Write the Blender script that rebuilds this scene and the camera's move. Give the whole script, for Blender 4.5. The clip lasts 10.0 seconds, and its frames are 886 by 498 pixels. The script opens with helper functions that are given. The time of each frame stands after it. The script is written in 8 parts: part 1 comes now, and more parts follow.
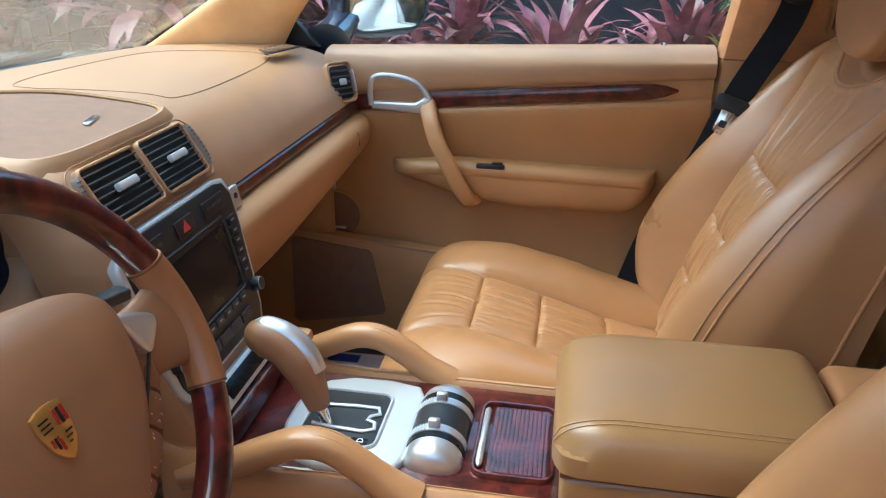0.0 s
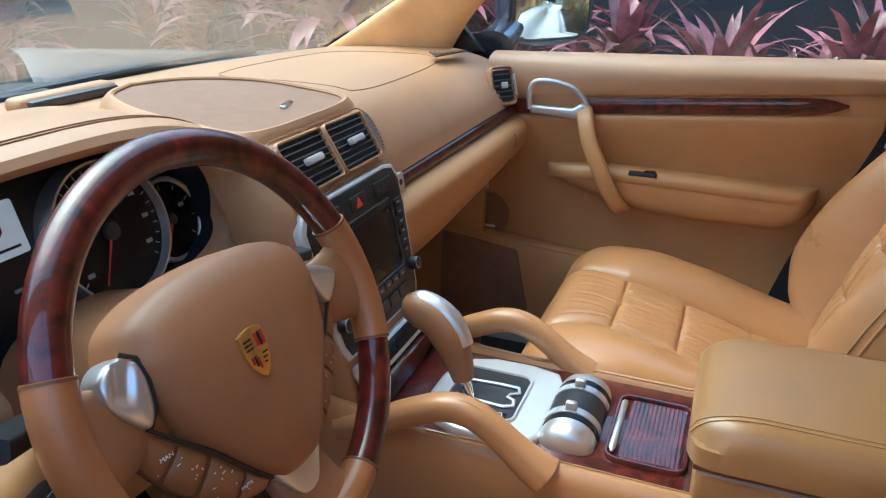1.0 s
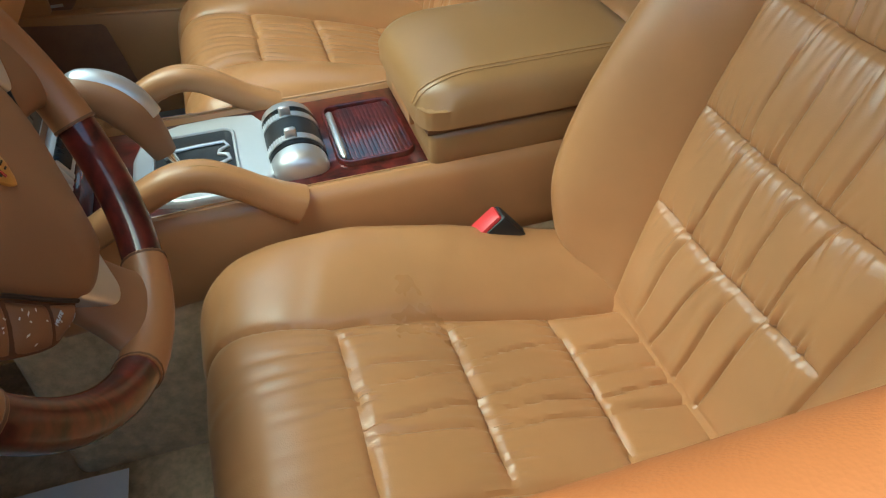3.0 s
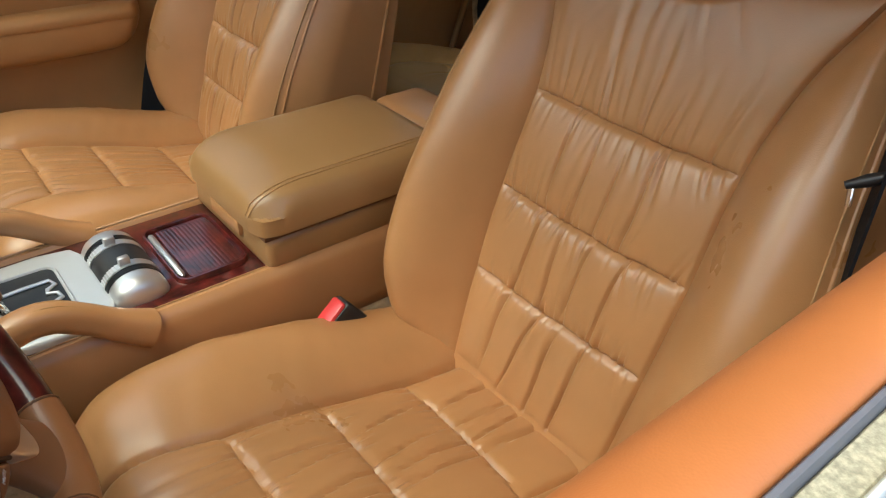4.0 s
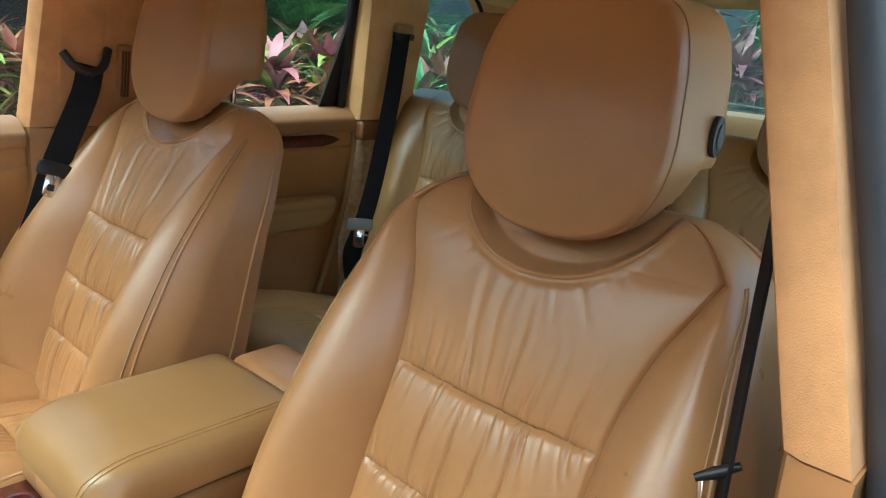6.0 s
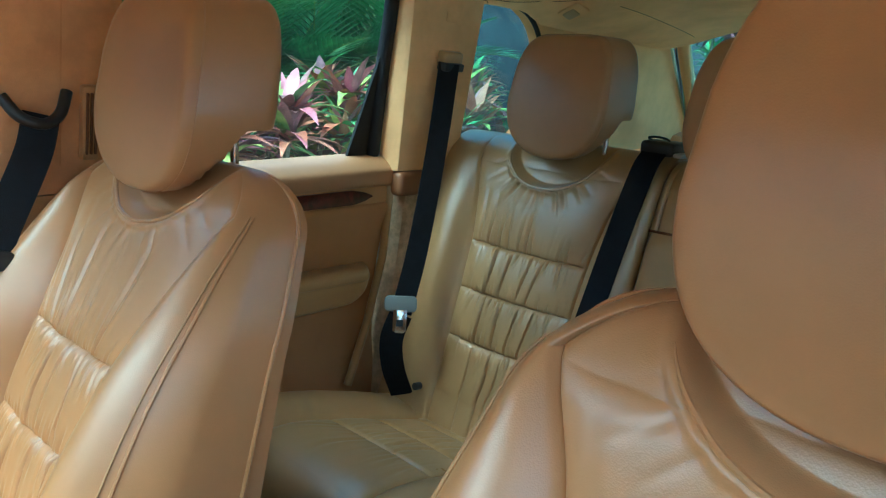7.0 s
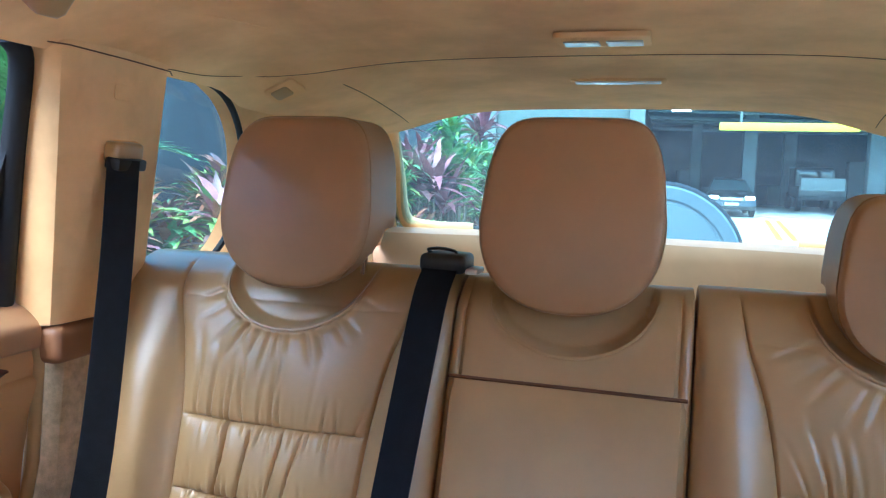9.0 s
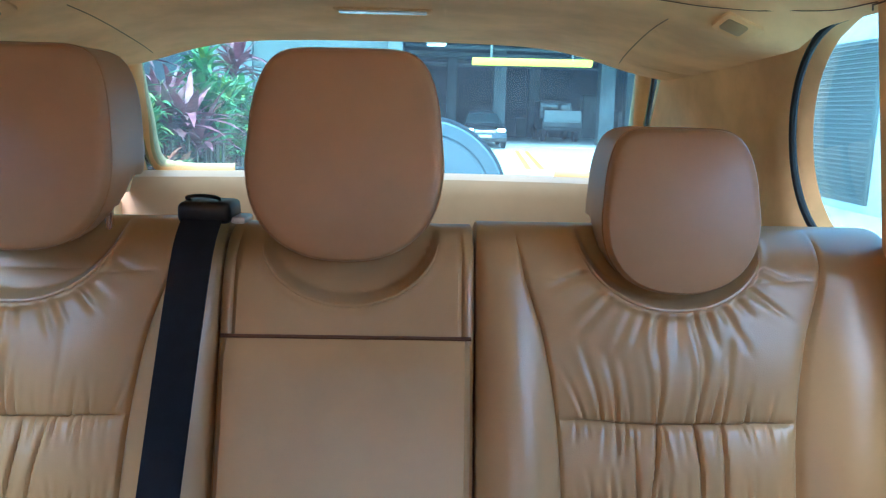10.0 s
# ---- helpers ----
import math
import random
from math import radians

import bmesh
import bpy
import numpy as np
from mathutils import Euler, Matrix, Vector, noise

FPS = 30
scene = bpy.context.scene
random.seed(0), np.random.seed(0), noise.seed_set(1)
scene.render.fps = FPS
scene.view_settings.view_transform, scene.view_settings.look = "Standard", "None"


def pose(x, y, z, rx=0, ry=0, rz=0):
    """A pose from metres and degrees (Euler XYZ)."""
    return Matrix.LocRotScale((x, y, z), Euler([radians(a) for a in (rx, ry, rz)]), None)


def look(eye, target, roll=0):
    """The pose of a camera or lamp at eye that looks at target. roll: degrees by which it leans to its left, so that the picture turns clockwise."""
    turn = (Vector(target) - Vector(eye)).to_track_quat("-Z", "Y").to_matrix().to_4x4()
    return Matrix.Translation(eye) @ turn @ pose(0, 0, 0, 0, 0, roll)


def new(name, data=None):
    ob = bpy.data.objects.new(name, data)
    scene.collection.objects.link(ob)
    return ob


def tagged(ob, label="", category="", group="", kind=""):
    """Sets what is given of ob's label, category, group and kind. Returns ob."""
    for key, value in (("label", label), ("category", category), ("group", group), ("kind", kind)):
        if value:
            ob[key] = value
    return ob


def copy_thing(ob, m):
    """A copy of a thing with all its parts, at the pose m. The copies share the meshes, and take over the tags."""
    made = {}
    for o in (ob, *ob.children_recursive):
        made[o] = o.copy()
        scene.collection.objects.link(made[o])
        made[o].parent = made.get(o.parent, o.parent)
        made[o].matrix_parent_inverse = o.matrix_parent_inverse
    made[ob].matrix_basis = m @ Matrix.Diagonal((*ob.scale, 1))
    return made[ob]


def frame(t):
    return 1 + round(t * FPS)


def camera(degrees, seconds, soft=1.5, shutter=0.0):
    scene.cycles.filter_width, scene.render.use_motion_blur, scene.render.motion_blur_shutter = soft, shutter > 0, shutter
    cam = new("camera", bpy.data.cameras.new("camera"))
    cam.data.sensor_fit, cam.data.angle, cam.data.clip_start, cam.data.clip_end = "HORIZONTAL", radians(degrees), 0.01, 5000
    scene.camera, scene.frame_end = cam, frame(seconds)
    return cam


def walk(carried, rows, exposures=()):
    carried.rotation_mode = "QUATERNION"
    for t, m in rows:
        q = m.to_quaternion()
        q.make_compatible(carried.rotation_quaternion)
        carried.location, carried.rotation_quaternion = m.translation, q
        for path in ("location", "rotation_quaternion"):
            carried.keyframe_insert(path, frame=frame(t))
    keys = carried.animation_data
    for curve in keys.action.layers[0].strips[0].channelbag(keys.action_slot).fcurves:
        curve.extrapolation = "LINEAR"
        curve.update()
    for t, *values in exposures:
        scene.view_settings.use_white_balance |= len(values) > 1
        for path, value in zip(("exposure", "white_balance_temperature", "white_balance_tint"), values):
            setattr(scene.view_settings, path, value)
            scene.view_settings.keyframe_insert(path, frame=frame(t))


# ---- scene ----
cam = camera(61.2, 10.0, soft=1.2)
PATH = [
    (0, (-0.734, 0.115, 1.405), (1.077, 0.425, 0.617), 0.6),
    (0.5, (-0.768, 0.115, 1.402), (1.009, 0.639, 0.648), 0.4),
    (1, (-0.801, 0.113, 1.394), (0.926, 0.783, 0.639), 0.7),
    (1.5, (-0.813, 0.133, 1.379), (0.868, 0.819, 0.539), 0.1),
    (2, (-0.805, 0.199, 1.349), (0.847, 0.595, 0.293), -1.5),
    (2.5, (-0.784, 0.235, 1.322), (0.789, 0.203, 0.088), -2.0),
    (2.7, (-0.792, 0.253, 1.319), (0.746, 0.063, 0.055), -2.6),
    (3.8, (-0.838, 0.364, 1.381), (0.5, -0.547, 0.206), -0.1),
    (4, (-0.831, 0.402, 1.388), (0.466, -0.639, 0.278), 1.0),
    (4.5, (-0.838, 0.45, 1.402), (0.392, -0.835, 0.489), 2.9),
    (5, (-0.839, 0.468, 1.423), (0.354, -0.955, 0.679), 4.0),
    (5.5, (-0.838, 0.447, 1.427), (0.37, -1.022, 0.809), 5.0),
    (5.7, (-0.838, 0.429, 1.431), (0.391, -1.035, 0.842), 5.1),
    (6.8, (-0.553, 0.179, 1.422), (0.775, -1.23, 0.923), 4.1),
    (7, (-0.465, 0.138, 1.411), (0.851, -1.291, 0.935), 3.4),
    (7.5, (-0.323, 0.052, 1.408), (0.946, -1.436, 0.987), 1.3),
    (8, (-0.252, -0.059, 1.444), (0.914, -1.662, 1.179), 0.7),
    (8.5, (-0.168, -0.11, 1.45), (0.742, -1.878, 1.234), 1.6),
    (9, (-0.115, -0.148, 1.413), (0.46, -2.053, 1.204), 1.7),
    (9.5, (-0.082, -0.179, 1.41), (0.105, -2.157, 1.181), 1.3),
    (10, (-0.095, -0.208, 1.414), (-0.135, -2.175, 1.052), 1.2),
]
EXPOSURES = [(0, 2.12, 5350, -6), (1.5, 2.02, 5450, -4), (2.5, 1.88, 5350, -22), (4.0, 1.68, 6600, -4), (5.5, 2.0, 6250, -10), (7.0, 2.68, 4650, -26), (7.5, 3.0, 4350, -30), (8.0, 3.25, 4450, -21), (8.5, 3.5, 4650, -8), (9.0, 3.5, 4900, 3), (9.5, 3.45, 5000, 8), (10, 3.4, 4750, 1)]
walk(cam, [(t, look(eye, target, roll)) for t, eye, target, roll in PATH], EXPOSURES)

# ---- daylight ----
world = bpy.data.worlds.new("overcast_sky")
scene.world = world
world.use_nodes = True
wn = world.node_tree
sky = wn.nodes.new("ShaderNodeTexSky")
sky.sky_type, sky.sun_disc = "NISHITA", False
sky.sun_elevation, sky.sun_rotation = radians(61), radians(10)
sky.air_density, sky.dust_density, sky.ozone_density = 1.0, 3.0, 1.0
wn.links.new(sky.outputs["Color"], wn.nodes["Background"].inputs["Color"])
wn.nodes["Background"].inputs["Strength"].default_value = 0.15

sun = new("sun", bpy.data.lights.new("sun", "SUN"))
sun.data.energy, sun.data.angle, sun.data.color = 0.6, radians(60), (1.0, 0.97, 0.92)
sun.matrix_world = look((0.8, 4.4, 8.0), (0, 0, 0))


# ---- materials ----
def material(name, rgb, rough=0.5, metal=0.0, vary=0.12, scale=8.0, grain=0.0, grain_scale=400.0,
             coat=0.0, sheen=0.0, stretch=(1, 1, 1), second=None, spec=0.5):
    """A surface with broad and fine colour variation and a fine relief."""
    m = bpy.data.materials.new(name)
    m.use_nodes = True
    nt = m.node_tree
    n, l = nt.nodes, nt.links
    b = n["Principled BSDF"]
    tc = n.new("ShaderNodeTexCoord")
    mp = n.new("ShaderNodeMapping")
    mp.inputs["Scale"].default_value = stretch
    l.new(tc.outputs["Object"], mp.inputs["Vector"])
    big = n.new("ShaderNodeTexNoise")
    big.inputs["Scale"].default_value = scale
    big.inputs["Detail"].default_value = 5
    big.inputs["Roughness"].default_value = 0.6
    l.new(mp.outputs["Vector"], big.inputs["Vector"])
    ramp = n.new("ShaderNodeValToRGB")
    lo = [max(0.0, c * (1 - vary)) for c in rgb]
    hi = list(second) if second else [min(1.0, c * (1 + vary)) for c in rgb]
    ramp.color_ramp.interpolation = "EASE"
    ramp.color_ramp.elements[0].position, ramp.color_ramp.elements[1].position = 0.24, 0.76
    ramp.color_ramp.elements[0].color, ramp.color_ramp.elements[1].color = (*lo, 1), (*hi, 1)
    l.new(big.outputs["Fac"], ramp.inputs["Fac"])
    l.new(ramp.outputs["Color"], b.inputs["Base Color"])
    rr = n.new("ShaderNodeMapRange")
    rr.inputs["To Min"].default_value, rr.inputs["To Max"].default_value = max(0.02, rough - 0.07), min(1, rough + 0.07)
    l.new(big.outputs["Fac"], rr.inputs["Value"])
    l.new(rr.outputs["Result"], b.inputs["Roughness"])
    b.inputs["Metallic"].default_value = metal
    b.inputs["Coat Weight"].default_value = coat
    b.inputs["Coat Roughness"].default_value = 0.06
    b.inputs["Sheen Weight"].default_value = sheen
    b.inputs["Specular IOR Level"].default_value = spec
    if grain:
        fine = n.new("ShaderNodeTexNoise")
        fine.inputs["Scale"].default_value = grain_scale
        fine.inputs["Detail"].default_value = 3
        l.new(mp.outputs["Vector"], fine.inputs["Vector"])
        bump = n.new("ShaderNodeBump")
        bump.inputs["Strength"].default_value = grain
        bump.inputs["Distance"].default_value = 0.001
        l.new(fine.outputs["Fac"], bump.inputs["Height"])
        l.new(bump.outputs["Normal"], b.inputs["Normal"])
    return m


def pebbled(name, rgb, rough=0.30, vary=0.10, spec=0.62):
    """Leather: pebbled grain of small cells, soft creases, uneven dye and wear."""
    m = material(name, rgb, rough, vary=vary, scale=5.0, spec=spec)
    nt = m.node_tree
    n, l = nt.nodes, nt.links
    b = n["Principled BSDF"]
    tc = n["Texture Coordinate"]
    cells = n.new("ShaderNodeTexVoronoi")
    cells.inputs["Scale"].default_value = 820
    l.new(tc.outputs["Object"], cells.inputs["Vector"])
    soft = n.new("ShaderNodeTexNoise")
    soft.inputs["Scale"].default_value = 45
    soft.inputs["Detail"].default_value = 4
    l.new(tc.outputs["Object"], soft.inputs["Vector"])
    add = n.new("ShaderNodeMath")
    add.operation = "MULTIPLY_ADD"
    add.inputs[1].default_value = 0.9
    l.new(soft.outputs["Fac"], add.inputs[0])
    l.new(cells.outputs["Distance"], add.inputs[2])
    bump = n.new("ShaderNodeBump")
    bump.inputs["Strength"].default_value = 0.08
    bump.inputs["Distance"].default_value = 0.0012
    l.new(add.outputs[0], bump.inputs["Height"])
    l.new(bump.outputs["Normal"], b.inputs["Normal"])
    return m


def burl(name):
    """Dark red varnished burl wood: twisted veins under a clear coat."""
    m = bpy.data.materials.new(name)
    m.use_nodes = True
    nt = m.node_tree
    n, l = nt.nodes, nt.links
    b = n["Principled BSDF"]
    tc = n.new("ShaderNodeTexCoord")
    warp = n.new("ShaderNodeTexNoise")
    warp.inputs["Scale"].default_value, warp.inputs["Detail"].default_value = 18, 6
    warp.inputs["Distortion"].default_value = 2.5
    l.new(tc.outputs["Object"], warp.inputs["Vector"])
    fine = n.new("ShaderNodeTexNoise")
    fine.inputs["Scale"].default_value, fine.inputs["Detail"].default_value = 160, 4
    l.new(tc.outputs["Object"], fine.inputs["Vector"])
    mix = n.new("ShaderNodeMath")
    mix.operation = "MULTIPLY_ADD"
    mix.inputs[1].default_value = 0.25
    l.new(fine.outputs["Fac"], mix.inputs[0])
    l.new(warp.outputs["Fac"], mix.inputs[2])
    ramp = n.new("ShaderNodeValToRGB")
    ramp.color_ramp.elements[0].position, ramp.color_ramp.elements[1].position = 0.45, 0.85
    ramp.color_ramp.elements[0].color = (0.022, 0.004, 0.004, 1)
    ramp.color_ramp.elements[1].color = (0.130, 0.016, 0.012, 1)
    l.new(mix.outputs[0], ramp.inputs["Fac"])
    l.new(ramp.outputs["Color"], b.inputs["Base Color"])
    b.inputs["Roughness"].default_value = 0.35
    b.inputs["Specular IOR Level"].default_value = 0.2
    b.inputs["Coat Weight"].default_value, b.inputs["Coat Roughness"].default_value = 1.0, 0.03
    return m


def clear_glass(name, tint=(1, 1, 1), slope=4.0, dust_haze=0.0):
    """Thin clear glass: it lets light straight through and mirrors at a slant."""
    m = bpy.data.materials.new(name)
    m.use_nodes = True
    n, l = m.node_tree.nodes, m.node_tree.links
    n.remove(n["Principled BSDF"])
    clear, shine, mix, fres = n.new("ShaderNodeBsdfTransparent"), n.new("ShaderNodeBsdfGlossy"), n.new("ShaderNodeMixShader"), n.new("ShaderNodeLayerWeight")
    clear.inputs["Color"].default_value = (*tint, 1)
    shine.inputs["Roughness"].default_value = 0.01
    power = n.new("ShaderNodeMath")
    power.operation = "POWER"
    power.inputs[1].default_value = slope
    slant = n.new("ShaderNodeMapRange")
    slant.inputs["To Min"].default_value, slant.inputs["To Max"].default_value = 0.025, 0.6
    fres.inputs["Blend"].default_value = 0.5
    l.new(fres.outputs["Facing"], power.inputs[0])
    l.new(power.outputs[0], slant.inputs["Value"])
    l.new(slant.outputs["Result"], mix.inputs["Fac"])
    l.new(clear.outputs["BSDF"], mix.inputs[1])
    l.new(shine.outputs["BSDF"], mix.inputs[2])
    # Film of dust that also adds haze to lift the darks behind the glass.
    dust_haze_film, haze = n.new("ShaderNodeMixShader"), n.new("ShaderNodeBsdfTranslucent")
    haze.inputs["Color"].default_value = (0.74, 0.76, 0.72, 1)
    specks = n.new("ShaderNodeTexNoise")
    specks.inputs["Scale"].default_value, specks.inputs["Detail"].default_value = 26, 6
    amount = n.new("ShaderNodeMapRange")
    amount.inputs["From Min"].default_value, amount.inputs["From Max"].default_value = 0.3, 0.75
    amount.inputs["To Min"].default_value, amount.inputs["To Max"].default_value = dust_haze * 0.6, dust_haze * 1.6
    l.new(specks.outputs["Fac"], amount.inputs["Value"])
    l.new(amount.outputs["Result"], dust_haze_film.inputs["Fac"])
    l.new(mix.outputs["Shader"], dust_haze_film.inputs[1])
    l.new(haze.outputs["BSDF"], dust_haze_film.inputs[2])
    l.new(dust_haze_film.outputs["Shader"], n["Material Output"].inputs["Surface"])
    return m


def glow(name, rgb, power):
    m = bpy.data.materials.new(name)
    m.use_nodes = True
    b = m.node_tree.nodes["Principled BSDF"]
    b.inputs["Base Color"].default_value = (*rgb, 1)
    b.inputs["Emission Color"].default_value = (*rgb, 1)
    b.inputs["Emission Strength"].default_value = power
    return m


TAN = pebbled("tan_leather", (0.43, 0.212, 0.086))
# Greener copy of TAN: the rear's different light is put into the colour.
TAN_REAR = pebbled("rear_light_tan_leather", (0.46, 0.292, 0.126))
# Redder leather, also darkened: light falloff on the rear headrests is painted in.
TAN_HEADREST = pebbled("dimmed_brown_tan_leather", (0.395, 0.228, 0.105), rough=0.38)
# TAN darkened for the armrest: its dimmer light is put into the colour.
TAN_SHADED = pebbled("shaded_tan_leather", (0.300, 0.163, 0.064))
TAN_SMOOTH = pebbled("tan_dash_leather", (0.41, 0.226, 0.108), rough=0.46)
TAN_DOOR = pebbled("tan_door_leather", (0.47, 0.242, 0.092), rough=0.46)
RIM_LEATHER = pebbled("worn_orange_brown_leather", (0.30, 0.122, 0.044), rough=0.36)
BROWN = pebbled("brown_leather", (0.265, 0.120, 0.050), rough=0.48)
ORANGE = pebbled("worn_orange_leather", (0.55, 0.185, 0.055), rough=0.4)
SUEDE = material("tan_suede", (0.90, 0.535, 0.245), 0.95, vary=0.20, scale=5, grain=0.5, grain_scale=900, sheen=0.05, spec=0.1)
SUEDE_ORANGE = material("orange_suede", (0.62, 0.31, 0.135), 0.95, vary=0.14, scale=18, grain=0.6, grain_scale=800, sheen=0.05, spec=0.1)
# Lightened past its own tone to lift the dim footwell.
CARPET = material("tan_carpet", (0.60, 0.44, 0.26), 0.98, vary=0.25, scale=60, grain=1.0, grain_scale=600, sheen=0.3, spec=0.05)
WOOD = burl("red_burl_wood")
SILVER = material("satin_silver", (0.66, 0.66, 0.66), 0.36, metal=0.85, vary=0.03, scale=20, grain=0.03, grain_scale=900)
SILVER_PAINT = material("silver_paint", (0.60, 0.61, 0.62), 0.34, metal=0.35, vary=0.03, scale=20)
CHROME = material("chrome", (0.8, 0.8, 0.8), 0.12, metal=1.0, vary=0.02)
BLACK = material("black_plastic", (0.014, 0.015, 0.017), 0.42, vary=0.15, scale=30, grain=0.15, grain_scale=700)
BLACK_GLOSS = material("dark_screen", (0.006, 0.007, 0.008), 0.28, vary=0.05, spec=0.25)
DARK_GREY = material("dark_grey_plastic", (0.045, 0.045, 0.048), 0.45, vary=0.1, grain=0.1)
RUBBER = material("black_rubber", (0.013, 0.014, 0.017), 0.6, vary=0.15, scale=20, spec=0.3)
SLATE_RUBBER = material("slate_rubber", (0.040, 0.042, 0.052), 0.45, vary=0.15, scale=20)
GREY_RUBBER = material("grey_rubber", (0.16, 0.16, 0.18), 0.55, vary=0.1, scale=20)
BELT = material("black_webbing", (0.009, 0.010, 0.013), 0.75, vary=0.25, scale=60, grain=0.6, grain_scale=900, spec=0.2)
RED_BUTTON = material("red_plastic", (0.62, 0.045, 0.05), 0.32, vary=0.05)
GOLD = material("gold_enamel", (0.62, 0.36, 0.10), 0.3, metal=0.8, vary=0.1, scale=60)
RED_ENAMEL = material("red_enamel", (0.35, 0.015, 0.015), 0.25, vary=0.05)
BLACK_ENAMEL = material("black_enamel", (0.01, 0.01, 0.01), 0.25, vary=0.05)
WHITE_MARK = material("white_print", (0.75, 0.74, 0.72), 0.5, vary=0.03)
GREY_MARK = material("grey_print", (0.32, 0.33, 0.34), 0.5, vary=0.03)
BLUE_MARK = material("blue_print", (0.03, 0.055, 0.33), 0.5, vary=0.05)
PAPER = material("white_paper", (0.75, 0.75, 0.76), 0.7, vary=0.04, scale=6, grain=0.05, grain_scale=60)
# White bonnet greyed: the windscreen's beige reflection is put into its paint.
BONNET_GREY = material("veiled_grey_bonnet_paint", (0.24, 0.235, 0.22), 0.3, metal=0.3, vary=0.03, scale=3, coat=0.6)
BODY_WHITE = material("white_car_paint", (0.74, 0.75, 0.76), 0.25, vary=0.02, scale=3, coat=1.0)
SPECKLE = material("speckled_beige_strip", (0.42, 0.38, 0.26), 0.8, vary=0.35, scale=320, grain=0.4, grain_scale=500)
STITCH = material("tan_thread", (0.40, 0.225, 0.095), 0.7, vary=0.1, scale=200)
# Shade in seams, gaps and slots, put in as a dark brown colour.
SEAM_SHADE = material("seam_shade_brown", (0.13, 0.055, 0.022), 0.8, vary=0.1)
GRILLE = material("brown_speaker_mesh", (0.25, 0.138, 0.085), 0.75, vary=0.1, scale=40, grain=0.8, grain_scale=1400)
GLASS_REAR = clear_glass("tinted_rear_glass", (0.63, 0.79, 0.77), dust_haze=0.020)
# Its film adds haze in place of the dash's veiling reflection.
GLASS_FRONT = clear_glass("windscreen_glass", (0.90, 0.93, 0.90), 3.0, 0.02)
GLASS = clear_glass("car_glass", (0.93, 0.97, 0.96), dust_haze=0.003)
MIRROR = material("mirror", (0.9, 0.9, 0.9), 0.02, metal=1.0, vary=0.01)
NAVY = material("dark_navy_plastic", (0.012, 0.016, 0.026), 0.5, vary=0.1, scale=20)
FOB = material("yellow_plastic_tag", (0.58, 0.72, 0.015), 0.35, vary=0.06, scale=30)


# ---- modelling helpers ----
def thing(name, base, label, category, group="", kind=""):
    ob = new(name)
    ob.empty_display_size = 0.05
    ob.location = base
    return tagged(ob, label, category, group, kind)


def mesh_of(name, bm, mat, smooth=True, sharp=38):
    me = bpy.data.meshes.new(name)
    bmesh.ops.recalc_face_normals(bm, faces=bm.faces)
    bm.to_mesh(me)
    bm.free()
    me.materials.append(mat)
    if smooth:
        me.polygons.foreach_set("use_smooth", [True] * len(me.polygons))
        me.set_sharp_from_angle(angle=radians(sharp))
    return me


def part(name, bm, mat, parent=None, label="", smooth=True, sharp=38):
    """Links a bmesh, whose points are in world metres, as one mesh under a thing or a part."""
    ob = new(name, mesh_of(name, bm, mat, smooth, sharp))
    if parent is not None:
        ob.parent = parent
        if parent.data is None:
            ob.matrix_parent_inverse = Matrix.Translation(parent.location).inverted()
    return tagged(ob, label)


def solo(name, bm, mat, label, category, group="", kind="", sharp=38):
    return tagged(part(name, bm, mat, sharp=sharp), label, category, group, kind)


def rbox(x0, x1, y0, y1, z0, z1, r=0.004, seg=2):
    bm = bmesh.new()
    bmesh.ops.create_cube(bm, size=1)
    for v in bm.verts:
        v.co = Vector((x0 + (v.co.x + 0.5) * (x1 - x0), y0 + (v.co.y + 0.5) * (y1 - y0), z0 + (v.co.z + 0.5) * (z1 - z0)))
    if r:
        bmesh.ops.bevel(bm, geom=bm.edges[:], offset=r, segments=seg, affect="EDGES", profile=0.5)
    return bm


def moved(bm, m):
    bmesh.ops.transform(bm, matrix=m, verts=bm.verts[:])
    return bm


def joined(*bms):
    out = bms[0]
    for b in bms[1:]:
        me = bpy.data.meshes.new("tmp")
        b.to_mesh(me)
        b.free()
        out.from_mesh(me)
        bpy.data.meshes.remove(me)
    return out


def sheet(rows, close=False, caps=False, flip=False):
    """A skin over rows of points; close joins each row's end to its start."""
    bm = bmesh.new()
    vs = [[bm.verts.new(p) for p in row] for row in rows]
    n = len(rows[0])
    for a, b in zip(vs, vs[1:]):
        for i in range(n if close else n - 1):
            j = (i + 1) % n
            bm.faces.new((a[i], a[j], b[j], b[i]))
    if caps:
        bm.faces.new(vs[0][::-1])
        bm.faces.new(vs[-1])
    return bm


def thick(bm, d):
    """Gives an open skin a thickness d against its normals."""
    bmesh.ops.recalc_face_normals(bm, faces=bm.faces)
    bmesh.ops.solidify(bm, geom=bm.faces[:], thickness=d)
    return bm


def spline(pts, n):
    """Smooth points through the given ones (Catmull-Rom)."""
    pts = [Vector(p) for p in pts]
    out = []
    ext = [2 * pts[0] - pts[1]] + pts + [2 * pts[-1] - pts[-2]]
    seg = len(pts) - 1
    for k in range(n + 1):
        s = k / n * seg
        i = min(int(s), seg - 1)
        t = s - i
        p0, p1, p2, p3 = ext[i:i + 4]
        out.append(0.5 * ((2 * p1) + (p2 - p0) * t + (2 * p0 - 5 * p1 + 4 * p2 - p3) * t * t + (3 * p1 - p0 - 3 * p2 + p3) * t ** 3))
    return out


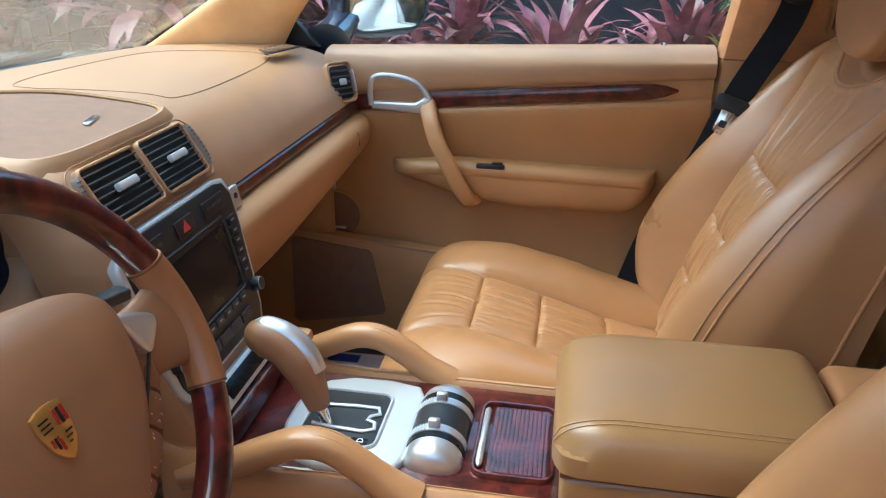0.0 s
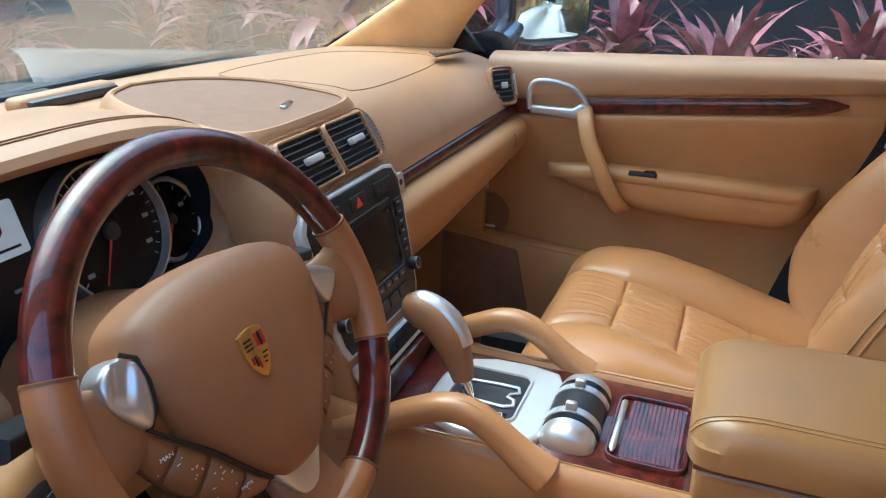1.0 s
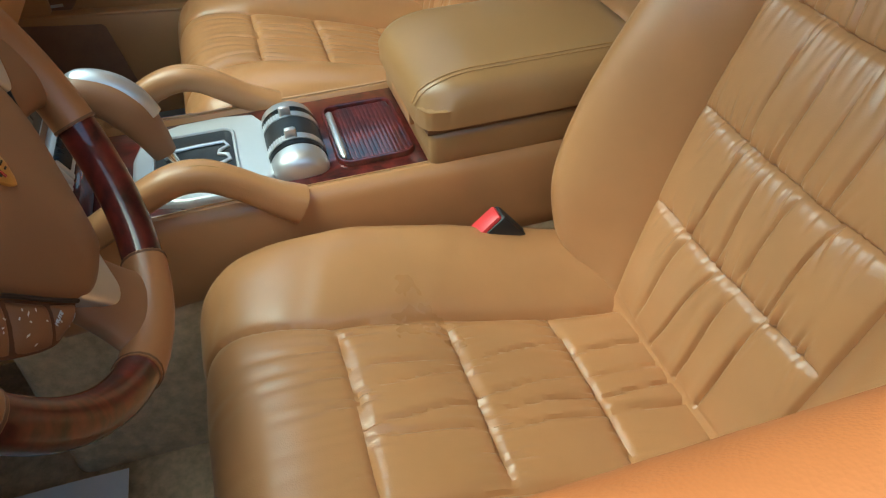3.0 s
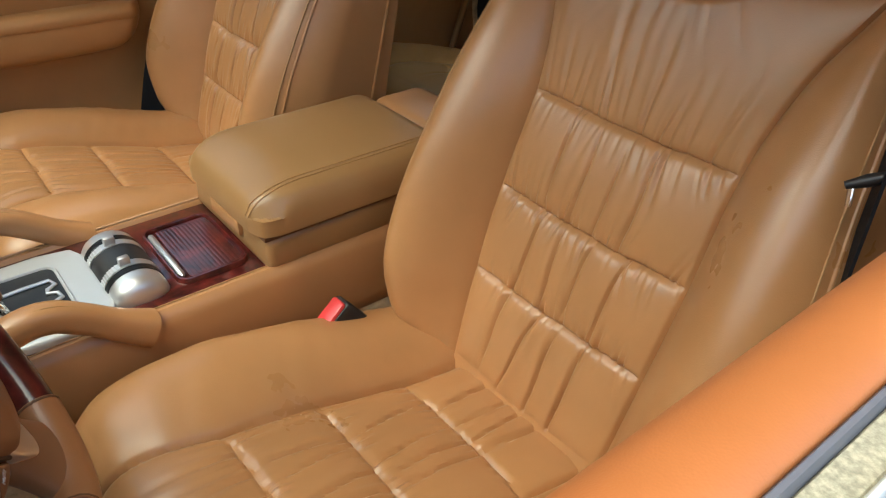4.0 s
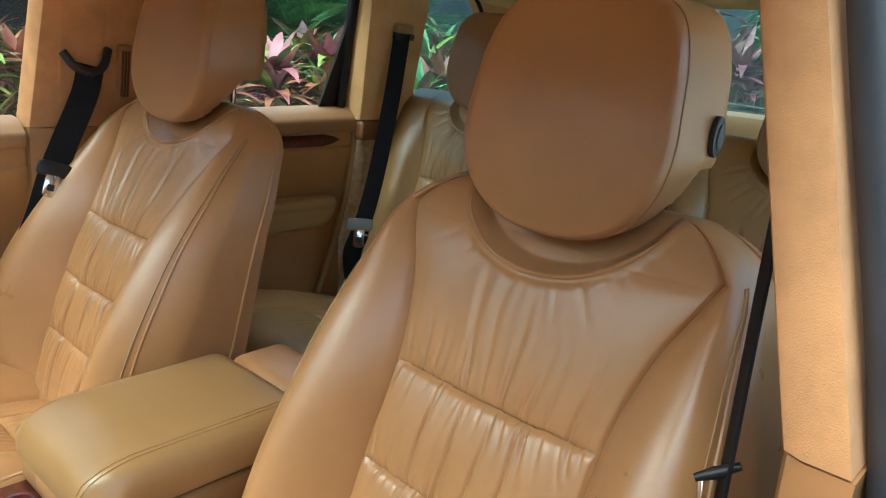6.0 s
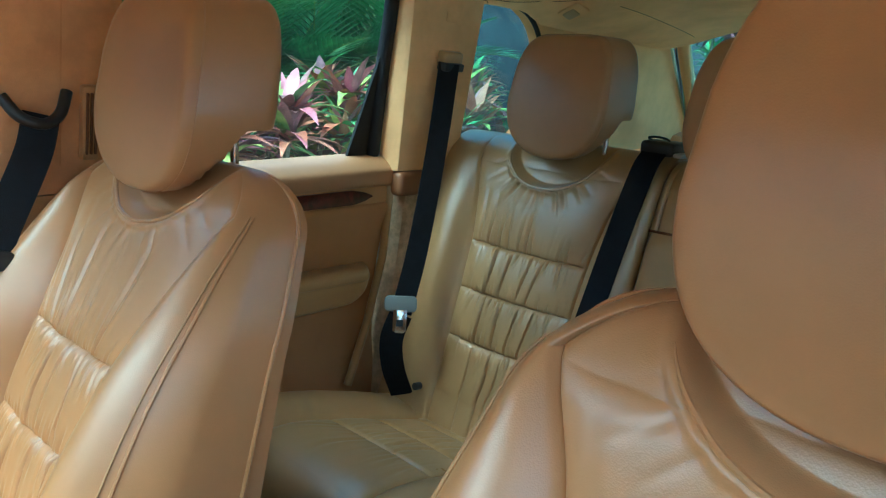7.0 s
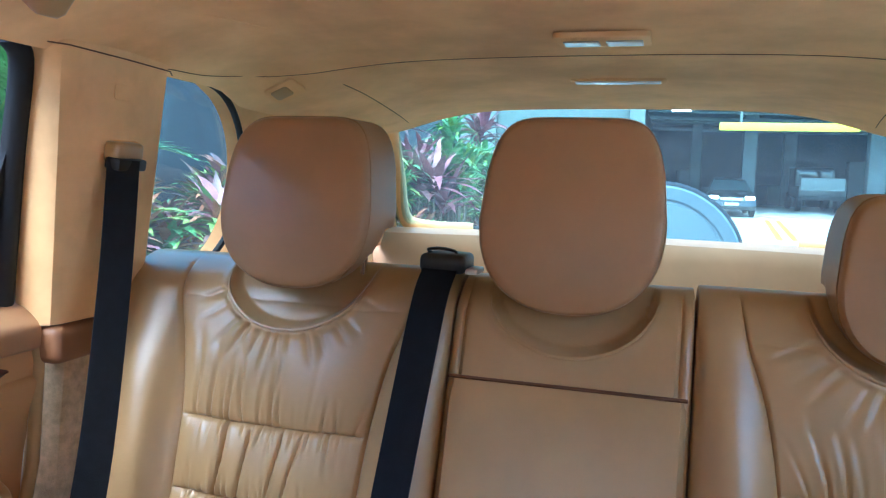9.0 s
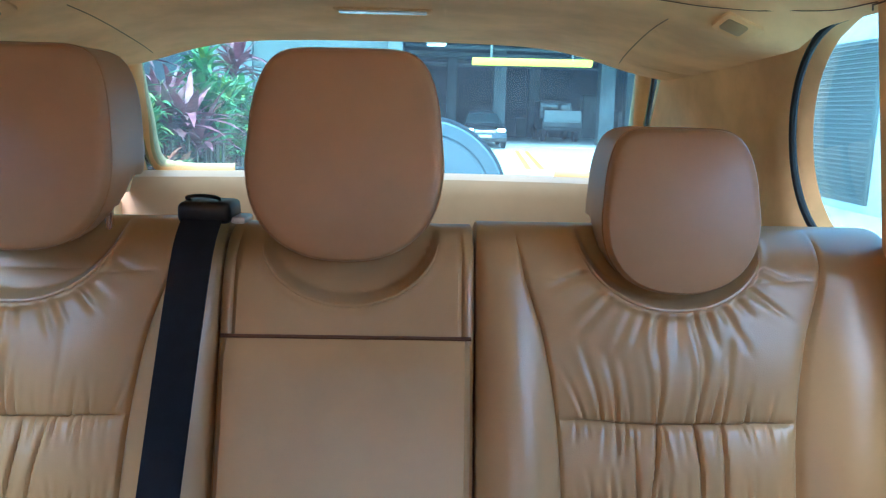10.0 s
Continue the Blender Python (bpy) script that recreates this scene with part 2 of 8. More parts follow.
def tube(pts, rad, n=10, up=(0, 0, 1), flat=1.0, closed=False, power=2.0):
    """A tube along points; rad is a number or a list; flat scales it along the second axis."""
    pts = [Vector(p) for p in pts]
    rows = []
    side = None
    for i, p in enumerate(pts):
        a = pts[i - 1] if (i or closed) else p
        b = pts[(i + 1) % len(pts)] if (i < len(pts) - 1 or closed) else p
        d = (b - a).normalized()
        if side is None:
            side = d.cross(Vector(up))
            if side.length < 1e-4:
                side = d.cross(Vector((0, 1, 0)))
        side = (side - d * side.dot(d)).normalized()
        top = side.cross(d)
        r = rad[i] if isinstance(rad, (list, tuple)) else rad
        ring = []
        for k in range(n):
            c, s = math.cos(2 * math.pi * k / n), math.sin(2 * math.pi * k / n)
            c, s = math.copysign(abs(c) ** (2 / power), c), math.copysign(abs(s) ** (2 / power), s)
            ring.append(p + side * (r * c) + top * (r * flat * s))
        rows.append(ring)
    if closed:
        rows.append(rows[0])
        bm = sheet(rows, close=True)
        bmesh.ops.remove_doubles(bm, verts=bm.verts[:], dist=1e-6)
        return bm
    return sheet(rows, close=True, caps=True)


def plate(pts, depth, m=Matrix(), bevel=0.002, seg=2):
    """A flat shape (x, y) of a thickness along z, its edges rounded, set by the matrix m."""
    bm = bmesh.new()
    f = bm.faces.new([bm.verts.new((x, y, 0)) for x, y in pts])
    up = bmesh.ops.extrude_face_region(bm, geom=[f])["geom"]
    for v in up:
        if isinstance(v, bmesh.types.BMVert):
            v.co.z += depth
    bmesh.ops.recalc_face_normals(bm, faces=bm.faces)
    if bevel:
        top = [e for e in bm.edges if all(abs(v.co.z - depth) < 1e-6 for v in e.verts)]
        bmesh.ops.bevel(bm, geom=top, offset=bevel, segments=seg, affect="EDGES", profile=0.5)
    return moved(bm, m)


def rounded(x0, x1, y0, y1, r, n=5):
    """The outline of a rectangle with round corners."""
    out = []
    for cx, cy, a in ((x1 - r, y1 - r, 0), (x0 + r, y1 - r, 90), (x0 + r, y0 + r, 180), (x1 - r, y0 + r, 270)):
        out += [(cx + r * math.cos(radians(a + 90 * k / n)), cy + r * math.sin(radians(a + 90 * k / n))) for k in range(n + 1)]
    return out


def disc(r, n=32):
    return [(r * math.cos(2 * math.pi * k / n), r * math.sin(2 * math.pi * k / n)) for k in range(n)]


def ring_bm(r0, r1, h, m=Matrix(), n=40):
    """A flat ring with a rounded upper side."""
    prof = [(r0, 0), (r0, h * 0.7), (r0 + (r1 - r0) * 0.3, h), (r0 + (r1 - r0) * 0.7, h), (r1, h * 0.7), (r1, 0)]
    rows = [[(r * math.cos(2 * math.pi * k / n), r * math.sin(2 * math.pi * k / n), z) for k in range(n)] for r, z in prof]
    return moved(sheet(rows, close=True), m)


def lerp(table, x):
    """Piecewise linear value of a table of (x, value)."""
    return float(np.interp(x, [a for a, _ in table], [b for _, b in table]))


def smooth_lerp(table, x):
    """Eased value of a table of (x, value)."""
    xs = [a for a, _ in table]
    if x <= xs[0]:
        return table[0][1]
    if x >= xs[-1]:
        return table[-1][1]
    i = max(k for k in range(len(xs) - 1) if xs[k] <= x)
    n = len(table)
    p = [table[max(0, min(n - 1, i + d))] for d in (-1, 0, 1, 2)]
    h = p[2][0] - p[1][0]
    s = (x - p[1][0]) / h
    m1 = (p[2][1] - p[0][1]) / max(1e-6, p[2][0] - p[0][0]) * h
    m2 = (p[3][1] - p[1][1]) / max(1e-6, p[3][0] - p[1][0]) * h
    return (2 * s ** 3 - 3 * s * s + 1) * p[1][1] + (s ** 3 - 2 * s * s + s) * m1 + (3 * s * s - 2 * s ** 3) * p[2][1] + (s ** 3 - s * s) * m2


def axes(origin, right, up):
    """A matrix whose x is right, y is up and z stands out of the surface."""
    r = Vector(right).normalized()
    u = Vector(up)
    u = (u - r * u.dot(r)).normalized()
    z = r.cross(u)
    m = Matrix((r, u, z)).transposed().to_4x4()
    m.translation = origin
    return m


def words(name, text, size, m, mat, parent, depth=0.0004):
    """Raised lettering in the built-in font, as a mesh."""
    cu = bpy.data.curves.new(name, "FONT")
    cu.body, cu.size, cu.extrude = text, size, depth
    cu.align_x, cu.align_y = "CENTER", "CENTER"
    tmp = bpy.data.objects.new("tmp", cu)
    me = bpy.data.meshes.new_from_object(tmp)
    bpy.data.objects.remove(tmp)
    bm = bmesh.new()
    bm.from_mesh(me)
    bpy.data.meshes.remove(me)
    return part(name, moved(bm, m), mat, parent, smooth=False)


def gauss(x, s):
    return math.exp(-(x / s) ** 2)


def nz(x, y, z=0.0):
    return noise.noise((x, y, z))


def ring_plate(hx, hy, h, m, r=0.010, band=0.006):
    """A raised frame round an opening."""
    out = rounded(-hx - band, hx + band, -hy - band, hy + band, r + band)
    inn = rounded(-hx, hx, -hy, hy, r)
    rows = []
    for f, z in ((0.0, -0.012), (0.0, h * 0.6), (0.3, h), (0.7, h), (1.0, h * 0.6), (1.0, -0.012)):
        rows.append([(a[0] + (b[0] - a[0]) * f, a[1] + (b[1] - a[1]) * f, z) for a, b in zip(out, inn)])
    return moved(sheet(rows, close=True), m)


# ---- car shell ----
def sill_z(y):
    return 1.209 - 0.033 * (y + 0.1) if y > -0.1 else 1.209 + 0.012 * (-0.1 - y)


def wood_z(y):
    return 1.134 - 0.080 * (y + 0.066) if y > -0.2 else 1.138


def strip_of(sections):
    """A skin over sections, each a list of (x, y, z)."""
    return sheet([[Vector(p) for p in s] for s in sections])


def door_trim(name, sgn, y0, y1, label, upper_mat, lower_mat, front):
    """An inner door trim with its padded top, wood strip, armrest and pocket."""
    door = thing(name, (sgn * 0.74, (y0 + y1) / 2, 0.60), label, "car door", kind="structure")
    ys = [y0 + (y1 - y0) * k / 24 for k in range(25)]
    up, lowr, wood = [], [], []
    for y in ys:
        zs, zw = sill_z(y), wood_z(y)
        zw0 = zw + 0.017
        up.append(spline([(sgn * x, y, z) for x, z in ((0.768, zs - 0.012), (0.764, zs - 0.001), (0.745, zs + 0.001), (0.715, zs - 0.004), (0.694, zs - 0.018), (0.685, (zs + zw0) / 2), (0.688, zw0 + 0.006), (0.700, zw0))], 26))
        lowr.append(spline([(sgn * x, y, z) for x, z in ((0.705, zw - 0.014), (0.694, zw - 0.019), (0.692, zw - 0.034), (0.704, zw - 0.075), (0.722, zw - 0.13), (0.732, 0.92), (0.733, 0.82), (0.722, 0.72), (0.715, 0.62), (0.715, 0.56))], 34))
    part("upper_pad", sheet(up), upper_mat, door, "padded leather sill")
    part("lower_panel", sheet(lowr), lower_mat, door)
    w0, w1 = (y0 + 0.060, y1 - 0.02) if front else (y0 + 0.05, y1 - 0.02)
    for k in range(31):
        y = w0 + (w1 - w0) * k / 30
        zw = wood_z(y)
        h = 0.0155 * min(1.0, math.sqrt(max(0.02, (y - w0) / 0.05)))
        wood.append([(sgn * 0.701, y, zw - h), (sgn * 0.692, y, zw - h * 0.95), (sgn * 0.689, y, zw - h * 0.4), (sgn * 0.689, y, zw + h * 0.4), (sgn * 0.692, y, zw + h * 0.95), (sgn * 0.701, y, zw + h), (sgn * 0.71, y, zw)])
    part("wood_strip", sheet([[Vector(p) for p in s] for s in wood], close=True, caps=True), WOOD, door, "glossy red burl wood strip")
    backing = [[(sgn * 0.706, y, wood_z(y) - 0.022), (sgn * 0.697, y, wood_z(y) - 0.020), (sgn * 0.6955, y, wood_z(y)), (sgn * 0.697, y, wood_z(y) + 0.022), (sgn * 0.704, y, wood_z(y) + 0.026)] for y in ys]
    part("strip_backing", strip_of(backing), lower_mat, door)
    return door


def armrest_pod(door, sgn, y0, y1, z0, z1, mat, depth=0.062):
    """The padded armrest: a long pod with a stitched top that tapers at its ends."""
    rows = []
    for k in range(49):
        t = k / 48
        y = y0 + (y1 - y0) * t
        e = min(1.0, math.sqrt(max(0.0, 1 - max(0, (t - 0.70) / 0.30) ** 2.2)) * math.sqrt(max(0.0, min(1.0, t / 0.05 + 0.06))))
        d = depth * (0.25 + 0.75 * e) if e > 0.03 else depth * 0.22
        zt = z1 - (z1 - z0) * 0.16 * max(0, (t - 0.75) / 0.25) - 0.10 * (z1 - z0) * (1 - t)
        zb = z0 + (z1 - z0) * (0.55 * max(0, (t - 0.45) / 0.55) ** 1.6 + 0.45 * max(0, (0.14 - t) / 0.14) ** 2)
        xb = 0.735
        c = [(xb, zt - 0.004), (xb - d * 0.6, zt), (xb - d * 0.86, zt - 0.002), (xb - d, zt - 0.012), (xb - d * 0.985, zt - 0.024), (xb - d * 0.94, zt - 0.028), (xb - d * 0.93, (zt + zb) / 2), (xb - d * 0.80, zb + 0.014), (xb - d * 0.45, zb + 0.002), (xb, zb)]
        rows.append(spline([(sgn * x, y, z) for x, z in c], 30))
    pod = part("armrest", sheet(rows, caps=False), mat, door, "padded door armrest")
    return pod


# front passenger door
pd = door_trim("door_1", 1, -0.135, 0.60, "tan leather front passenger door trim with wood strip and armrest", TAN_SMOOTH, TAN_DOOR, True)
armrest_pod(pd, 1, -0.055, 0.470, 0.884, 0.985, TAN_DOOR)
# pull handle from the release down into the armrest
pull = spline([(0.690, 0.392, 1.090), (0.664, 0.382, 1.068), (0.652, 0.368, 1.030), (0.648, 0.345, 0.985), (0.650, 0.325, 0.945), (0.662, 0.305, 0.908), (0.70, 0.298, 0.893)], 30)
part("pull_handle", tube(pull, 0.0160, 18, up=(1, 0, 0), flat=0.62, power=3), TAN_DOOR, pd, "tan leather pull handle")
# satin release handle with its recess
m = axes((0.686, 0.440, 1.110), (0, -1, -0.08), (0, -0.08, 1))
m.translation = (0.688, 0.440, 1.108)
loop = spline([m @ Vector(p) for p in ((-0.062, -0.030, 0), (-0.066, 0.0, 0), (-0.058, 0.026, 0), (-0.020, 0.032, 0), (0.025, 0.024, 0), (0.050, 0.000, 0), (0.064, -0.026, 0))], 40)
rel = part("release_surround", tube(loop, 0.0062, 10, up=(1, 0, 0), flat=1.0), SILVER, pd, "satin silver release surround")
part("release_lever", plate([(-0.060, -0.036), (-0.058, -0.020), (0.026, -0.014), (0.042, -0.002), (0.054, -0.006), (0.068, -0.033)][::-1], 0.016, m @ Matrix.Translation((0, 0, -0.006)), 0.005, 3), SILVER, pd, "satin silver release lever")
part("release_recess", plate([(-0.060, -0.026), (-0.064, 0.0), (-0.055, 0.024), (-0.020, 0.029), (0.022, 0.022), (0.048, -0.002), (0.055, -0.022)][::-1], 0.004, m @ Matrix.Translation((0, 0, -0.004)), 0.001), BROWN, pd)
sw = part("window_switch", rbox(0.672, 0.692, 0.236, 0.292, 0.970, 0.9795, 0.003), BLACK, pd, "black window switch")
part("switch_rocker", rbox(0.675, 0.689, 0.240, 0.262, 0.977, 0.982, 0.002), BLACK_GLOSS, sw)
part("lock_pin", tube([(0.748, -0.045, 1.208), (0.748, -0.045, 1.2135)], [0.006, 0.0052], 14), CHROME, pd, "small bright lock pin")
# door speaker and pocket
m = axes((0.7305, 0.598, 0.832), (0, -1, 0), (0, 0, 1))
sp = part("speaker_ring", ring_bm(0.050, 0.056, 0.003, m), TAN_DOOR, pd)
part("speaker_grille", plate(disc(0.050, 36), 0.0018, m, 0.0006), GRILLE, sp, "round brown speaker grille")
part("badge_bar", plate(rounded(-0.014, 0.014, -0.0028, 0.0028, 0.001, 2), 0.0032, m @ Matrix.Translation((0.004, -0.030, 0)), 0), WHITE_MARK, sp)
rows = []
for k in range(25):
    t = k / 24
    y = -0.10 + 0.80 * t
    zt = 0.737 + 0.068 * t
    rows.append([(0.722, y, zt), (0.690, y, zt + 0.002), (0.684, y, zt - 0.006), (0.684, y, 0.68), (0.690, y, 0.60), (0.70, y, 0.565)])
part("door_pocket", strip_of(rows), TAN_DOOR, pd, "tan lower door pocket")
part("woofer_cover", plate([(0.0, 0.0), (0.004, 0.190), (0.010, 0.200), (0.176, 0.180), (0.182, 0.174), (0.210, 0.040), (0.205, 0.030), (0.012, -0.008)][::-1], 0.004, axes((0.6845, 0.694, 0.592), (0, -1, 0), (0, 0, 1)), 0.0015), GRILLE, pd, "brown woofer cover low in the door")
part("pocket_edge", tube([(0.687, -0.10 + 0.80 * k / 12, 0.738 + 0.068 * k / 12) for k in range(13)], 0.003, 8), TAN_DOOR, pd)

# rear passenger-side door
rd = door_trim("door_2", 1, -0.940, -0.36, "tan leather rear door trim with dark wood strip below the window", TAN_SMOOTH, TAN_DOOR, False)
armrest_pod(rd, 1, -0.89, -0.43, 0.905, 1.000, TAN_REAR, 0.07)
part("door_edge", tube([(0.700, -0.942, 1.20), (0.696, -0.944, 1.14), (0.702, -0.936, 1.0), (0.706, -0.90, 0.85), (0.705, -0.85, 0.72)], 0.009, 10), TAN_REAR, rd)
# rear door on the driver's side, only its trim
rl = door_trim("door_3", -1, -0.985, -0.36, "tan leather rear door trim on the driver's side", TAN_REAR, TAN_DOOR, False)
armrest_pod(rl, -1, -0.93, -0.45, 0.905, 1.000, TAN_REAR, 0.07)

# driver's door: worn sill, open window slot, seals and white outer skin
dd = thing("door_4", (-0.76, 0.25, 0.60), "driver door with worn orange leather sill and lowered window", "car door", kind="structure")
rows, inner = [], []
for k in range(61):
    y = -0.048 + 0.76 * k / 60
    t = math.sqrt(max(0.0, 1 - max(0, (0.0 - y) / 0.048) ** 2))
    zs = 1.2 - 0.018 * (y - 0.0)
    zz = 0.985 + (zs - 0.985) * (0.90 + 0.10 * t)
    sec = [(0.7745, zz - 0.006), (0.7735, zz + 0.0005), (0.765, zz + 0.003), (0.750, zz + 0.0015), (0.735, zz - 0.006), (0.722, zz - 0.024), (0.715, zz - 0.055), (0.716, zz - 0.09), (0.722, zz - 0.11)]
    rows.append(spline([(-x, y, z) for x, z in sec], 26))
    inner.append([(-0.722, y, zz - 0.108), (-0.716, y, zz - 0.125), (-0.735, y, 0.90), (-0.74, y, 0.75), (-0.73, y, 0.56)])
part("upper_pad", sheet(rows), ORANGE, dd, "worn bright orange leather sill")
part("end_cap", plate([(0, 0), (0.055, 0), (0.055, -0.10), (0.0, -0.10)], 0.01, axes((-0.7745, -0.046, 1.185), (1, 0, 0), (0, 0, 1)), 0.003), ORANGE, dd)
part("lower_panel", strip_of(inner), TAN_DOOR, dd)
m = Matrix.Translation((-0.7605, -0.008, 1.2035))
pin = part("lock_pin_ring", ring_bm(0.0032, 0.0062, 0.002, m, 24), CHROME, dd, "bright lock pin ring")
part("lock_pin", plate(disc(0.0032, 18), 0.0025, m, 0.0008), DARK_GREY, pin)
for x0, x1, dz, mt, nm in ((-0.7795, -0.7748, 0.000, GREY_RUBBER, "inner_seal"), (-0.7945, -0.7797, -0.004, SPECKLE, "speckled_strip"), (-0.7990, -0.7947, 0.0005, BODY_WHITE, "window_edge"), (-0.8100, -0.7992, -0.006, RUBBER, "outer_seal")):
    rows = []
    for k in range(21):
        y = -0.095 + 0.86 * k / 20
        z = 1.2 - 0.018 * y + dz
        rows.append([(x0, y, z - 0.05), (x0, y, z - 0.002), (x0 + 0.0012, y, z), (x1 - 0.0012, y, z), (x1, y, z - 0.002), (x1, y, z - 0.05)])
    part(nm, strip_of(rows), mt, dd)
rows = []
for k in range(31):
    y = -0.10 + 1.0 * k / 30
    z = 1.2 - 0.018 * y
    rows.append(spline([(-0.812, y, z - 0.006), (-0.83, y, z - 0.012), (-0.862, y, z - 0.06), (-0.90, y, z - 0.2), (-0.93, y, 0.80), (-0.925, y, 0.6), (-0.90, y, 0.42)], 18))
part("outer_skin", sheet(rows), BODY_WHITE, dd, "white painted door skin")

# ---- pillars ----
def pillar(name, lo, hi, width, sgn, mat, label, mid=None, edge=0.016, parent=None, kind="structure", deep=0.06):
    """A post between two inner points, its face turned inwards; width (foot, head) along the car."""
    lo, hi = Vector(lo), Vector(hi)
    rows = []
    n = 26
    for k in range(n + 1):
        t = k / n
        c = lo + (hi - lo) * t
        if mid:
            c += Vector(mid) * math.sin(math.pi * t)
        w = width[0] + (width[1] - width[0]) * t
        o = sgn
        prof = [(-w / 2, deep), (-w / 2, edge), (-w / 2 + edge * 0.3, edge * 0.3), (-w / 2 + edge, 0), (0, -0.004), (w / 2 - edge, 0), (w / 2 - edge * 0.3, edge * 0.3), (w / 2, edge), (w / 2, deep)]
        rows.append([c + Vector((o * d, a, 0)) for a, d in prof])
    bm = sheet(rows, close=True, caps=True)
    if parent:
        return part(name, bm, mat, parent, label)
    return solo(name, bm, mat, label, "car pillar", kind=kind)


pillar("trim_b_right", (0.690, -0.245, 1.195), (0.620, -0.277, 1.60), (0.21, 0.19), 1, SUEDE_ORANGE, "orange suede door post with belt slot")
pillar("trim_b_right_foot", (0.715, -0.245, 0.56), (0.690, -0.245, 1.193), (0.23, 0.21), 1, TAN_DOOR, "tan lower door post trim")
pillar("trim_b_left", (-0.702, -0.148, 1.205), (-0.588, -0.181, 1.60), (0.165, 0.16), -1, SUEDE_ORANGE, "orange suede door post beside the driver seat", deep=0.044)
pillar("trim_b_left_foot", (-0.715, -0.148, 0.56), (-0.704, -0.148, 1.203), (0.175, 0.163), -1, TAN, "tan leather lower door post beside the driver", deep=0.044)
pillar("trim_c_right", (0.668, -1.032, 1.19), (0.622, -1.032, 1.57), (0.188, 0.218), 1, SUEDE, "suede covered rear post with belt outlet")
pillar("trim_c_left", (-0.668, -1.032, 1.19), (-0.622, -1.032, 1.57), (0.188, 0.218), -1, SUEDE, "suede covered rear post on the driver's side")
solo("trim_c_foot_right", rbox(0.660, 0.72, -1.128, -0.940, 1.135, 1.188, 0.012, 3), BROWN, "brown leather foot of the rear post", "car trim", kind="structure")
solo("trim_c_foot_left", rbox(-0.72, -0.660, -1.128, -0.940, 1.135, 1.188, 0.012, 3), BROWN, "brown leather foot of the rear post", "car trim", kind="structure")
pillar("trim_wheelhouse_right", (0.695, -1.03, 0.56), (0.685, -1.08, 1.133), (0.22, 0.20), 1, CARPET, "carpeted side trim beside the rear seat")
pillar("trim_wheelhouse_left", (-0.695, -1.03, 0.56), (-0.685, -1.08, 1.133), (0.22, 0.20), -1, CARPET, "carpeted side trim beside the rear seat")
for sgn, side in ((1, "right"), (-1, "left")):
    rows = []
    for k in range(29):
        z = 1.165 + 0.40 * k / 28
        y, w = smooth_lerp([(1.165, 0.856), (1.19, 0.826), (1.27, 0.729), (1.36, 0.600), (1.46, 0.420), (1.57, 0.19)], z), smooth_lerp([(1.165, 0.150), (1.19, 0.134), (1.27, 0.097), (1.36, 0.070), (1.46, 0.052), (1.57, 0.048)], z)
        x = 0.742 - 0.125 * (z - 1.165) / 0.40
        rows.append([Vector((sgn * (x + 0.040 * math.sin(a) - 0.03 * max(0.0, math.cos(a)) * w / 0.15), y + w * math.copysign(abs(math.cos(a)) ** 0.8, math.cos(a)), z)) for a in [2 * math.pi * q / 28 for q in range(28)]])
    solo("trim_a_" + side, sheet(rows, close=True, caps=True), SUEDE, "tan windscreen post trim", "car pillar", kind="structure")
    # black sail panel between post and mirror
    solo("sail_panel_" + side, plate([(0.0, 0), (0.20, 0), (0.06, 0.15)], 0.015, axes((sgn * 0.775, 0.83, 1.18), (0, -1, 0), (0, 0, 1)), 0.004), BLACK, "black mirror sail panel", "car trim", kind="structure")

# rubber seals and black window frames beside the posts
def upright(name, pts, rad, mat, label, flat=1.0):
    solo(name, tube(spline(pts, 20), rad, 10, flat=flat), mat, label, "window seal", kind="structure")


upright("seal_b_left", [(-0.768, -0.098, 1.08), (-0.764, -0.098, 1.20), (-0.698, -0.112, 1.44), (-0.664, -0.125, 1.56)], 0.017, SLATE_RUBBER, "slate grey rubber door seal")
upright("frame_b_left", [(-0.812, -0.125, 1.05), (-0.806, -0.125, 1.20), (-0.742, -0.138, 1.44), (-0.708, -0.150, 1.56)], 0.031, SLATE_RUBBER, "dark slate rubber window frame")
upright("frame_c_right", [(0.735, -0.922, 1.20), (0.706, -0.920, 1.40), (0.680, -0.915, 1.53), (0.672, -0.890, 1.562)], 0.015, RUBBER, "black window frame at the rear door")
solo("frame_sash_right", plate([(0.0, 0.0), (0.088, 0.0), (0.040, 0.19), (0.020, 0.29), (0.0, 0.35)], 0.008, axes((0.735, -0.940, 1.206), (0, 1, 0), (-0.17, 0, 1)), 0.002), RUBBER, "black corner panel of the rear door window", "window frame", kind="structure")

# ---- roof lining ----
def roof_z(x, y):
    crown = 1.645 - 0.0565 * (y + 0.4) ** 2 if y > -1.35 else 1.594 - 0.045 * (-1.35 - y)
    ax = abs(x)
    drop = 0.010 * (ax / 0.5) ** 2 + (0.036 + 0.75 * max(0.0, crown - 1.594)) * max(0, (ax - 0.42) / 0.23) ** 2.0
    rear = min(1.0, max(0.0, (-1.29 - y) / 0.09))
    drop += 0.034 * rear * rear * (3 - 2 * rear) * gauss(ax - 0.56, 0.15)
    return crown - drop


rows = []
for k in range(81):
    y = 0.30 - 2.26 * k / 80
    rows.append([Vector((x, y, roof_z(x, y))) for x in [-0.65 + 1.30 * i / 60 for i in range(61)]])
roof = solo("ceiling", thick(sheet(rows), -0.02), SUEDE, "tan suede roof lining, slightly stained", "roof lining", kind="structure")
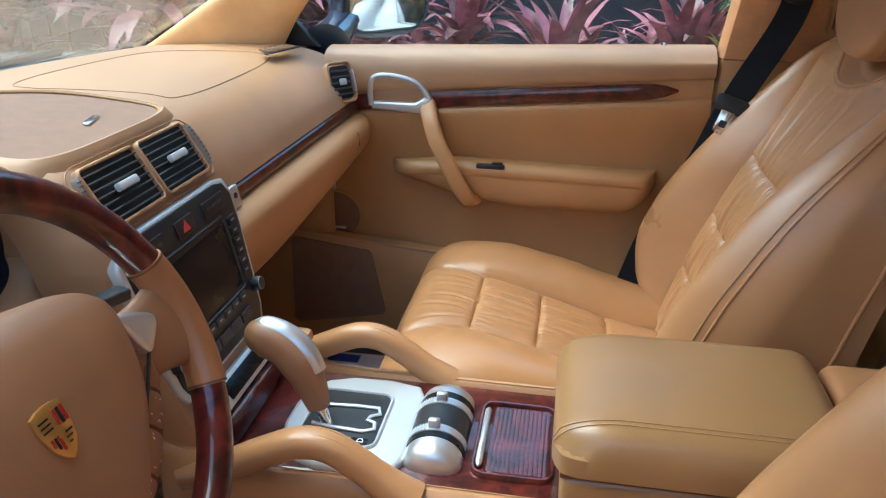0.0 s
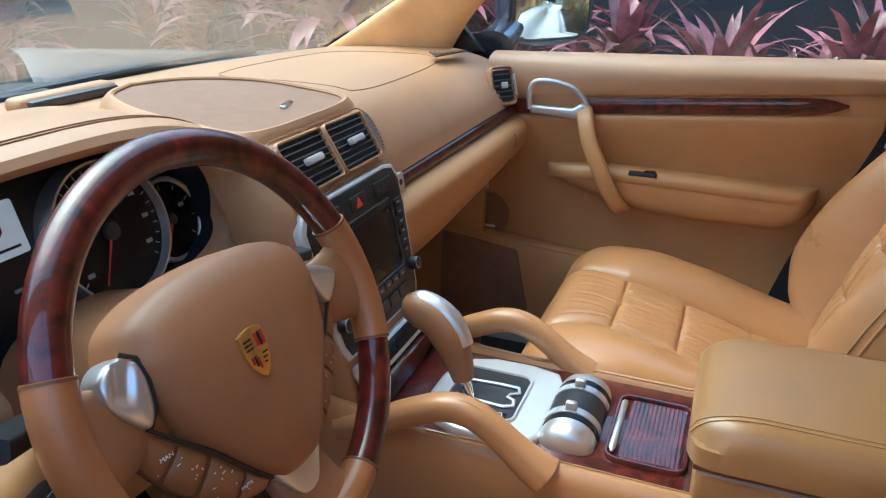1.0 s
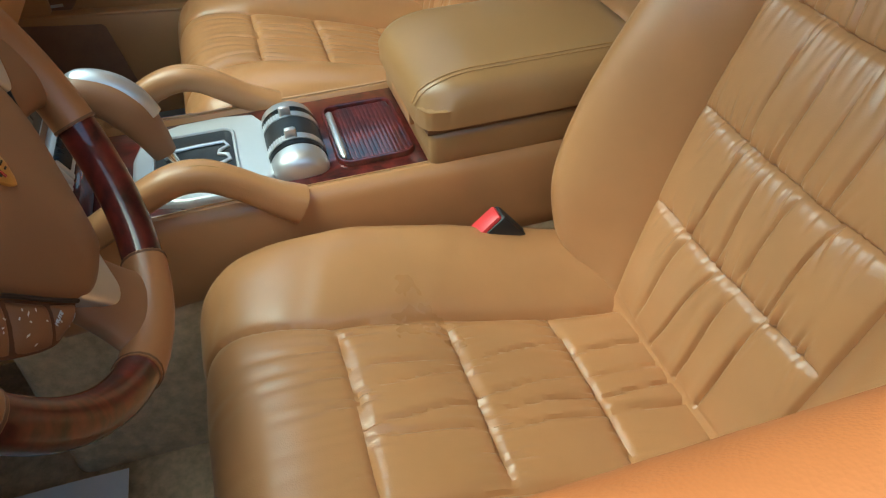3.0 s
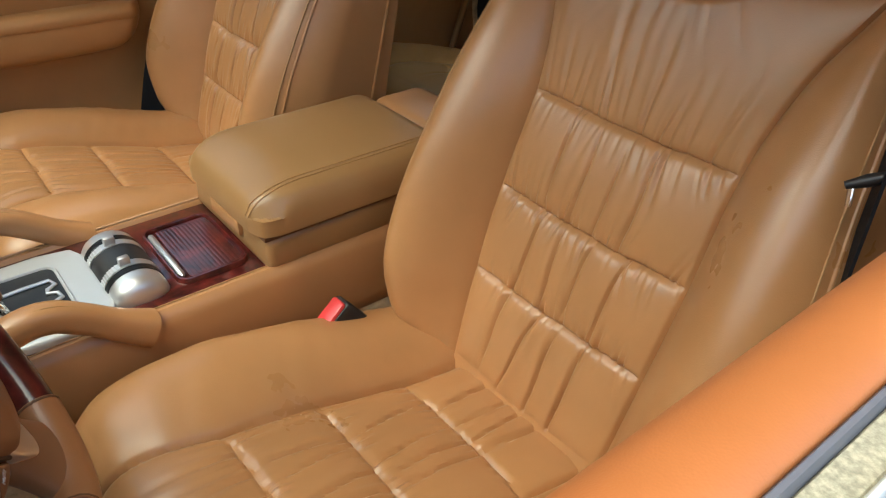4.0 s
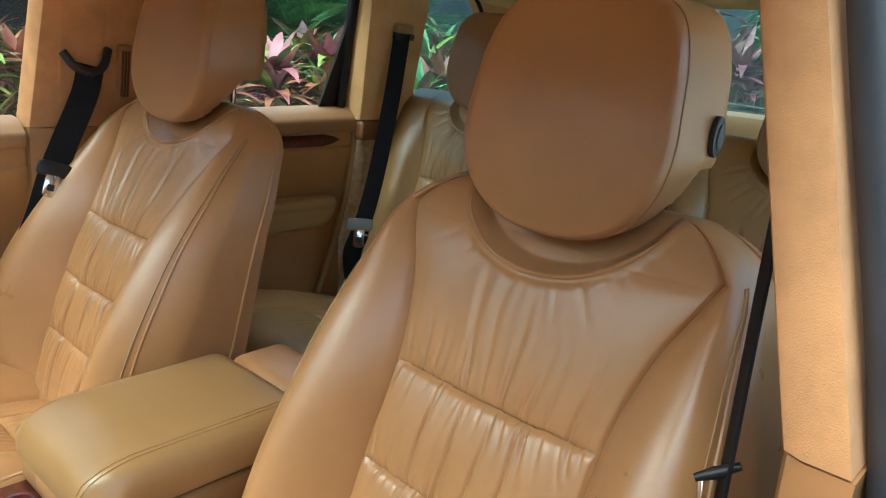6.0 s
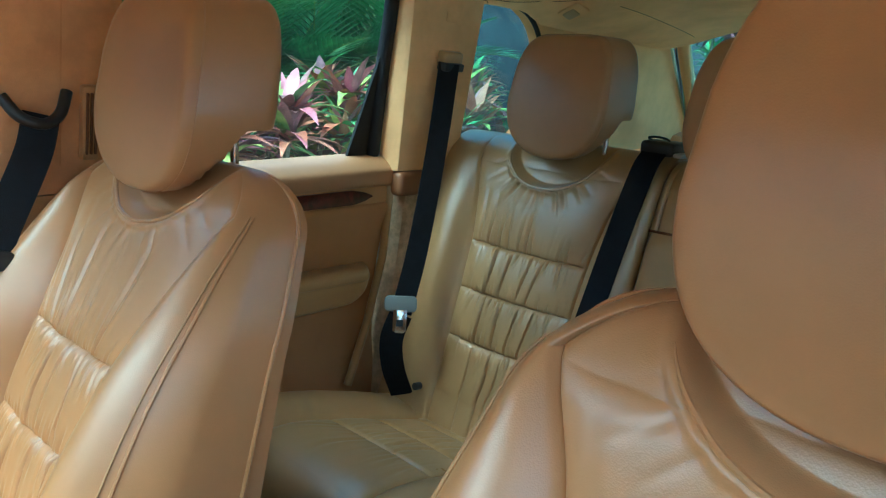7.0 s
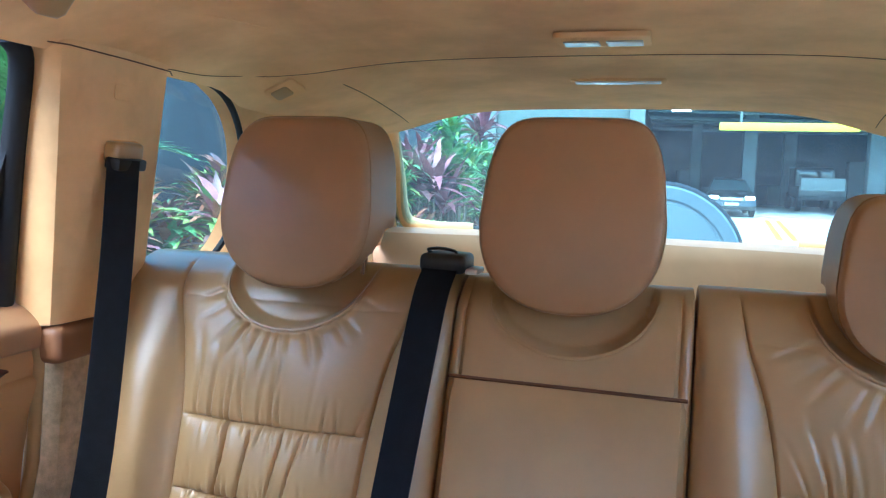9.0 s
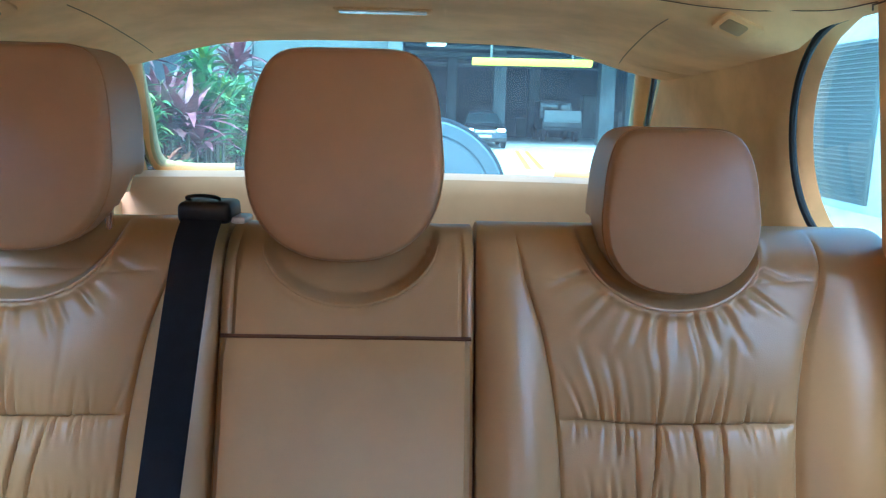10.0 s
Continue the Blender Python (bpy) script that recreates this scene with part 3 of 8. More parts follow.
# joint of the lining before the tailgate
half_line = [(0.632, -1.14), (0.622, -1.23), (0.585, -1.300), (0.52, -1.325), (0.42, -1.338), (0.2, -1.338)]
line = spline([(x, y, 0) for x, y in half_line] + [(0, -1.338, 0)] + [(-x, y, 0) for x, y in half_line[::-1]], 90)
solo("ceiling_joint", tube([Vector((p.x, p.y, roof_z(p.x, p.y) - 0.0001)) for p in line], 0.0010, 6), SEAM_SHADE, "dark joint across the roof lining", "trim", kind="structure")
for sgn, side in ((1, "right"), (-1, "left")):
    solo("ceiling_post_joint_" + side, tube([(sgn * 0.628, -0.905, 1.556), (sgn * 0.619, -0.93, 1.556), (sgn * 0.6185, -1.03, 1.553), (sgn * 0.620, -1.13, 1.549), (sgn * 0.632, -1.150, 1.546)], 0.0011, 6), SEAM_SHADE, "dark joint between roof lining and rear post", "trim", kind="structure")
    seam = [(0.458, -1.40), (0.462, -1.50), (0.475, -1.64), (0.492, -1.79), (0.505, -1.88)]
    solo("ceiling_corner_joint_" + side, tube([Vector((sgn * p.x, p.y, roof_z(p.x, p.y) - 0.0001)) for p in spline([(x, y, 0) for x, y in seam], 24)], 0.0009, 6), SEAM_SHADE, "thin joint from the roof lining to the tailgate corner", "trim", kind="structure")
    solo("post_cover_" + side, plate(rounded(-0.018, 0.018, -0.011, 0.011, 0.005), 0.0018, axes((sgn * 0.6265, -1.035, 1.508), (0, -sgn, 0), (-0.12 * sgn, 0, 1)), 0.0008), SUEDE, "small flush suede cover on the rear post", "trim", kind="structure")
# slack creases in the suede
for pts in ([(0.52, -0.95), (0.47, -1.07), (0.435, -1.16)], [(0.24, -1.385), (0.26, -1.44), (0.30, -1.50)], [(-0.42, -1.42), (-0.47, -1.50), (-0.50, -1.55)], [(0.02, -1.18), (0.025, -1.215), (0.018, -1.24)], [(0.20, -0.98), (0.17, -1.01), (0.16, -1.04)]):
    solo("ceiling_crease", tube([Vector((p.x, p.y, roof_z(p.x, p.y) + 0.0004)) for p in spline([(x, y, 0) for x, y in pts], 10)], [0.0002 + 0.0009 * math.sin(math.pi * k / 10) for k in range(11)], 6), SUEDE, "slack crease in the suede roof lining", "trim", kind="structure")


def ceiling_lamp():
    z = roof_z(0, -1.25)
    lamp = thing("ceiling_lamp", (-0.008, -1.250, z), "tan framed ceiling lamp with two pale lenses", "ceiling lamp")
    m = axes((-0.010, -1.250, z + 0.003), (1, 0, 0), (0, -1, 0.02))
    part("frame", plate(rounded(-0.066, 0.066, -0.048, 0.048, 0.010), 0.008, m, 0.003), SUEDE, lamp)
    for s in (-1, 1):
        part("lens", plate(rounded(-0.025, 0.025, -0.022, 0.022, 0.004), 0.010, m @ Matrix.Translation((s * 0.030, 0.004, 0)), 0.001), material("pale_lens", (0.42, 0.36, 0.27), 0.3, vary=0.1, scale=80), lamp, "pale lens")
    return lamp


ceiling_lamp()


def small_fixture(name, label, cx, cy, hx, hy, mat, inner, turn=0.0):
    z = roof_z(cx, cy)
    d = 0.01
    nx, ny = (roof_z(cx + d, cy) - z) / d, (roof_z(cx, cy + d) - z) / d
    m = axes((cx, cy, z + 0.002), (1, 0, nx), (0, -1, -ny)) @ pose(0, 0, 0, 0, 0, turn)
    t = thing(name, (cx, cy, z), label, "ceiling fixture")
    part("frame", plate(rounded(-hx, hx, -hy, hy, min(hx, hy) * 0.35), 0.006, m, 0.002), mat, t)
    part("cover", plate(rounded(-hx * 0.55, hx * 0.55, -hy * 0.6, hy * 0.6, min(hx, hy) * 0.25), 0.0075, m @ Matrix.Translation((hx * 0.2, 0, 0)), 0.0015), inner, t)
    return t


small_fixture("hook_cover", "tan cover of a folding roof hook", 0.548, -1.352, 0.034, 0.020, SUEDE, TAN_REAR, 12)
small_fixture("hook_cover", "tan cover of a folding roof hook", -0.548, -1.352, 0.034, 0.020, SUEDE, TAN_REAR, -12)
bl = thing("brake_light", (-0.01, -1.56, roof_z(0, -1.56)), "slim pale high brake light above the rear window", "brake light")
m = axes((-0.01, -1.56, roof_z(0, -1.56) + 0.004), (1, 0, 0), (0, -1, -0.1))
part("housing", plate(rounded(-0.085, 0.085, -0.018, 0.018, 0.005), 0.008, m, 0.002), SUEDE, bl)
part("lens", plate(rounded(-0.076, 0.076, -0.010, 0.010, 0.003), 0.010, m, 0.001), material("white_lens", (0.8, 0.8, 0.8), 0.25, vary=0.02), bl)


def roof_handle(sgn):
    h = thing("roof_handle", (sgn * 0.53, -0.69, 1.59), "tan folding grab handle on the roof edge", "grab handle")
    m = axes((sgn * 0.520, -0.574, 1.566), (0, -1, 0), (-0.040 * sgn, 0, 0.048))
    shape = [(0.004, 0), (0.038, 0), (0.044, 0.006), (0.050, 0.026), (0.060, 0.034), (0.176, 0.034), (0.186, 0.028), (0.191, 0.006), (0.197, 0), (0.222, 0), (0.230, 0.008), (0.230, 0.046), (0.216, 0.062), (0.014, 0.062), (0, 0.050), (0, 0.006)]
    depth = m if sgn > 0 else m @ Matrix.Diagonal((1, 1, -1, 1))
    part("grip", plate(shape, 0.017, depth, 0.0065, 4), TAN_REAR, h)
    for x in (0.020, 0.210):
        part("hinge", moved(rbox(-0.012, 0.012, -0.002, 0.020, -0.020, 0.006, 0.003), depth @ Matrix.Translation((x, 0, 0))), TAN_REAR, h)
    part("coat_hook", tube([depth @ Vector((0.058, 0.012, -0.012)), depth @ Vector((0.058, 0.010, 0.004)), depth @ Vector((0.058, 0.008, 0.010))], [0.006, 0.006, 0.0045], 12), TAN_REAR, h)
    return h


roof_handle(1)
rlz = roof_z(0.56, -0.44)
lf = thing("reading_lamp", (0.56, -0.42, rlz), "grey slotted reading lamp in a tan frame", "ceiling lamp")
m = axes((0.555, -0.42, rlz + 0.004), (0, -1, 0), (-1, 0, 0.55))
part("frame", plate(rounded(-0.062, 0.062, -0.028, 0.028, 0.008), 0.007, m, 0.002), SUEDE, lf)
part("lens", plate(rounded(-0.048, 0.048, -0.018, 0.018, 0.004), 0.009, m, 0.001), GREY_RUBBER, lf)

# ---- floor, firewall, cargo ----
rows = []
for k in range(41):
    y = -0.52 + 1.55 * k / 40
    row = []
    for i in range(41):
        x = -0.73 + 1.46 * i / 40
        z = 0.49 + 0.012 * nz(x * 3, y * 3) + 0.42 * max(0, (y - 0.72) / 0.31) ** 1.3
        row.append(Vector((x, y, z)))
    rows.append(row)
solo("floor", sheet(rows), CARPET, "worn tan carpet on the cabin floor", "car floor", kind="structure")
for sgn, side in ((1, "right"), (-1, "left")):
    if sgn > 0:
        solo("kick_panel_" + side, rbox(*sorted((sgn * 0.695, sgn * 0.725)), 0.60, 1.03, 0.50, 1.12, 0.008), TAN_DOOR, "tan trim panel in the footwell", "car trim", kind="structure")
    if sgn > 0:
        solo("tunnel_side_" + side, rbox(*sorted((sgn * 0.105, sgn * 0.128)), 0.44, 1.03, 0.50, 0.90, 0.010), TAN_DOOR, "tan side of the centre tunnel", "car trim", kind="structure")
    # Added panel; brown instead of black, to bounce light into the footwell.
    if sgn > 0:
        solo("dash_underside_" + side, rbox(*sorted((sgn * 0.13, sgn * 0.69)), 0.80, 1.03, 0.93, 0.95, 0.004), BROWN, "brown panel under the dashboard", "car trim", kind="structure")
# Carpet colour instead of black, again for more bounced light.
solo("firewall", rbox(-0.74, 0.74, 1.02, 1.06, 0.5, 1.16, 0.01), CARPET, "carpeted panel below the windscreen", "car body", kind="structure")
solo("cargo_floor", rbox(-0.70, 0.70, -2.30, -1.22, 0.80, 0.83, 0.005), CARPET, "carpeted load floor behind the rear seats", "car floor", kind="structure")
rows = []
for k in range(41):
    t = k / 40 * 2 - 1
    x = 0.72 * t
    bow = 0.10 * t * t
    rows.append([(x, -2.10 + bow, 0.80), (x, -2.20 + bow, 1.05), (x, -2.215 + bow, 1.19), (x, -2.235 + bow, 1.232), (x, -2.275 + bow, 1.243), (x, -2.315 + bow, 1.243), (x, -2.33 + bow, 1.20)])
solo("tailgate_trim", strip_of(rows), TAN_SMOOTH, "tan tailgate trim below the rear window", "car trim", kind="structure")
for sgn, side in ((1, "right"), (-1, "left")):
    rows = []
    for k in range(25):
        y = -1.19 - 1.13 * k / 24
        rows.append([(sgn * 0.68, y, 0.81), (sgn * 0.69, y, 1.05), (sgn * 0.688, y, 1.17), (sgn * 0.70, y, 1.195), (sgn * 0.735, y, 1.200)])
    solo("cargo_side_" + side, strip_of(rows), SUEDE, "tan suede load bay side", "car trim", kind="structure")
    # rear corner post: broad suede panel between quarter and rear window
    rows = []
    for k in range(25):
        t = k / 24
        z = 1.195 + (1.565 - 1.195) * t
        yq = -1.275 - 0.158 * math.sqrt(max(0.0, 1 - min(1.0, abs((z - 1.388) / 0.168)) ** 2.1))
        yr = -2.285 + 0.33 * t
        xq = 0.708 - 0.035 * t
        xr = 0.668 - 0.045 * t
        row = []
        for i in range(13):
            s = i / 12
            bul = 0.022 * math.sin(math.pi * s)
            row.append(Vector((sgn * (xq + (xr - xq) * s - bul * 0.3 + (0.03 if i in (0,) else 0)), yq + (yr - yq) * s, z)))
        rows.append(row)
    solo("trim_d_" + side, sheet(rows), SUEDE, "broad tan suede rear corner post", "car pillar", kind="structure")
    ell = []
    for k in range(41):
        a = math.pi * k / 40
        z = 1.388 - 0.166 * math.copysign(abs(math.cos(a)) ** 0.95, math.cos(a))
        ell.append((sgn * (0.702 - 0.035 * (z - 1.195) / 0.37), -1.272 - 0.157 * math.sin(a) ** 0.95, z))
    solo("seal_quarter_" + side, tube(ell, 0.006, 8), RUBBER, "black quarter window seal", "window seal", kind="structure")

# pale inner frame of the tailgate along the sides of the rear glass
for sgn, side in ((1, "right"), (-1, "left")):
    pts = spline([(sgn * 0.44, -2.285, 1.240), (sgn * 0.58, -2.262, 1.244), (sgn * 0.637, -2.238, 1.272), (sgn * 0.617, -2.12, 1.395), (sgn * 0.588, -1.985, 1.525), (sgn * 0.560, -1.945, 1.568), (sgn * 0.48, -1.945, 1.585)], 50)
    solo("tailgate_frame_" + side, tube(pts, 0.021, 12, up=(0, 1, 0), flat=0.8), SUEDE, "pale tan frame beside the rear glass", "car trim", kind="structure")
    gap = [p + Vector((sgn * 0.022, 0.012, 0)) for p in pts[16:44]]
    solo("tailgate_gap_" + side, tube(gap, 0.003, 6), SEAM_SHADE, "dark joint between tailgate and rear corner post", "trim", kind="structure")

# header above the rear window
rows = []
for k in range(41):
    t = k / 40 * 2 - 1
    x = 0.655 * t
    bow = 0.09 * t * t
    z0 = roof_z(x, -1.94) if abs(x) < 0.65 else roof_z(0.65, -1.94)
    zt = 1.577 - 0.010 * t * t - 0.055 * abs(t) ** 9
    rows.append([(x, -1.90 + bow, z0 + 0.004), (x, -1.955 + bow, (z0 + zt) / 2 + 0.004), (x, -1.985 + bow, zt), (x, -2.005 + bow, zt + 0.01)])
solo("rear_header", strip_of(rows), SUEDE, "tan suede strip above the rear window", "car trim", kind="structure")


# ---- glass ----
def pane(name, pts, label, nx=10, ny=10, bow=(0, 0, 0), glass=GLASS):
    """A curved pane through four corners a, b, c, d (in order)."""
    a, b, c, d = [Vector(p) for p in pts]
    rows = []
    for j in range(ny + 1):
        t = j / ny
        row = []
        for i in range(nx + 1):
            s = i / nx
            p = (a + (b - a) * s) * (1 - t) + (d + (c - d) * s) * t
            row.append(p + Vector(bow) * (4 * s * (1 - s)))
        rows.append(row)
    g = solo(name, thick(sheet(rows), 0.004), glass, label, "car window", kind="structure", sharp=80)
    g.visible_shadow = False
    return g


pane("window_1", ((-0.70, 1.02, 1.165), (0.70, 1.02, 1.165), (0.58, 0.27, 1.575), (-0.58, 0.27, 1.575)), "raked windscreen with faint reflections", bow=(0, 0.12, 0), glass=GLASS_FRONT)
pane("window_2", ((0.772, 0.78, 1.17), (0.778, -0.15, 1.20), (0.680, -0.17, 1.56), (0.680, 0.22, 1.56)), "clear front passenger window")
pane("window_3", ((0.778, -0.33, 1.20), (0.775, -0.965, 1.20), (0.690, -0.975, 1.56), (0.690, -0.35, 1.56)), "clear rear passenger side window")
pane("window_4", ((-0.778, -0.26, 1.20), (-0.775, -0.965, 1.20), (-0.690, -0.975, 1.56), (-0.690, -0.28, 1.56)), "clear rear driver side window")
pane("window_5", ((0.750, -1.08, 1.195), (0.748, -1.50, 1.195), (0.712, -1.50, 1.57), (0.712, -1.08, 1.57)), "quarter window on the passenger side", glass=GLASS_REAR)
pane("window_6", ((-0.750, -1.08, 1.195), (-0.748, -1.50, 1.195), (-0.712, -1.50, 1.57), (-0.712, -1.08, 1.57)), "quarter window on the driver side", glass=GLASS_REAR)
pane("window_7", ((0.70, -2.24, 1.235), (-0.70, -2.24, 1.235), (-0.63, -1.91, 1.59), (0.63, -1.91, 1.59)), "rear window, slightly dusty", bow=(0, -0.10, 0), glass=GLASS_REAR)

# outer roof, tail and flanks in white paint; bonnet greyed for the windscreen's reflections
rows = []
for k in range(41):
    y = 0.34 - 2.36 * k / 40
    rows.append([Vector((x, y, roof_z(x * 0.93, y) + 0.035)) for x in [-0.70 + 1.40 * i / 30 for i in range(31)]])
body = thing("car_body", (0, 0, 0.3), "white painted car body outside the cabin", "car body", kind="structure")
part("roof_skin", thick(sheet(rows), -0.01), BODY_WHITE, body)
rows = []
for k in range(21):
    y = 1.10 + 1.05 * k / 20
    rows.append([Vector((x, y, 1.125 - 0.10 * ((y - 1.1) / 1.05) ** 2 - 0.07 * (x / 0.8) ** 2 + (0.012 if 0.45 < abs(x) < 0.6 else 0))) for x in [-0.85 + 1.7 * i / 40 for i in range(41)]])
part("bonnet", thick(sheet(rows), 0.01), BONNET_GREY, body)
part("cowl", rbox(-0.74, 0.74, 1.04, 1.14, 1.10, 1.16, 0.01), BLACK, body, "black wiper cowl")
for y0, x0 in ((1.075, -0.30), (1.085, 0.25)):
    part("wiper", tube([(x0 - 0.32, y0 + 0.02, 1.178), (x0, y0, 1.186), (x0 + 0.34, y0 + 0.01, 1.178)], 0.008, 8), BLACK, body, "black wiper arm")
for sgn in (1, -1):
    rows = []
    y_a, y_b = (-2.30, 2.1) if sgn > 0 else (-2.30, -0.12)
    for k in range(31):
        y = y_a + (y_b - y_a) * k / 30
        z = sill_z(max(-0.95, min(0.6, y))) - 0.012 - 0.05 * max(0, y - 0.7)
        rows.append(spline([(sgn * 0.785, y, z), (sgn * 0.83, y, z - 0.012), (sgn * 0.862, y, z - 0.06), (sgn * 0.90, y, z - 0.2), (sgn * 0.93, y, 0.80), (sgn * 0.925, y, 0.6), (sgn * 0.90, y, 0.42)], 18))
    part("flank", sheet(rows), BODY_WHITE, body)
part("tail", rbox(-0.86, 0.86, -2.44, -2.36, 0.45, 1.21, 0.03), BODY_WHITE, body)
part("underbody", rbox(-0.88, 0.88, -2.36, 2.1, 0.36, 0.44, 0.02), BLACK, body)
for sgn in (1, -1):
    for y in (-1.45, 1.42):
        part("wheel", tube([(sgn * 0.66, y, 0.36), (sgn * 0.70, y, 0.36), (sgn * 0.86, y, 0.36), (sgn * 0.90, y, 0.36)], [0.30, 0.36, 0.36, 0.30], 28), RUBBER, body)

# outside mirror on the passenger side
mr = thing("side_mirror", (0.95, 0.56, 1.20), "dark blue outside mirror showing the pale path", "side mirror")
rows = []
for k in range(21):
    t = k / 20
    r = math.sqrt(max(0, 1 - (1 - t) ** 2.2)) if t < 1 else 1
    rows.append([Vector((0.985 + 0.128 * r * math.copysign(abs(math.cos(a)) ** 0.7, math.cos(a)), 0.665 - 0.13 * t, 1.262 + 0.086 * r * math.copysign(abs(math.sin(a)) ** 0.7, math.sin(a)))) for a in [2 * math.pi * q / 36 for q in range(36)]])
turn = Matrix.Translation((0.985, 0.56, 0)) @ pose(0, 0, 0, 0, 0, -37) @ Matrix.Translation((-0.985, -0.56, 0))
MIRROR_SHELL = material("dark_blue_paint", (0.03, 0.035, 0.06), 0.2, vary=0.05, coat=1.0)
part("housing", moved(sheet(rows, close=True, caps=True), turn), MIRROR_SHELL, mr, "dark blue glossy housing")
mm = turn @ axes((0.985, 0.530, 1.264), (1, 0, 0), (0, 0, 1))
part("mirror_glass", plate(rounded(-0.108, 0.108, -0.070, 0.070, 0.045, 8), 0.004, mm, 0.001), MIRROR, mr, "silvered mirror glass")
part("mirror_rim", ring_plate(0.109, 0.071, 0.006, mm, 0.045), BLACK, mr)
part("mirror_arm", tube([(0.78, 0.62, 1.19), (0.86, 0.62, 1.205), (0.94, 0.62, 1.235)], [0.05, 0.04, 0.035], 14, flat=0.7), MIRROR_SHELL, mr)


# ---- seats ----
def fold_set(seams, half, seed, top, low, creases=4):
    """Folds of a gathered panel: fine puckers out of every seam, up and down, and long sharp creases between seams."""
    rnd = random.Random(seed * 31 + 7)
    short, long = {}, {}
    for i, s in enumerate(seams):
        for way in (-1, 1):
            last = way > 0 and i == len(seams) - 1
            first = way < 0 and i == 0
            count = 13 if last else 17
            items = []
            for q in range(count):
                c = half * (-0.94 + 1.88 * (q + 0.5 + rnd.uniform(-0.42, 0.42)) / count)
                reach = rnd.uniform(0.03, 0.13) if last else rnd.uniform(0.012, 0.048)
                lean = (c / half) * rnd.uniform(0.0, 0.40) * (1 if last else 0.6) + rnd.uniform(-0.14, 0.14)
                items.append((c, reach, lean, rnd.uniform(0.25, 1.0) ** 1.4 * (0.0031 if last else 0.0034) * (0.6 if first else 1)))
            short[(i, way)] = items
    for i in range(-1, len(seams)):
        items = []
        for q in range(0 if i == len(seams) - 1 else creases):
            c = half * (-0.50 + (1.05 * (q + 0.5 + rnd.uniform(-0.3, 0.3)) / creases))
            items.append((c, rnd.uniform(-0.22, 0.10), rnd.uniform(0.45, 1.0) * 0.0072, rnd.uniform(0.35, 0.65), rnd.choice((-1, 1))))
        long[i] = items
    return short, long


def pleats(u, v, seams, half, seed, folds, amp=1.0):
    """Relief of a gathered centre panel: v along the panel, seams across it, u across it."""
    if abs(u) > half:
        return 0.0
    short, long = folds
    edge = 1 - (abs(u) / half) ** 10
    # the seams sag a little towards the middle
    v = v + 0.004 * (1 - (u / half) ** 2) + 0.0012 * nz(u * 30, seed)
    i = -1
    for q, s in enumerate(seams):
        if s <= v:
            i = q
    below = seams[i] if i >= 0 else seams[0] - 0.11
    above = seams[i + 1] if i + 1 < len(seams) else seams[-1] + 0.16
    k = min(1.0, max(0.0, (v - below) / (above - below)))
    swell = 0.0058 * math.sin(math.pi * k) ** 0.55
    near = min(abs(v - below), abs(above - v)) if i + 1 < len(seams) else abs(v - below)
    if i < 0:
        near = abs(above - v)
    groove = -0.0042 * gauss(near, 0.0021) - 0.0016 * gauss(near, 0.007)
    o = 0.0
    wob = 0.005 * nz(v * 13, u * 5, seed)
    for key, d in (((i, 1), v - below), ((i + 1, -1), above - v)):
        for c, reach, lean, depth in short.get(key, ()):
            if d > reach * 1.3:
                continue
            x = u - c - lean * d - wob
            if abs(x) > 0.03:
                continue
            along = max(0.0, 1 - (d / (reach * 1.3)) ** 1.2) * min(1.0, 0.5 + d / 0.010)
            sg = 0.0019 + 0.036 * d
            o += depth * along * (0.50 * math.exp(-((abs(x) - 2.0 * sg) / (1.2 * sg)) ** 2) - math.exp(-(x / sg) ** 2))
    for c, lean, depth, mid, side in long.get(i, ()):
        x = u - c - lean * (v - (below + above) / 2) - 1.5 * wob
        if abs(x) > 0.035:
            continue
        span = max(0.0, 1 - ((k - mid) / 0.66) ** 2)
        o += depth * span * (0.34 * gauss(x - side * 0.008, 0.007) - gauss(x, 0.0019))
    soft = 0.0026 * nz(u * 11, v * 6, seed + 9)
    return (swell * (0.35 + 0.65 * amp) + (o + soft) * amp) * edge + groove * edge


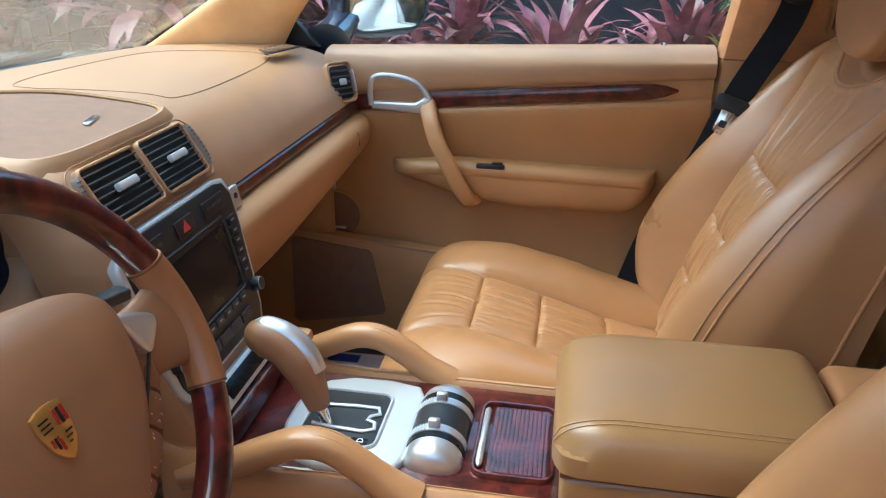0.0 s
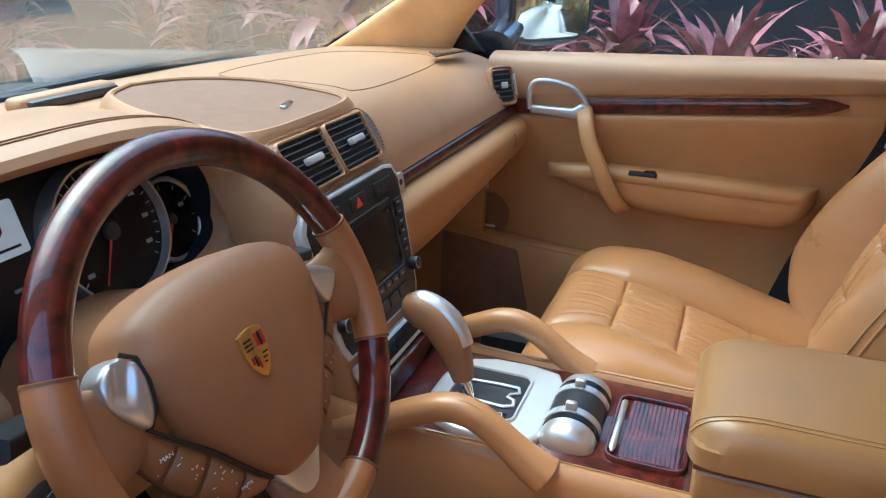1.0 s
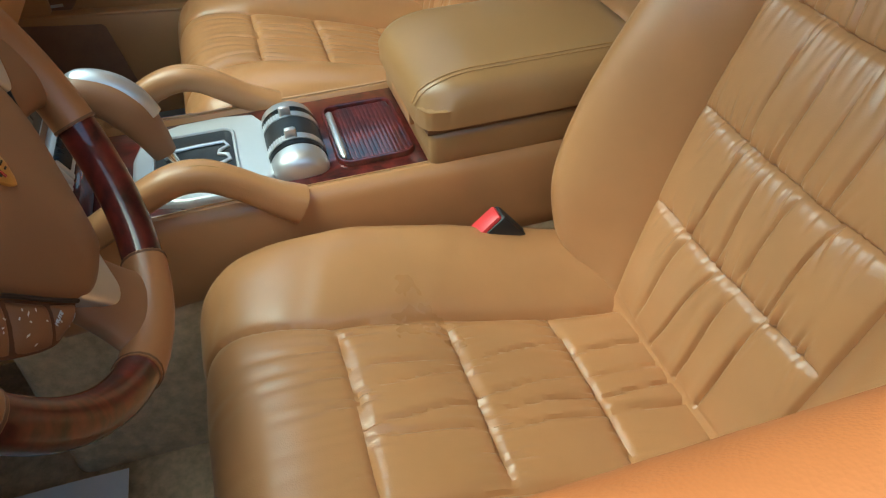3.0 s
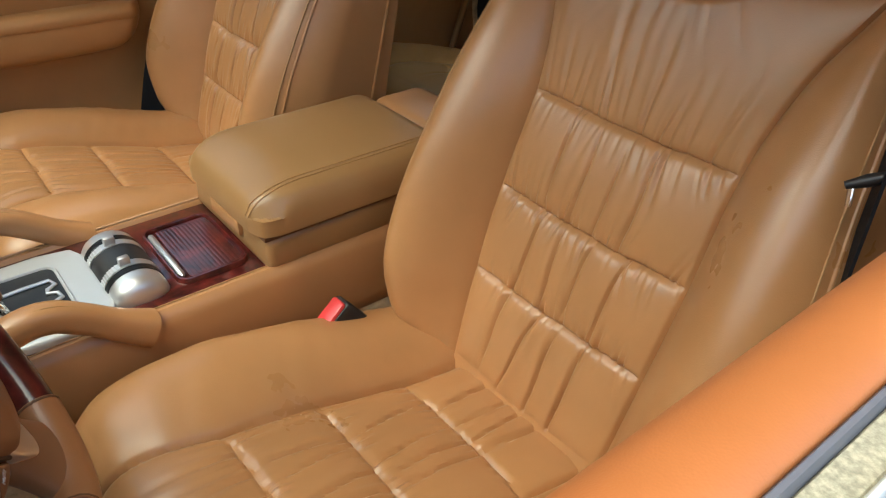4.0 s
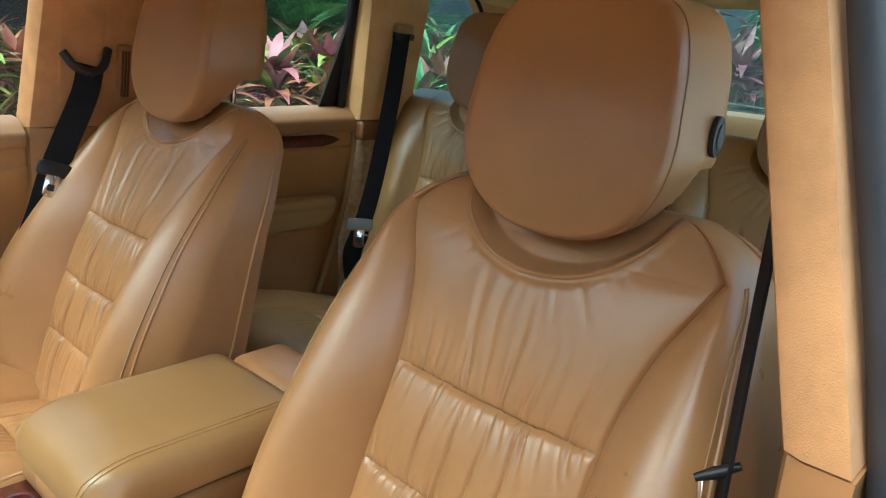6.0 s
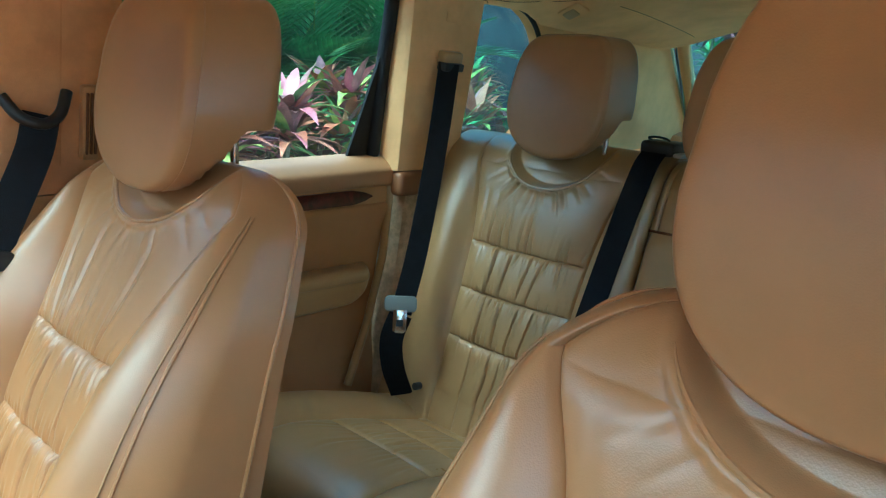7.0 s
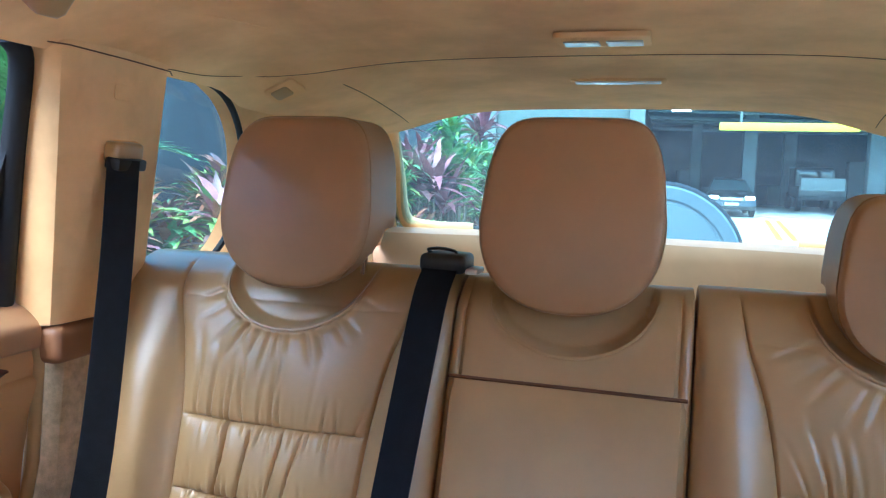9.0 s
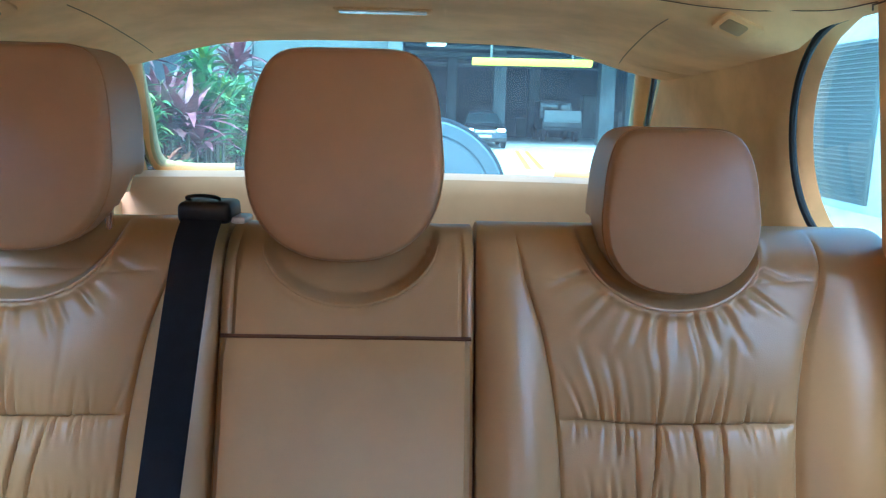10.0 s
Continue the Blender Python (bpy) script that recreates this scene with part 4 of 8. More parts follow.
def backrest(cx, spine, width, pad, half, seams, seed, thickness, top, notch, nu=270, nv=360, shift=0.0, amp=1.0, low=0.70, roll=0.034, neck=0.0, outer=0.0, creases=4):
    """A padded seat back: a loft of closed sections from the foot to the shoulders.
    spine: front line (z, y); width: half width over z; pad: how far the bolsters stand forward over z;
    half: half width of the centre panel over z; notch: (z of the lowest point, half width, height) of the neck line."""
    rows = []
    z_round = top - (0.068 if roll > 0.02 else 0.05)
    folds = fold_set(seams, 0.135, seed, top, low, creases)
    rnd = random.Random(seed)
    rays = [(-1.15 + 2.3 * (q + rnd.uniform(-0.3, 0.3)) / 12, rnd.uniform(0.3, 1.0), rnd.uniform(0.04, 0.085)) for q in range(13)]
    n_out = 42
    n_in = nu - 2 * n_out
    for j in range(nv + 1):
        z = low + (top - low) * (1 - (1 - j / nv) ** 1.5)
        q = 1.0 if z <= z_round else math.sqrt(max(0.0, 1 - ((z - z_round) / (top - z_round)) ** 2))
        w = smooth_lerp(width, z) * ((0.62 + 0.38 * q) if roll > 0.02 else (0.985 + 0.015 * q))
        yf = smooth_lerp(spine, z)
        th = lerp(thickness, z)
        mid = yf - th * 0.55
        a = smooth_lerp(pad, z)
        p = min(smooth_lerp(half, z), (w - abs(shift)) * 0.90)
        ring = []
        for i in range(nu + 1):
            # columns follow the seam between panel and bolster
            if i < n_out:
                f = (1 - i / n_out) ** 1.0
                u = shift - p + (-w - shift + p) * math.sin(f * math.pi / 2)
            elif i > nu - n_out:
                f = (i - nu + n_out) / n_out
                u = shift + p + (w - shift - p) * math.sin(f * math.pi / 2)
            else:
                u = shift - p + 2 * p * (i - n_out) / n_in
            au = abs(u - shift)
            edge_w = w - shift if u > shift else w + shift
            y = yf
            if au > p + 1e-6:
                s = min(1.0, (au - p) / max(0.01, edge_w - p))
                y += 0.95 * a * math.sin(math.pi * s * 0.975) ** 1.05
                y += 0.0014 * nz(u * 20, z * 14, seed)
            else:
                y += pleats(u - shift, z, seams, p, seed, folds, amp) if z > low + 0.05 else 0
            y -= 0.0045 * gauss(au - p, 0.0022)
            if notch:
                zq = min(0.0, z - notch[0] - notch[2])
                f = math.hypot(au / notch[1], zq / notch[2])
                grad = math.hypot(au / notch[1] ** 2, zq / notch[2] ** 2) / max(f, 1e-4)
                d = (1 - f) / max(grad, 1e-4) if f > 0.3 else 0.05
                h = min(1.0, max(0.0, (d + 0.001) / 0.008))
                y -= 0.022 * h * h * (3 - 2 * h) - 0.0035 * gauss(d + 0.006, 0.005)
                if neck and d < 0:
                    ang = math.atan2(u - shift, notch[0] + 0.085 - z)
                    r = math.hypot(u - shift, notch[0] + 0.085 - z)
                    for c, dep, reach in rays:
                        x = (ang - c) * r + 0.004 * nz(z * 11, u * 6, seed + 3)
                        if abs(x) < 0.03 and -d < reach:
                            along = (1 + d / reach) * min(1.0, -d / 0.012)
                            y += neck * dep * along * (0.45 * math.exp(-((abs(x) - 0.009) / 0.006) ** 2) - math.exp(-(x / 0.0042) ** 2))
            e = abs(u) - (w - roll)
            if e > 0:
                y -= roll * (1 - math.sqrt(max(0.0, 1 - (e / roll) ** 2)))
            y = mid + (y - mid) * (0.12 + 0.88 * q)
            far = outer * gauss(z - 0.93, 0.15) * min(1.0, max(0.0, (au - p) / (w - p))) if u * outer > 0 else 0.0
            ring.append(Vector((cx + u + far, y, z)))
        yb = mid + (yf - th - mid) * (0.12 + 0.88 * q)
        r, l = ring[-1], ring[0]
        for k in range(1, 8):
            ring.append(Vector((r.x, r.y + (yb - r.y) * k / 8, z)))
        for k in range(13):
            t = k / 12
            b = 0.012 * (1 - (2 * t - 1) ** 8) * q
            ring.append(Vector((r.x + (l.x - r.x) * t, yb - b, z)))
        for k in range(7, 0, -1):
            ring.append(Vector((l.x, l.y + (yb - l.y) * k / 8, z)))
        rows.append(ring)
    return sheet(rows, close=True, caps=True), rows


def neck_piping(parent, rows, nu, cx, shift, notch, mat, top):
    """The rolled edge along the neck line, laid on the front of the seat back."""
    pts = []
    for k in range(61):
        a = math.pi * (k / 60) + math.pi
        u, z = notch[1] * 1.02 * math.cos(a), notch[0] + notch[2] * (1 + 1.02 * math.sin(a))
        j = min(range(len(rows)), key=lambda q: abs(rows[q][0].z - z))
        row = rows[j][:nu + 1]
        y = float(np.interp(cx + shift + u, [p.x for p in row], [p.y for p in row]))
        if z < top:
            pts.append(Vector((cx + shift + u, y + 0.0005, z)))
    soft = [pts[0]] + [(pts[k - 1] + pts[k] * 2 + pts[k + 1]) / 4 for k in range(1, len(pts) - 1)] + [pts[-1]]
    n = len(soft)
    part("piping", tube(soft, [0.0026 * min(1.0, 0.1 + k / 6, 0.1 + (n - 1 - k) / 6) for k in range(n)], 8), mat, parent)


def cushion_bm(cx, line, wide, pad, half, seams, seed, floor_z, nu=190, ns=230, amp=1.0, shift=0.0):
    """A seat cushion: line is its middle profile (y, z) from the back over the nose; pad: bolster height over y."""
    prof = spline([(0, y, z) for y, z in line], ns)
    folds = fold_set(seams, 0.11, seed, 0, 0)
    rows = []
    for j, p in enumerate(prof):
        a = prof[max(0, j - 1)]
        b = prof[min(len(prof) - 1, j + 1)]
        d = (b - a).normalized()
        nrm = Vector((0, -d.z, d.y))
        if nrm.z < 0 and d.y > 0:
            nrm = -nrm
        if d.y < 0 or d.z < -0.8:
            nrm = Vector((0, -d.z, d.y)) if -d.z > 0 else Vector((0, d.z, -d.y))
        h, w, pl = lerp(half, p.y), lerp(wide, p.y), lerp(pad, p.y)
        nose = max(0.0, min(1.0, (j / ns - 0.80) / 0.2))
        row = []
        for i in range(nu + 1):
            f = 2 * i / nu - 1
            u = w * min(1.0, abs(f) / 0.86) * math.copysign(1, f)
            au = abs(u - shift)
            o = 0.0
            if au > h:
                s = min(1, (au - h) / max(0.01, w - h))
                o += pl * math.sin(math.pi * min(1, 0.05 + s * 0.80)) ** 0.7 - pl * math.sin(math.pi * 0.05) ** 0.7
                o += 0.0010 * nz(u * 24, p.y * 18, seed) + 0.0050 * math.sqrt(nz(u * 9 + p.y * 22, p.y * 7, seed + 2) ** 2 + 0.02) * (1 - s * 0.6)
            elif nose < 0.6:
                o += pleats(u - shift, p.y, seams, h, seed, folds, amp)
            o -= (0.0052 * gauss(au - h, 0.0026) + 0.002 * gauss(au - h, 0.011)) * (1 - nose)
            e = abs(u) - (w - 0.04)
            if e > 0:
                o -= 0.035 * (1 - math.sqrt(max(0.0, 1 - (e / 0.04) ** 2)))
            q = p + nrm * o
            if abs(f) > 0.86:
                drop = (abs(f) - 0.86) / 0.14
                q.z = q.z + (floor_z - q.z) * drop
            row.append(Vector((cx + u, q.y, max(floor_z, q.z))))
        rows.append(row)
    # close the underside
    back = [Vector((v.x, v.y, floor_z)) for v in rows[0]]
    front = [Vector((v.x, v.y - 0.01, floor_z)) for v in rows[-1]]
    return sheet([back] + rows + [front])


def headrest_bm(cx, y, z0, w, h, d_front, d_back, chin=0.055, lean=0.16):
    """A headrest: rings from the middle of the soft front face over the side band to the back,
    with a low round chin in front and the underside cut away behind."""
    zc = z0 + 0.47 * h
    m = 72

    def ring(rho, depth, lift):
        pts = []
        for i in range(m):
            a = 2 * math.pi * i / m
            c, s = math.cos(a), math.sin(a)
            if s >= 0:
                px = w * math.copysign(abs(c) ** 0.33, c)
                pz = (h - 0.47 * h) * abs(s) ** 0.34
                px *= 1 - 0.17 * (pz / (0.53 * h)) ** 1.6
            else:
                px = w * math.copysign(abs(c) ** 0.86, c)
                pz = -0.47 * h * abs(s) ** 0.84
                low = -0.47 * h + lift
                pz = max(pz, low)
            px, pz = px * rho, pz * rho
            z = zc + pz
            crown = 0.010 * (1 - (pz / (0.53 * h)) ** 2)
            pts.append(Vector((cx + px, y - lean * (z - z0) + depth + (crown if depth > 0 else 0), z)))
        return pts

    rows = []
    for k in range(13):
        rho = 0.04 + 0.90 * k / 12
        rows.append(ring(rho, d_front - 0.006 * rho ** 2, 0))
    for k in range(1, 9):
        f = k / 8 * math.pi / 2
        rows.append(ring(0.94 + 0.06 * math.sin(f), d_front - 0.006 - 0.022 * (1 - math.cos(f)), 0))
    n = 16
    for k in range(1, n + 1):
        t = k / n
        rise = min(1.0, max(0.0, (t - 0.10) / 0.62))
        rise = rise * rise * (3 - 2 * rise)
        rows.append(ring(1.0, (d_front - 0.028) * (1 - t) - (d_back - 0.02) * t, chin * 1.5 * rise))
    for k in range(1, 7):
        f = k / 6 * math.pi / 2
        rows.append(ring(0.88 + 0.12 * math.cos(f), -(d_back - 0.02) - 0.02 * math.sin(f), chin * 1.5))
    rows.append(ring(0.3, -d_back, chin * 1.5))
    return sheet(rows, close=True, caps=True), rows


def seat_headrest(parent, cx, y, z0, w, h, mat, d_front=0.06, d_back=0.062, chin=0.055, lean=0.16, button=0, post_z=None, posts=0.072):
    bm, rows = headrest_bm(cx, y, z0, w, h, d_front, d_back, chin, lean)
    hr = part("headrest", bm, mat, parent)
    # raised seam where the front panel meets the side band
    for k in (18,):
        loop = rows[k]
        mid = sum(loop, Vector()) / len(loop)
        pts = [p + (p - mid).normalized() * 0.0003 + Vector((0, 0.0003, 0)) for p in loop]
        part("seam", tube(pts + [pts[0]], 0.0008, 5), mat, hr)
    for sx in (-1, 1):
        part("headrest_post", tube([(cx + sx * posts, y - 0.035 - lean * 0.05, (post_z or z0) - 0.01), (cx + sx * posts, y - 0.035 - lean * 0.05, z0 + 0.13)], 0.0055, 10), CHROME, parent)
    if button:
        zc, bx = z0 + 0.115, cx + button * (w * 0.998)
        m = axes((bx, y - 0.028 - lean * 0.1, zc), (0, button, 0), (0, 0, 1))
        b = part("release_button", plate(disc(0.016, 24), 0.006, m @ Matrix.Diagonal((0.8, 1.25, 1, 1)), 0.002), BLACK, hr, "black oval release button")
        part("button_cap", plate(disc(0.010, 20), 0.008, m @ Matrix.Diagonal((0.8, 1.25, 1, 1)), 0.002), DARK_GREY, b)
    return hr


SPINE = [(0.66, -0.020), (0.72, -0.045), (0.755, -0.060), (0.87, -0.098), (0.966, -0.134), (1.073, -0.178), (1.16, -0.215), (1.24, -0.248), (1.30, -0.275)]
SEAMS_BACK = [0.868, 0.966, 1.073]


def piping_from(rows, idx, off, lo, hi, parent, mat=TAN, rad=0.0026):
    pts = [row[idx] + Vector(off) for row in rows[lo:hi]]
    n = len(pts)
    part("piping", tube(pts, [rad * min(1.0, 0.15 + (n - k) / 40, 0.15 + k / 10) for k in range(n)], 7), mat, parent)


def front_seat(cx, inboard, seed, label, recline=0.0, worn=0.5, creases=5, offset=0.0):
    seat = thing("front_seat", (cx, 0.1, 0.50), label, "car seat", "front seats")
    cushion_x = cx
    cx += offset
    bm, rows = backrest(
        cx, [(z, y - 0.4 * abs(offset) - recline * min(1.0, max(0.0, (z - 1.04) / 0.2))) for z, y in SPINE],
        [(0.66, 0.19), (0.75, 0.228), (0.80, 0.252), (0.88, 0.265), (1.0, 0.264), (1.12, 0.248), (1.2, 0.226), (1.25, 0.210), (1.30, 0.19)],
        [(0.66, 0.0), (0.75, 0.026), (0.80, 0.060), (0.88, 0.088), (1.0, 0.080), (1.10, 0.058), (1.2, 0.026), (1.26, 0.008), (1.3, 0.0)],
        [(0.66, 0.112), (0.78, 0.122), (0.95, 0.131), (1.08, 0.132), (1.16, 0.150), (1.22, 0.178), (1.27, 0.20), (1.3, 0.21)],
        [z - 0.45 * abs(offset) for z in SEAMS_BACK], seed, [(0.66, 0.17), (0.9, 0.145), (1.1, 0.108), (1.2, 0.090), (1.3, 0.075)], 1.279, (1.206, 0.128, 0.10), neck=0.0012, outer=-inboard * 0.022, creases=creases, amp=1.15)
    part("backrest", bm, TAN, seat)
    neck_piping(seat, rows, 270, cx, 0.0, (1.206, 0.128, 0.10), TAN, 1.262)
    n = 271
    piping_from(rows, n + 5, (0.002, 0, 0), 12, 348, seat)
    piping_from(rows, len(rows[0]) - 6, (-0.002, 0, 0), 12, 348, seat)
    for sgn, idx in ((1, n - 18), (-1, 17)):
        pts = [row[idx] + Vector((sgn * 0.0006, 0.0008, 0)) for row in rows[20:300]]
        part("stitching", tube(pts, [0.0009 + 0.0006 * (k % 2) for k in range(len(pts))], 6), STITCH, seat)
        ridge = [row[idx + sgn * 2] + Vector((sgn * 0.0002, -0.0002, 0)) for row in rows[20:300]]
        part("seam_ridge", tube(ridge, 0.0022, 7), TAN, seat)
    seat_headrest(seat, cx, -0.290 - recline, 1.240, 0.121, 0.240, TAN, button=-inboard if inboard > 0 else 0, post_z=1.24)
    cx = cushion_x
    cb = cushion_bm(
        cx, [(-0.16, 0.730), (-0.09, 0.736), (0.0, 0.753), (0.08, 0.776), (0.16, 0.800), (0.25, 0.822), (0.31, 0.827), (0.350, 0.815), (0.374, 0.780), (0.380, 0.72), (0.368, 0.66), (0.35, 0.62)],
        [(-0.2, 0.235), (0.0, 0.255), (0.2, 0.258), (0.33, 0.248), (0.39, 0.235)],
        [(-0.2, 0.03), (-0.05, 0.044), (0.1, 0.048), (0.22, 0.036), (0.30, 0.016), (0.35, 0.003)],
        [(-0.2, 0.112), (0.0, 0.104), (0.25, 0.102), (0.33, 0.118), (0.39, 0.13)],
        [0.028, 0.144, 0.25], seed + 11, 0.60, amp=worn)
    part("seat_cushion", cb, TAN, seat)
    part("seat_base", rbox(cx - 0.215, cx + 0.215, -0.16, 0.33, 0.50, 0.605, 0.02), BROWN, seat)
    # buckle beside the inner bolster
    bx = cx + inboard * 0.218
    m = Matrix.Translation((bx, 0.058, 0.806)) @ pose(0, 0, 0, -38, inboard * 4, 0)
    bk = part("belt_buckle", moved(rbox(-0.015, 0.015, -0.026, 0.026, -0.085, 0.0, 0.005), m), BLACK, seat, "black seat belt buckle")
    part("release_button", moved(rbox(-0.0125, 0.0125, -0.022, 0.020, -0.004, 0.0045, 0.004), m), RED_BUTTON, bk, "red release button")
    return seat


front_seat(-0.40, 1, 3, "tan leather driver seat with gathered pleats beside the console", worn=0.9, creases=4)
front_seat(0.40, -1, 17, "tan leather passenger seat with creased pleats beside the closed door", 0.03, 0.6, 3, 0.028)

# ---- rear bench ----
SPINE_R = [(0.60, -0.880), (0.72, -0.915), (0.80, -0.945), (0.87, -0.968), (0.965, -1.000), (1.06, -1.033), (1.15, -1.062), (1.22, -1.088), (1.275, -1.115)]
SEAMS_R = [0.868, 0.965, 1.06]


def rear_backrest(cx, w, shift, seed, label):
    seat = thing("rear_seat_back", (cx, -1.05, 0.74), label, "car seat", "rear seat backs")
    bm, rows = backrest(
        cx, SPINE_R, [(0.6, w), (1.28, w)],
        [(0.7, 0.015), (0.85, 0.034), (1.0, 0.034), (1.12, 0.024), (1.2, 0.010), (1.28, 0.0)],
        [(0.7, 0.125), (0.9, 0.135), (1.05, 0.142), (1.15, 0.158), (1.22, 0.18), (1.28, 0.19)],
        SEAMS_R, seed, [(0.7, 0.14), (1.28, 0.12)], 1.272, (1.187, 0.112, 0.085), amp=1.35, nu=240, nv=300, shift=shift, roll=0.014, neck=0.0052, low=0.61)
    part("backrest", bm, TAN_REAR, seat)
    neck_piping(seat, rows, 240, cx, shift, (1.187, 0.112, 0.085), TAN_REAR, 1.258)
    return seat


right_back = rear_backrest(0.416, 0.262, -0.024, 31, "tan leather rear seat back, gathered, behind a hanging belt")
left_back = rear_backrest(-0.416, 0.262, 0.024, 43, "tan leather rear seat back with gathered pleats and low headrest")
seat_headrest(right_back, 0.378, -1.105, 1.246, 0.112, 0.236, TAN_HEADREST, post_z=1.25)
seat_headrest(left_back, -0.394, -1.118, 1.204, 0.094, 0.196, TAN_HEADREST, post_z=1.22)

centre = thing("rear_seat_back", (0, -1.05, 0.74), "smooth tan leather centre rear seat back with folding armrest panel", "car seat", "rear seat backs")
bm, rows = backrest(
    0.0, [(z, y - 0.004) for z, y in SPINE_R], [(0.7, 0.152), (1.28, 0.152)], [(0.7, 0.0), (1.28, 0.0)], [(0.7, 0.3), (1.28, 0.3)],
    [5.0, 6.0], 51, [(0.7, 0.13), (1.28, 0.11)], 1.268, (1.185, 0.108, 0.085), nu=140, nv=150, amp=0.0, roll=0.010, low=0.61)
part("backrest", bm, TAN_REAR, centre)
neck_piping(centre, rows, 140, 0.0, 0.0, (1.185, 0.108, 0.085), TAN_REAR, 1.256)
# folding armrest panel, proud of the back below a seam
prof = []
for j in range(25):
    z = 0.66 + 0.488 * j / 24
    y = smooth_lerp(SPINE_R, z)
    ring = []
    for i in range(41):
        u = -0.1475 + 0.295 * i / 40
        e = max(abs(u) - 0.1365, 0) / 0.011
        f = max(z - 1.136, 0) / 0.012
        drop = 0.012 * (1 - math.sqrt(max(0, 1 - min(1, e) ** 2))) + 0.010 * (1 - math.sqrt(max(0, 1 - min(1, f) ** 2)))
        ring.append(Vector((u, y + 0.010 - drop + 0.0015 * nz(u * 8, z * 8, 4), z)))
    ring += [Vector((0.1475, y - 0.03, z)), Vector((-0.1475, y - 0.03, z))]
    prof.append(ring)
part("armrest_panel", sheet(prof, close=True, caps=True), TAN_REAR, centre, "smooth folding armrest panel")
part("gap", tube([(-0.148, smooth_lerp(SPINE_R, 1.15) + 0.001, 1.149), (0.148, smooth_lerp(SPINE_R, 1.15) + 0.001, 1.149)], 0.0024, 6), SEAM_SHADE, centre)
seat_headrest(centre, 0.003, -1.112, 1.238, 0.115, 0.246, TAN_HEADREST, post_z=1.25)

bench = thing("rear_bench", (0, -0.70, 0.5), "tan leather rear bench cushion with gathered panels", "car seat")
for cx, sd in ((0.40, 61), (-0.40, 67)):
    cb = cushion_bm(
        cx, [(-1.02, 0.672), (-0.95, 0.681), (-0.86, 0.704), (-0.76, 0.737), (-0.66, 0.768), (-0.57, 0.788), (-0.51, 0.785), (-0.472, 0.756), (-0.462, 0.70), (-0.48, 0.60)],
        [(-1.1, 0.262), (-0.5, 0.266), (-0.4, 0.25)], [(-1.1, 0.020), (-0.8, 0.034), (-0.6, 0.026), (-0.5, 0.008), (-0.4, 0.0)],
        [(-1.1, 0.13), (-0.4, 0.14)], [-0.885, -0.775, -0.665], sd, 0.55, nu=170, ns=200, amp=0.6)
    part("seat_cushion", cb, TAN_REAR, bench)
cb = cushion_bm(
    0.0, [(-1.02, 0.69), (-0.9, 0.71), (-0.7, 0.775), (-0.56, 0.80), (-0.51, 0.795), (-0.472, 0.76), (-0.464, 0.70), (-0.48, 0.60)],
    [(-1.1, 0.133), (-0.4, 0.133)], [(-1.1, 0), (-0.4, 0)], [(-1.1, 0.3), (-0.4, 0.3)], [5.0, 6.0], 71, 0.55, nu=40, ns=60, amp=0)
part("seat_cushion", cb, TAN_REAR, bench)


# ---- steering wheel ----
WHEEL = axes((-0.360, 0.454, 1.087), (0.99894, -0.04599, 0), (0.01628, 0.400, 0.9165))


def wp(x, y, z=0.0):
    return WHEEL @ Vector((x, y, z))


def arc_tube(a0, a1, r=0.1695, rad=0.0155, n=40, flat=1.05, swell=0.0):
    pts, rs = [], []
    for k in range(n + 1):
        a = radians(a0 + (a1 - a0) * k / n)
        pts.append(wp(r * math.cos(a), r * math.sin(a)))
        rs.append(rad * (1 + swell * math.sin(math.pi * k / n)))
    return tube(pts, rs, 18, up=WHEEL.to_3x3() @ Vector((0, 0, 1)), flat=flat)


